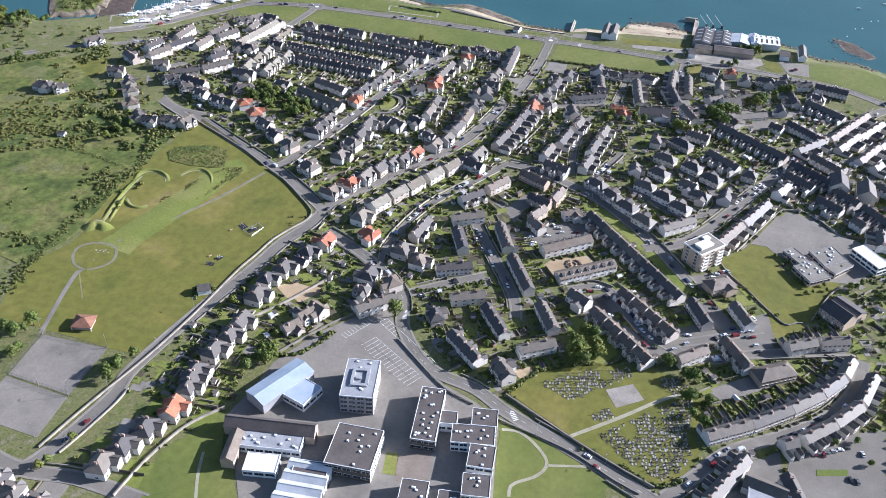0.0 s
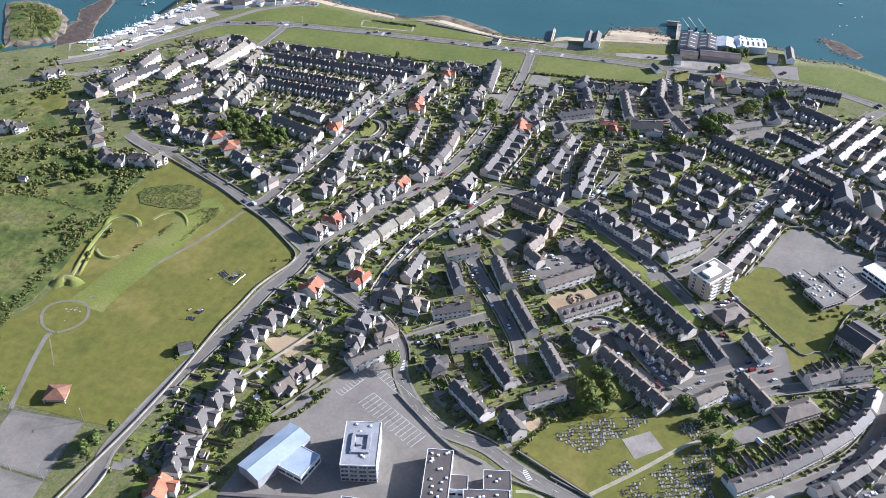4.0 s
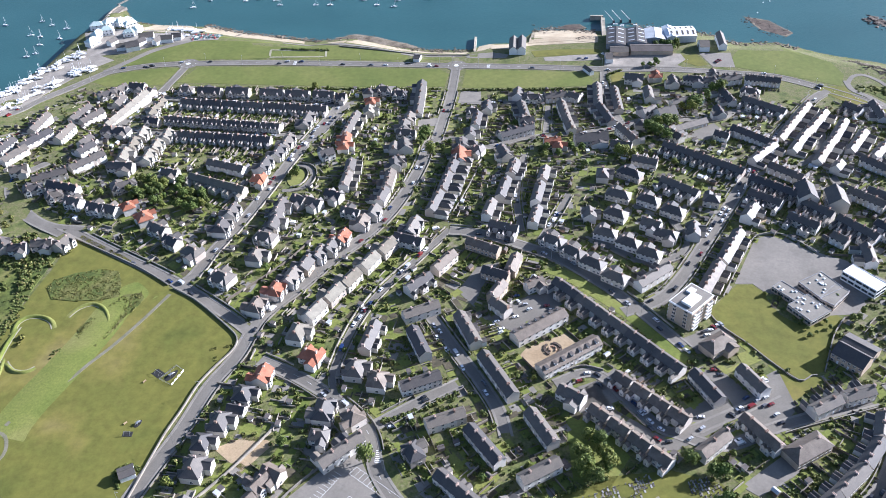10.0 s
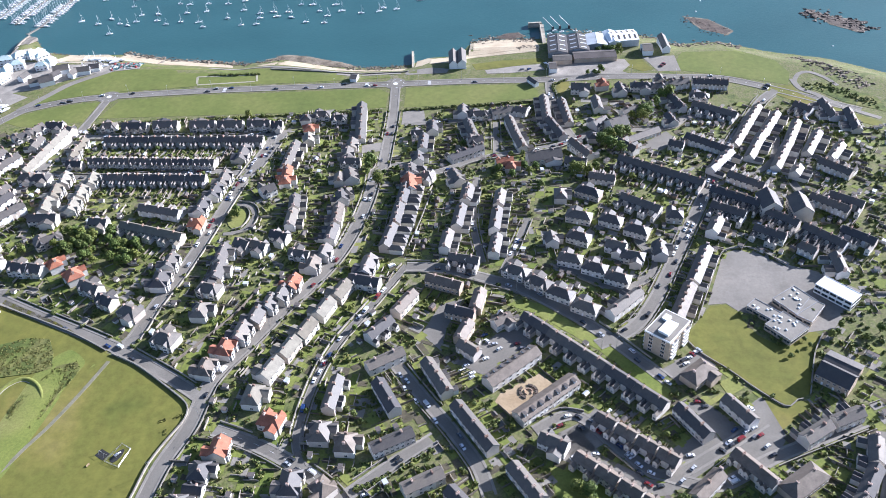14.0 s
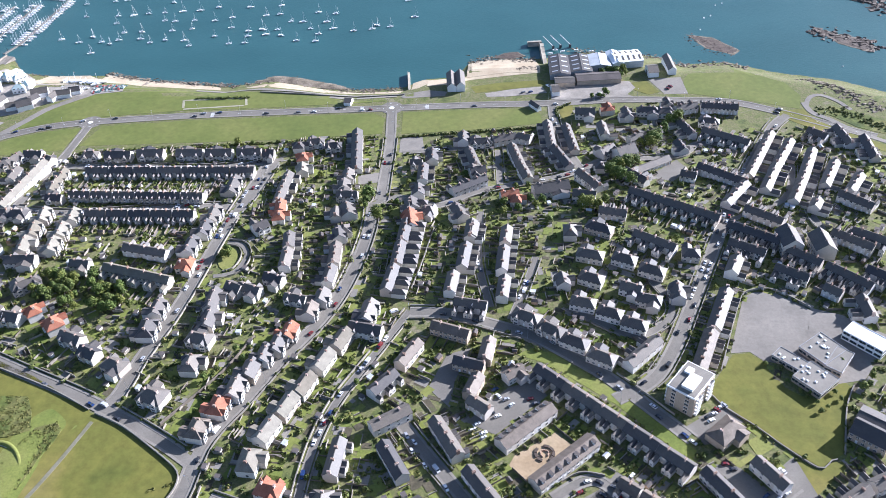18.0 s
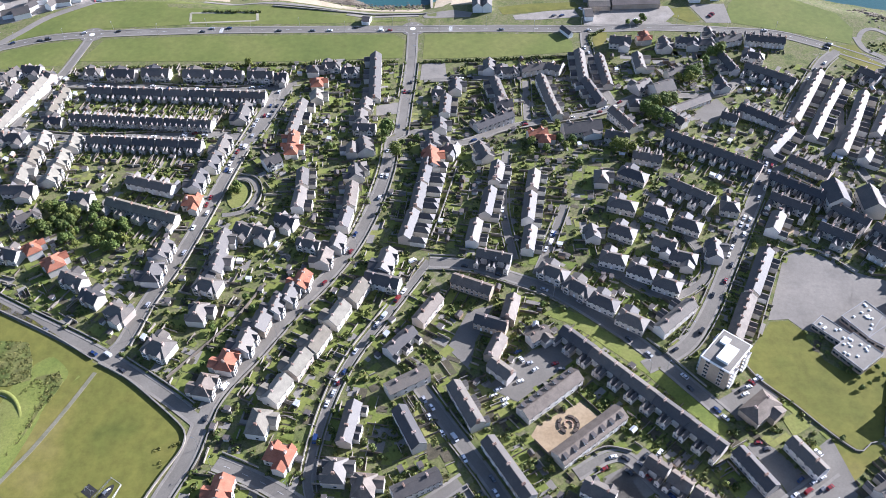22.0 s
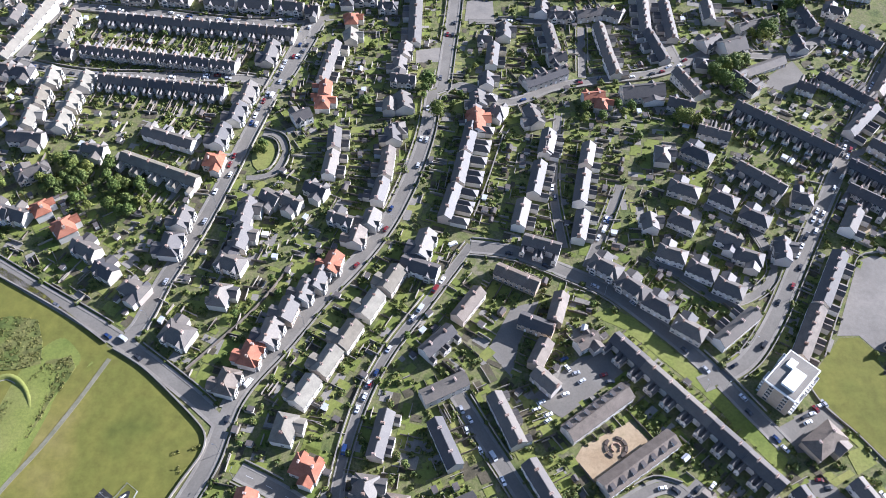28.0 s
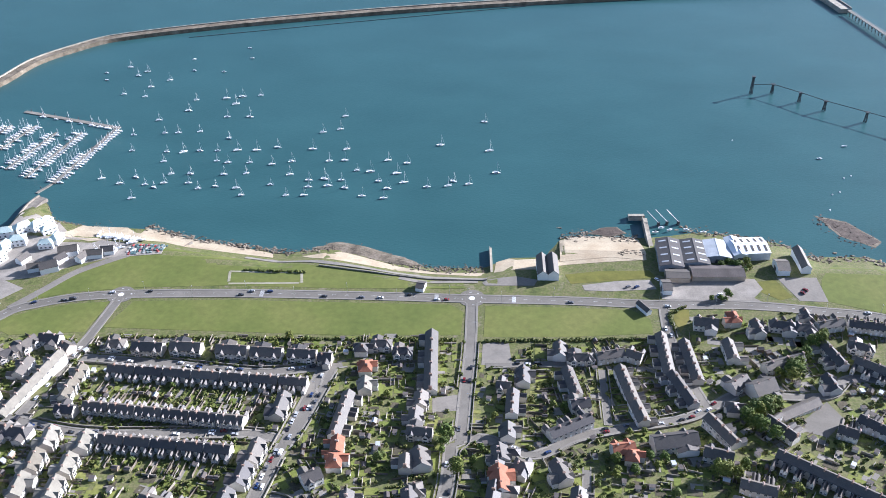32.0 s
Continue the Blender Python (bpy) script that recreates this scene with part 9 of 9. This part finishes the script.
for x, y in [(10.8, -148.1), (91.2, -119.6), (-162.2, -235.5), (-5.5, -142.0), (5.9, -143.7), (10.6, -353.8), (67.3, -423.3), (4.2, -294.7), (51.9, -101.2), (51.8, -120.5), (-74.9, -559.7), (-94.7, -569.1), (-92.5, -554.4), (-96.1, -573.0), (247.9, -279.7), (203.7, -74.8), (173.2, -97.3), (-18.0, -450.1), (-39.4, -457.7), (-41.6, -468.7), (242.8, -426.3), (253.3, -420.4), (259.2, -432.7)]:
    tree(x, y, rng.choice((0, 3, 3)), rng.uniform(0.7, 1.0), rng)
for x, y in [(157.9, -100.5), (165.9, -97.0), (159.8, -112.1), (188.1, -66.2), (194.1, -54.7), (13.3, -419.6)]:
    tree(x, y, 2, rng.uniform(0.9, 1.25), rng)
placed = 0
while placed < 128:
    x, y = rng.uniform(-330, 330), rng.uniform(-500, -45)
    if town(x, y) and free(x, y, 2):
        tree(x, y, rng.choice((0, 3, 3, 4)), rng.uniform(0.5, 0.9), rng)
        claim(x, y, 0, 3, 3)
        placed += 1
placed = 0
while placed < 5600:
    x, y = rng.uniform(-360, 400), rng.uniform(-520, -40)
    if town(x, y) and free(x, y):
        shrub(x, y, rng.uniform(0.4, 1.5) + (0.5 if rng.random() < 0.2 else 0.0), rng)
        placed += 1
hedge = geo()
for pts, s in (([(-224.4, -53.5), (-148.2, -49.8), (-5.7, -41.5)], 0), ([(11.9, -41.4), (64.5, -36.7), (113.4, -32.2)], 0), ([(148.4, -476.3), (166.2, -481.6), (176.7, -473.5)], 0), ([(86.0, -453.4), (98.9, -429.3), (122.9, -415.3)], 0), ([(128.1, -23.3), (127.1, -7.2), (138.1, 1.9)], 0), ([(-157.6, 22.5), (-113.5, 22.7)], 0), ([(-50.7, -467.7), (-25.2, -467.7), (-12.1, -443.1)], 0), ([(17.0, -396.0), (35.2, -384.7), (50.6, -371.7)], 0), ([(-133.8, -207.8), (-147.5, -233.3)], 0)):
    for p, a in along(pts, 1.3):
        shrub(p.x + rng.uniform(-0.6, 0.6), p.y + rng.uniform(-0.6, 0.6), rng.uniform(0.8, 1.6), rng, hedge)
tagged(new("hedge", mesh_of("hedge", hedge, [M["shrub"]])), "dark green overgrown hedges along field and garden edges", "hedge", kind="stuff")
gorse, tufts = geo(), geo()
for _ in range(1500):
    x, y = rng.uniform(-520, -180), rng.uniform(-470, -130)
    i, j = int(y - GY), int(x - GX)
    if 0 <= i < GH and 0 <= j < GW and taken[i, j] in (0, 2) and not town(x, y) and noise.noise((x / 40, y / 40, 3)) > 0.12 and coast(x) - y > 12:
        if rng.random() < 0.6:
            shrub(x, y, rng.uniform(0.8, 2.0), rng, tufts, 0.5)
        else:
            shrub(x, y, rng.uniform(0.8, 2.2), rng, gorse, 0.6)
for spots, n, sp, lo, hi in (([(-166.3, -372.5), (-162.2, -369.3)], 14, 1.2, 0.3, 0.7), ([(-213.8, -295.8), (-210.8, -316.9), (-201.8, -348.4), (-202.3, -369.4), (-202.1, -401.2), (-200.5, -429.8), (-198.3, -456.9), (-192.0, -483.3)], 620, 2.4, 0.4, 1.1), ([(-235.1, -442.1), (-222.0, -438.2), (-206.9, -440.7)], 60, 1.4, 0.6, 1.3), ([(-330.3, -322.4), (-298.4, -306.7), (-268.3, -287.9)], 90, 2.5, 0.6, 1.4), ([(-282.7, -344.1), (-250.0, -344.1), (-217.3, -348.4), (-205.3, -352.8)], 160, 1.0, 0.35, 0.8), ([(-306.9, -343.8), (-287.0, -327.1), (-262.0, -322.3)], 120, 4, 0.5, 1.3), ([(-94.5, -447.5), (-98.6, -442.5), (-98.4, -437.5), (-94.0, -434.7), (-89.5, -437.0)], 60, 0.5, 0.6, 1.0), ([(320.9, -17.8), (335.1, -20.0), (363.2, -46.9)], 160, 3.0, 0.4, 1.1)):
    line = along(spots, 1.0)
    for _ in range(n):
        p, a = rng.choice(line)
        shrub(p.x + rng.gauss(0, sp), p.y + rng.gauss(0, sp), rng.uniform(lo, hi), rng, gorse)
def ring_planter(x, y):
    """Broken rings of brown brick round a bare middle."""
    t = thing("ring_planter", "broken ring of dark brown planters in a sandy court", "planter", tilted(x, y, 0.3))
    for r, w, n, skip in ((4.2, 1.3, 9, (2, 6)), (1.9, 0.5, 6, (4,))):
        for k in range(n):
            if k in skip:
                continue
            g = geo()
            a0, a1 = 2 * math.pi * k / n, 2 * math.pi * (k + 0.86) / n
            vs = []
            for z in (-0.3, 0.75):
                for q in range(4):
                    aa = a0 + (a1 - a0) * q / 3
                    vs += [((r - w / 2) * math.cos(aa), (r - w / 2) * math.sin(aa), z), ((r + w / 2) * math.cos(aa), (r + w / 2) * math.sin(aa), z)]
            fs = []
            for q in range(3):
                b = 2 * q
                fs += [(8 + b, 9 + b, 11 + b, 10 + b), (b + 1, b + 3, b + 11, b + 9), (b + 2, b, b + 8, b + 10)]
            fs += [(0, 1, 9, 8), (7, 6, 14, 15)]
            add_faces(g, vs, fs)
            part("brick_curb", mesh_of("brick_curb", g, [M["weed" if r > 3 else "clay_pot"]]), t)


ring_planter(95.0, -336.7)
for px, py in [(-35.9, -330.4)]:
    for _ in range(14):
        t = rng.uniform(0, 6.28)
        shrub(px + 4 * math.cos(t), py + 3 * math.sin(t), rng.uniform(0.4, 0.9), rng, gorse)
def thicket(area, n, lo, hi, g, rough=-0.1):
    """Shrubs thrown over an outline in drifts."""
    xs, ys = [q[0] for q in area], [q[1] for q in area]
    tries = 0
    while n > 0 and tries < 20000:
        tries += 1
        x, y = rng.uniform(min(xs), max(xs)), rng.uniform(min(ys), max(ys))
        inside = False
        for (ax, ay), (bx, by) in zip(area, area[1:] + area[:1]):
            if (ay > y) != (by > y) and x < (bx - ax) * (y - ay) / (by - ay) + ax:
                inside = not inside
        i, j = int(y - GY), int(x - GX)
        if inside and 0 <= i < GH and 0 <= j < GW and taken[i, j] in (0, 2) and noise.noise((x / 14, y / 14, 7)) > rough:
            shrub(x, y, rng.uniform(lo, hi), rng, g)
            n -= 1


thicket([(-258, -271), (-226, -276), (-204, -297), (-203, -325), (-218, -335), (-248, -308)], 170, 0.8, 2.3, gorse)
thicket([(-284, -294), (-268, -282), (-237, -315), (-245, -327), (-270, -315)], 120, 0.9, 2.6, gorse)
thicket([(-343, -224), (-340, -190), (-324, -209), (-332, -231)], 80, 0.8, 2.2, gorse, -0.4)
thicket([(-226, -382), (-219, -350), (-200, -358), (-201, -383), (-207, -402)], 120, 0.6, 1.6, gorse)
thicket([(-544, -94), (-514, -81), (-478, -84), (-452, -112), (-425, -179), (-447, -205), (-500, -190)], 300, 1.2, 3.0, gorse, -0.3)
thicket([(-420, -262), (-398, -246), (-378, -230), (-345, -194), (-340, -199), (-372, -238), (-396, -262)], 130, 0.7, 1.8, gorse, -0.5)
thicket([(-362, -294), (-324, -283), (-300, -268), (-277, -276), (-277, -309), (-296, -334), (-314, -346)], 260, 0.5, 1.5, tufts)
thicket([(-334, -324), (-298, -331), (-260, -325), (-235, -339), (-274, -349), (-298, -365)], 200, 0.5, 1.5, tufts)
thicket([(-321, -280), (-291, -260), (-249, -293), (-246, -323), (-288, -322)], 160, 0.5, 1.6, tufts)
for area, n in zip(SCRUB, (380, 230, 70, 80)):
    xs, ys = [q[0] for q in area], [q[1] for q in area]
    while n > 0:
        x, y = rng.uniform(min(xs), max(xs)), rng.uniform(min(ys), max(ys))
        inside = False
        for (ax, ay), (bx, by) in zip(area, area[1:] + area[:1]):
            if (ay > y) != (by > y) and x < (bx - ax) * (y - ay) / (by - ay) + ax:
                inside = not inside
        if inside:
            r = rng.uniform(0.5, 1.1)
            clump(tufts, rng, (x, y, land(x, y) + 0.3), r, 13, 0.42, 0, 0.2)
            n -= 1
for x, y in ((-82.4, -358.7), (-80.9, -357.6), (-72.9, -354.6), (-74.4, -355.2), (-77.9, -365.8), (-78.8, -364.2), (-75.6, -356.0)):
    clump(tufts, rng, (x, y, land(x, y) + 0.2), 1.0, 20, 0.4, 0, 0.5)
tagged(new("scrub", mesh_of("scrub", tufts, [M["tuft"]])), "olive tufts of rough grass and low scrub", "scrub", kind="stuff")
tagged(new("gorse", mesh_of("gorse", gorse, [M["shrub"]])), "dark green gorse and bramble scrub", "scrub", kind="stuff")
tagged(new("garden_fence", mesh_of("garden_fence", FENCES, [M["timber_fence"]])), "weathered timber fences between narrow back gardens", "fence", kind="stuff")
tagged(new("garden_shrub", mesh_of("garden_shrub", SHRUBS, [M["shrub"]])), "mixed green garden shrubs and bushes", "shrubs", kind="stuff")
tagged(new("garden_lawn", mesh_of("garden_lawn", LAWNS, [M["grass"]])), "small mown lawns behind the houses", "lawns", kind="stuff")
tagged(new("garden_paving", mesh_of("garden_paving", PATIO, [M["paving"]])), "pale paved patios and drives by the houses", "paving", kind="stuff")

# ---- cars ----
rng = random.Random(31)
cars = 0
for n, (pts, w, pv) in enumerate(ROADS):
    spots = along(pts, 6.2)
    for i in range(3, len(spots) - 3):
        p, a = spots[i]
        for s in (-1, 1):
            if n == 0 and rng.random() < 0.75:
                continue
            if rng.random() < (0.20 if n in (1, 4, 13) else 0.30) and cars < 235 and (town(p.x, p.y) or n == 0):
                car(p.x - math.sin(a) * s * (w / 2 - 1.1), p.y + math.cos(a) * s * (w / 2 - 1.1), a + (0 if s < 0 else math.pi), 2 if rng.random() < 0.09 else rng.randrange(2), 0.16)
                cars += 1
for x, y in [(174.0, -314.7), (175.1, -317.0), (177.2, -312.9), (179.3, -310.4), (181.3, -308.7), (183.2, -307.4), (73.2, -298.2), (74.8, -302.5), (78.4, -304.5), (90.3, -304.1), (62.1, -323.6), (67.1, -325.4), (71.4, -312.3), (82.2, -289.2), (197.4, -352.9), (199.2, -357.7), (201.2, -362.0), (200.5, -345.7), (20.7, -398.4), (109.0, -357.9), (103.1, 20.3), (108.8, 20.6), (122.7, 30.0), (218.1, 24.6), (215.6, 21.3), (161.8, 15.9), (236.2, -434.6), (239.3, -432.6), (242.5, -430.3), (245.6, -428.0), (248.7, -426.0)]:
    car(x, y, rng.choice((0.5, 0.6, 2.2, 0.4)), rng.randrange(2), 0.2)
for x, y, a in ((119, -359, 2.4), (127, -351, 0.9), (133, -349, 0.9), (114, -376, 0.7), (116, -378, 0.7), (124, -374, 0.2), (143, -384, -0.7), (146, -390, -0.6), (151, -391, 0.3), (167, -374, 0.2), (167, -381, 0.8), (161, -388, 0.8), (176, -342, 0.1), (179, -345, 0.2), (190, -359, 0.7), (195, -360, 0.7), (198, -363, 0.7), (203, -368, 0.7), (182, -371, -0.6), (161, -326, -0.8), (164, -330, -0.8), (64, -320, 0.6), (74, -315, 0.5), (81, -308, 0.7), (93, -307, 0.2), (67, -328, 0.7), (31, -327, -1.1), (34, -336, -1.1), (50, -356, -1.1), (40, -344, -1.1), (230, -437, 1.9), (234, -435, 1.9), (238, -434, 1.9), (250, -445, 1.9), (253, -445, 1.9), (256, -427, 1.9)):
    car(x, y, a, rng.randrange(2), 0.12)
car(19.6, -242.0, 0.6, 2)
car(80.1, -291.5, 0.6, 2)

# ---- park and street furniture ----
def pavilion(x, y, ang):
    t = thing("park_pavilion", "square park pavilion with a rust-brown hipped roof", "pavilion", tilted(x, y, ang))
    part("wall", mesh_of("wall", box_walls(9, 8, 2.8, -1.2), [M["brick"]]), t)
    part("roof", mesh_of("roof", hip_roof(9, 8, 2.9, 2.6, 1.2), [M["rust_tile"]]), t)
    for s in (-1, 1):
        g = geo()
        add_box(g, 0, 0, -1, 0.25, 0.25, 3.8)
        part("post", mesh_of("post", g, [M["white_paint"]]), t, pose(s * 5, -4.7, 0))


pavilion(-136.6, -487.8, 0.3)
hall(-93.2, -440.7, 0.6, 7, 6, 3, 1.2, "pump_house", "small white hut with a dark roof inside a hedge", "white_paint", "slate", "hut")
hall(-274.5, -330.7, 0.2, 5, 4, 2.4, 1, "hut", "small pale hut on the heath", "white_paint", "slate", "hut")
def play_square(x, y, a, w, d):
    """A dark rubber square with a swing frame."""
    t = thing("play_surface", "dark rubber play square with a steel swing in the meadow", "play area", tilted(x, y, a))
    g = geo()
    add_box(g, 0, 0, -0.4, w, d, 0.58)
    part("surface", mesh_of("surface", g, [M["rubber"]]), t)
    g = geo()
    for s in (-1, 1):
        add_bar(g, (s * w * 0.3, -1, 0.15), (s * w * 0.3, 0, 2.2), 0.07)
        add_bar(g, (s * w * 0.3, 1, 0.15), (s * w * 0.3, 0, 2.2), 0.07)
    add_bar(g, (-w * 0.3, 0, 2.2), (w * 0.3, 0, 2.2), 0.07)
    part("swing_frame", mesh_of("swing_frame", g, [M["metal"]]), t)


def play_oval(x, y, a, rx, ry):
    """A dark rubber oval with a pale slide and a climbing frame."""
    t = thing("play_surface", "dark oval play surface with climbing frame and slide", "play area", tilted(x, y, a))
    g = geo()
    ring = [(rx * math.cos(k * math.pi / 10) * (1 + 0.12 * math.cos(3 * k * math.pi / 10)), ry * math.sin(k * math.pi / 10)) for k in range(20)]
    add_faces(g, [(px, py, z) for z in (-0.4, 0.2) for px, py in ring], [(k, (k + 1) % 20, 20 + (k + 1) % 20, 20 + k) for k in range(20)] + [tuple(range(20, 40))])
    part("surface", mesh_of("surface", g, [M["rubber"]]), t)
    g = geo()
    for sx in (-0.8, 0.8):
        for sy in (-0.6, 0.6):
            add_tube(g, sx, sy, 0.1, 0.07, 2.3, 6)
    add_box(g, 0, 0, 1.2, 1.7, 1.3, 0.12)
    part("climbing_frame", mesh_of("climbing_frame", g, [M["metal"]]), t)
    g = geo()
    add_faces(g, [(0.8, -0.35, 1.3), (0.8, 0.35, 1.3), (min(2.8, rx * 0.8), 0.35, 0.3), (min(2.8, rx * 0.8), -0.35, 0.3), (0.8, -0.35, 1.2), (0.8, 0.35, 1.2), (min(2.8, rx * 0.8), 0.35, 0.2), (min(2.8, rx * 0.8), -0.35, 0.2)], [(0, 3, 2, 1), (4, 5, 6, 7), (0, 4, 7, 3), (1, 2, 6, 5)])
    part("slide", mesh_of("slide", g, [M["pale_roof"]]), t)


def low_fence(points, h=1.1):
    """A closed steel rail fence on posts."""
    t = thing("play_fence", "low steel fence round the play area", "fence", Matrix.Identity(4))
    for a, b in zip(points, points[1:] + points[:1]):
        L = math.hypot(b[0] - a[0], b[1] - a[1])
        n = max(1, int(L / 2))
        for k in range(n):
            x, y = a[0] + (b[0] - a[0]) * k / n, a[1] + (b[1] - a[1]) * k / n
            part("post", kit("low_post", low_post_mesh), t, pose(x, y, land(x, y)))
        g = geo()
        for z in (0.3, 0.7, h):
            add_bar(g, (*a, land(*a) + z), (*b, land(*b) + z), 0.045)
        part("rail", mesh_of("rail", g, [M["metal"]]), t)


def low_post_mesh():
    g = geo()
    add_tube(g, 0, 0, -0.4, 0.06, 1.6, 6)
    return mesh_of("post", g, [M["metal"]])


def bench(x, y, a):
    t = thing("park_bench", "slatted pale wooden park bench on grass", "bench", tilted(x, y, a), "park benches")
    for name, box in (("seat", (0, 0, 0.42, 1.9, 0.5, 0.08)), ("backrest", (0, 0.26, 0.55, 1.9, 0.08, 0.45)), ("leg", (-0.75, 0, -0.2, 0.1, 0.45, 0.62)), ("leg", (0.75, 0, -0.2, 0.1, 0.45, 0.62))):
        g = geo()
        add_box(g, *box)
        part(name, mesh_of(name, g, [M["dry_earth"]]), t)


play_square(-104.1, -378.6, -0.53, 5.6, 4.4)
play_oval(-97.0, -379.4, 1.1, 4.2, 1.9)
low_fence([(-101.7, -382.6), (-96.6, -372.4), (-91.6, -375.3), (-94.1, -385.6)])
play_oval(-100.9, -411.5, 1.25, 2.6, 1.2)
play_square(-103.3, -418.0, 0.1, 4.8, 3.0)
bench(-108.5, -384.9, 1.1)
bench(-106.8, -412.0, 1.1)


def lamp_post(x, y, a, h=8.0):
    t = thing("street_lamp", "tall grey steel street lamp with a short arm", "street lamp", tilted(x, y, a), "street lamps", me=kit(("lp", h), lambda: lamp_mesh(h)))
    part("lantern", kit("lantern", lantern_mesh), t, pose(1.4, 0, h))


def lamp_mesh(h):
    g = geo()
    add_tube(g, 0, 0, -0.5, 0.1, h + 0.5, 7, 0, 0.06)
    add_bar(g, (0, 0, h), (1.4, 0, h + 0.15), 0.05)
    return mesh_of("pole", g, [M["metal"]])


def lantern_mesh():
    g = geo()
    add_box(g, 0, 0, 0, 0.8, 0.3, 0.18)
    return mesh_of("lantern", g, [M["metal"]])


for n in (0, 1, 3, 8, 9, 13):
    pts, w, pv = ROADS[n]
    for i, (p, a) in enumerate(along(pts, 34.0)):
        s = 1 if i % 2 else -1
        lamp_post(p.x - math.sin(a) * s * (w / 2 + 0.6), p.y + math.cos(a) * s * (w / 2 + 0.6), a - s * 1.5708)
for x, y in [(-115.2, -498.0), (-152.4, -501.6), (-112.0, -532.8), (-129.5, -532.4), (-110.0, -559.2)]:
    lamp_post(x, y, rng.uniform(0, 6), 10)


def wire_fence(points, h=3.0):
    """Posts and rails round the court."""
    t = thing("court_fence", "tall green wire fence round the tennis court", "fence", Matrix.Identity(4))
    pm = kit("fence_post", fence_post_mesh)
    for a, b in zip(points, points[1:]):
        L = math.hypot(b[0] - a[0], b[1] - a[1])
        for i in range(int(L / 3) + 1):
            x, y = a[0] + (b[0] - a[0]) * i * 3 / L, a[1] + (b[1] - a[1]) * i * 3 / L
            part("post", pm, t, pose(x, y, land(x, y)))
        for z in (0.3, 1.2, 2.1, 3.0):
            g = geo()
            add_bar(g, (*a, land(*a) + z), (*b, land(*b) + z), 0.04)
            part("rail", mesh_of("rail", g, [M["dark_metal"]]), t)


def fence_post_mesh():
    g = geo()
    add_tube(g, 0, 0, -0.4, 0.06, 3.5, 6)
    return mesh_of("post", g, [M["dark_metal"]])


wire_fence([(-148.4, -532.0), (-152.2, -501.9), (-115.1, -498.3), (-112.2, -532.6), (-148.4, -532.0)])
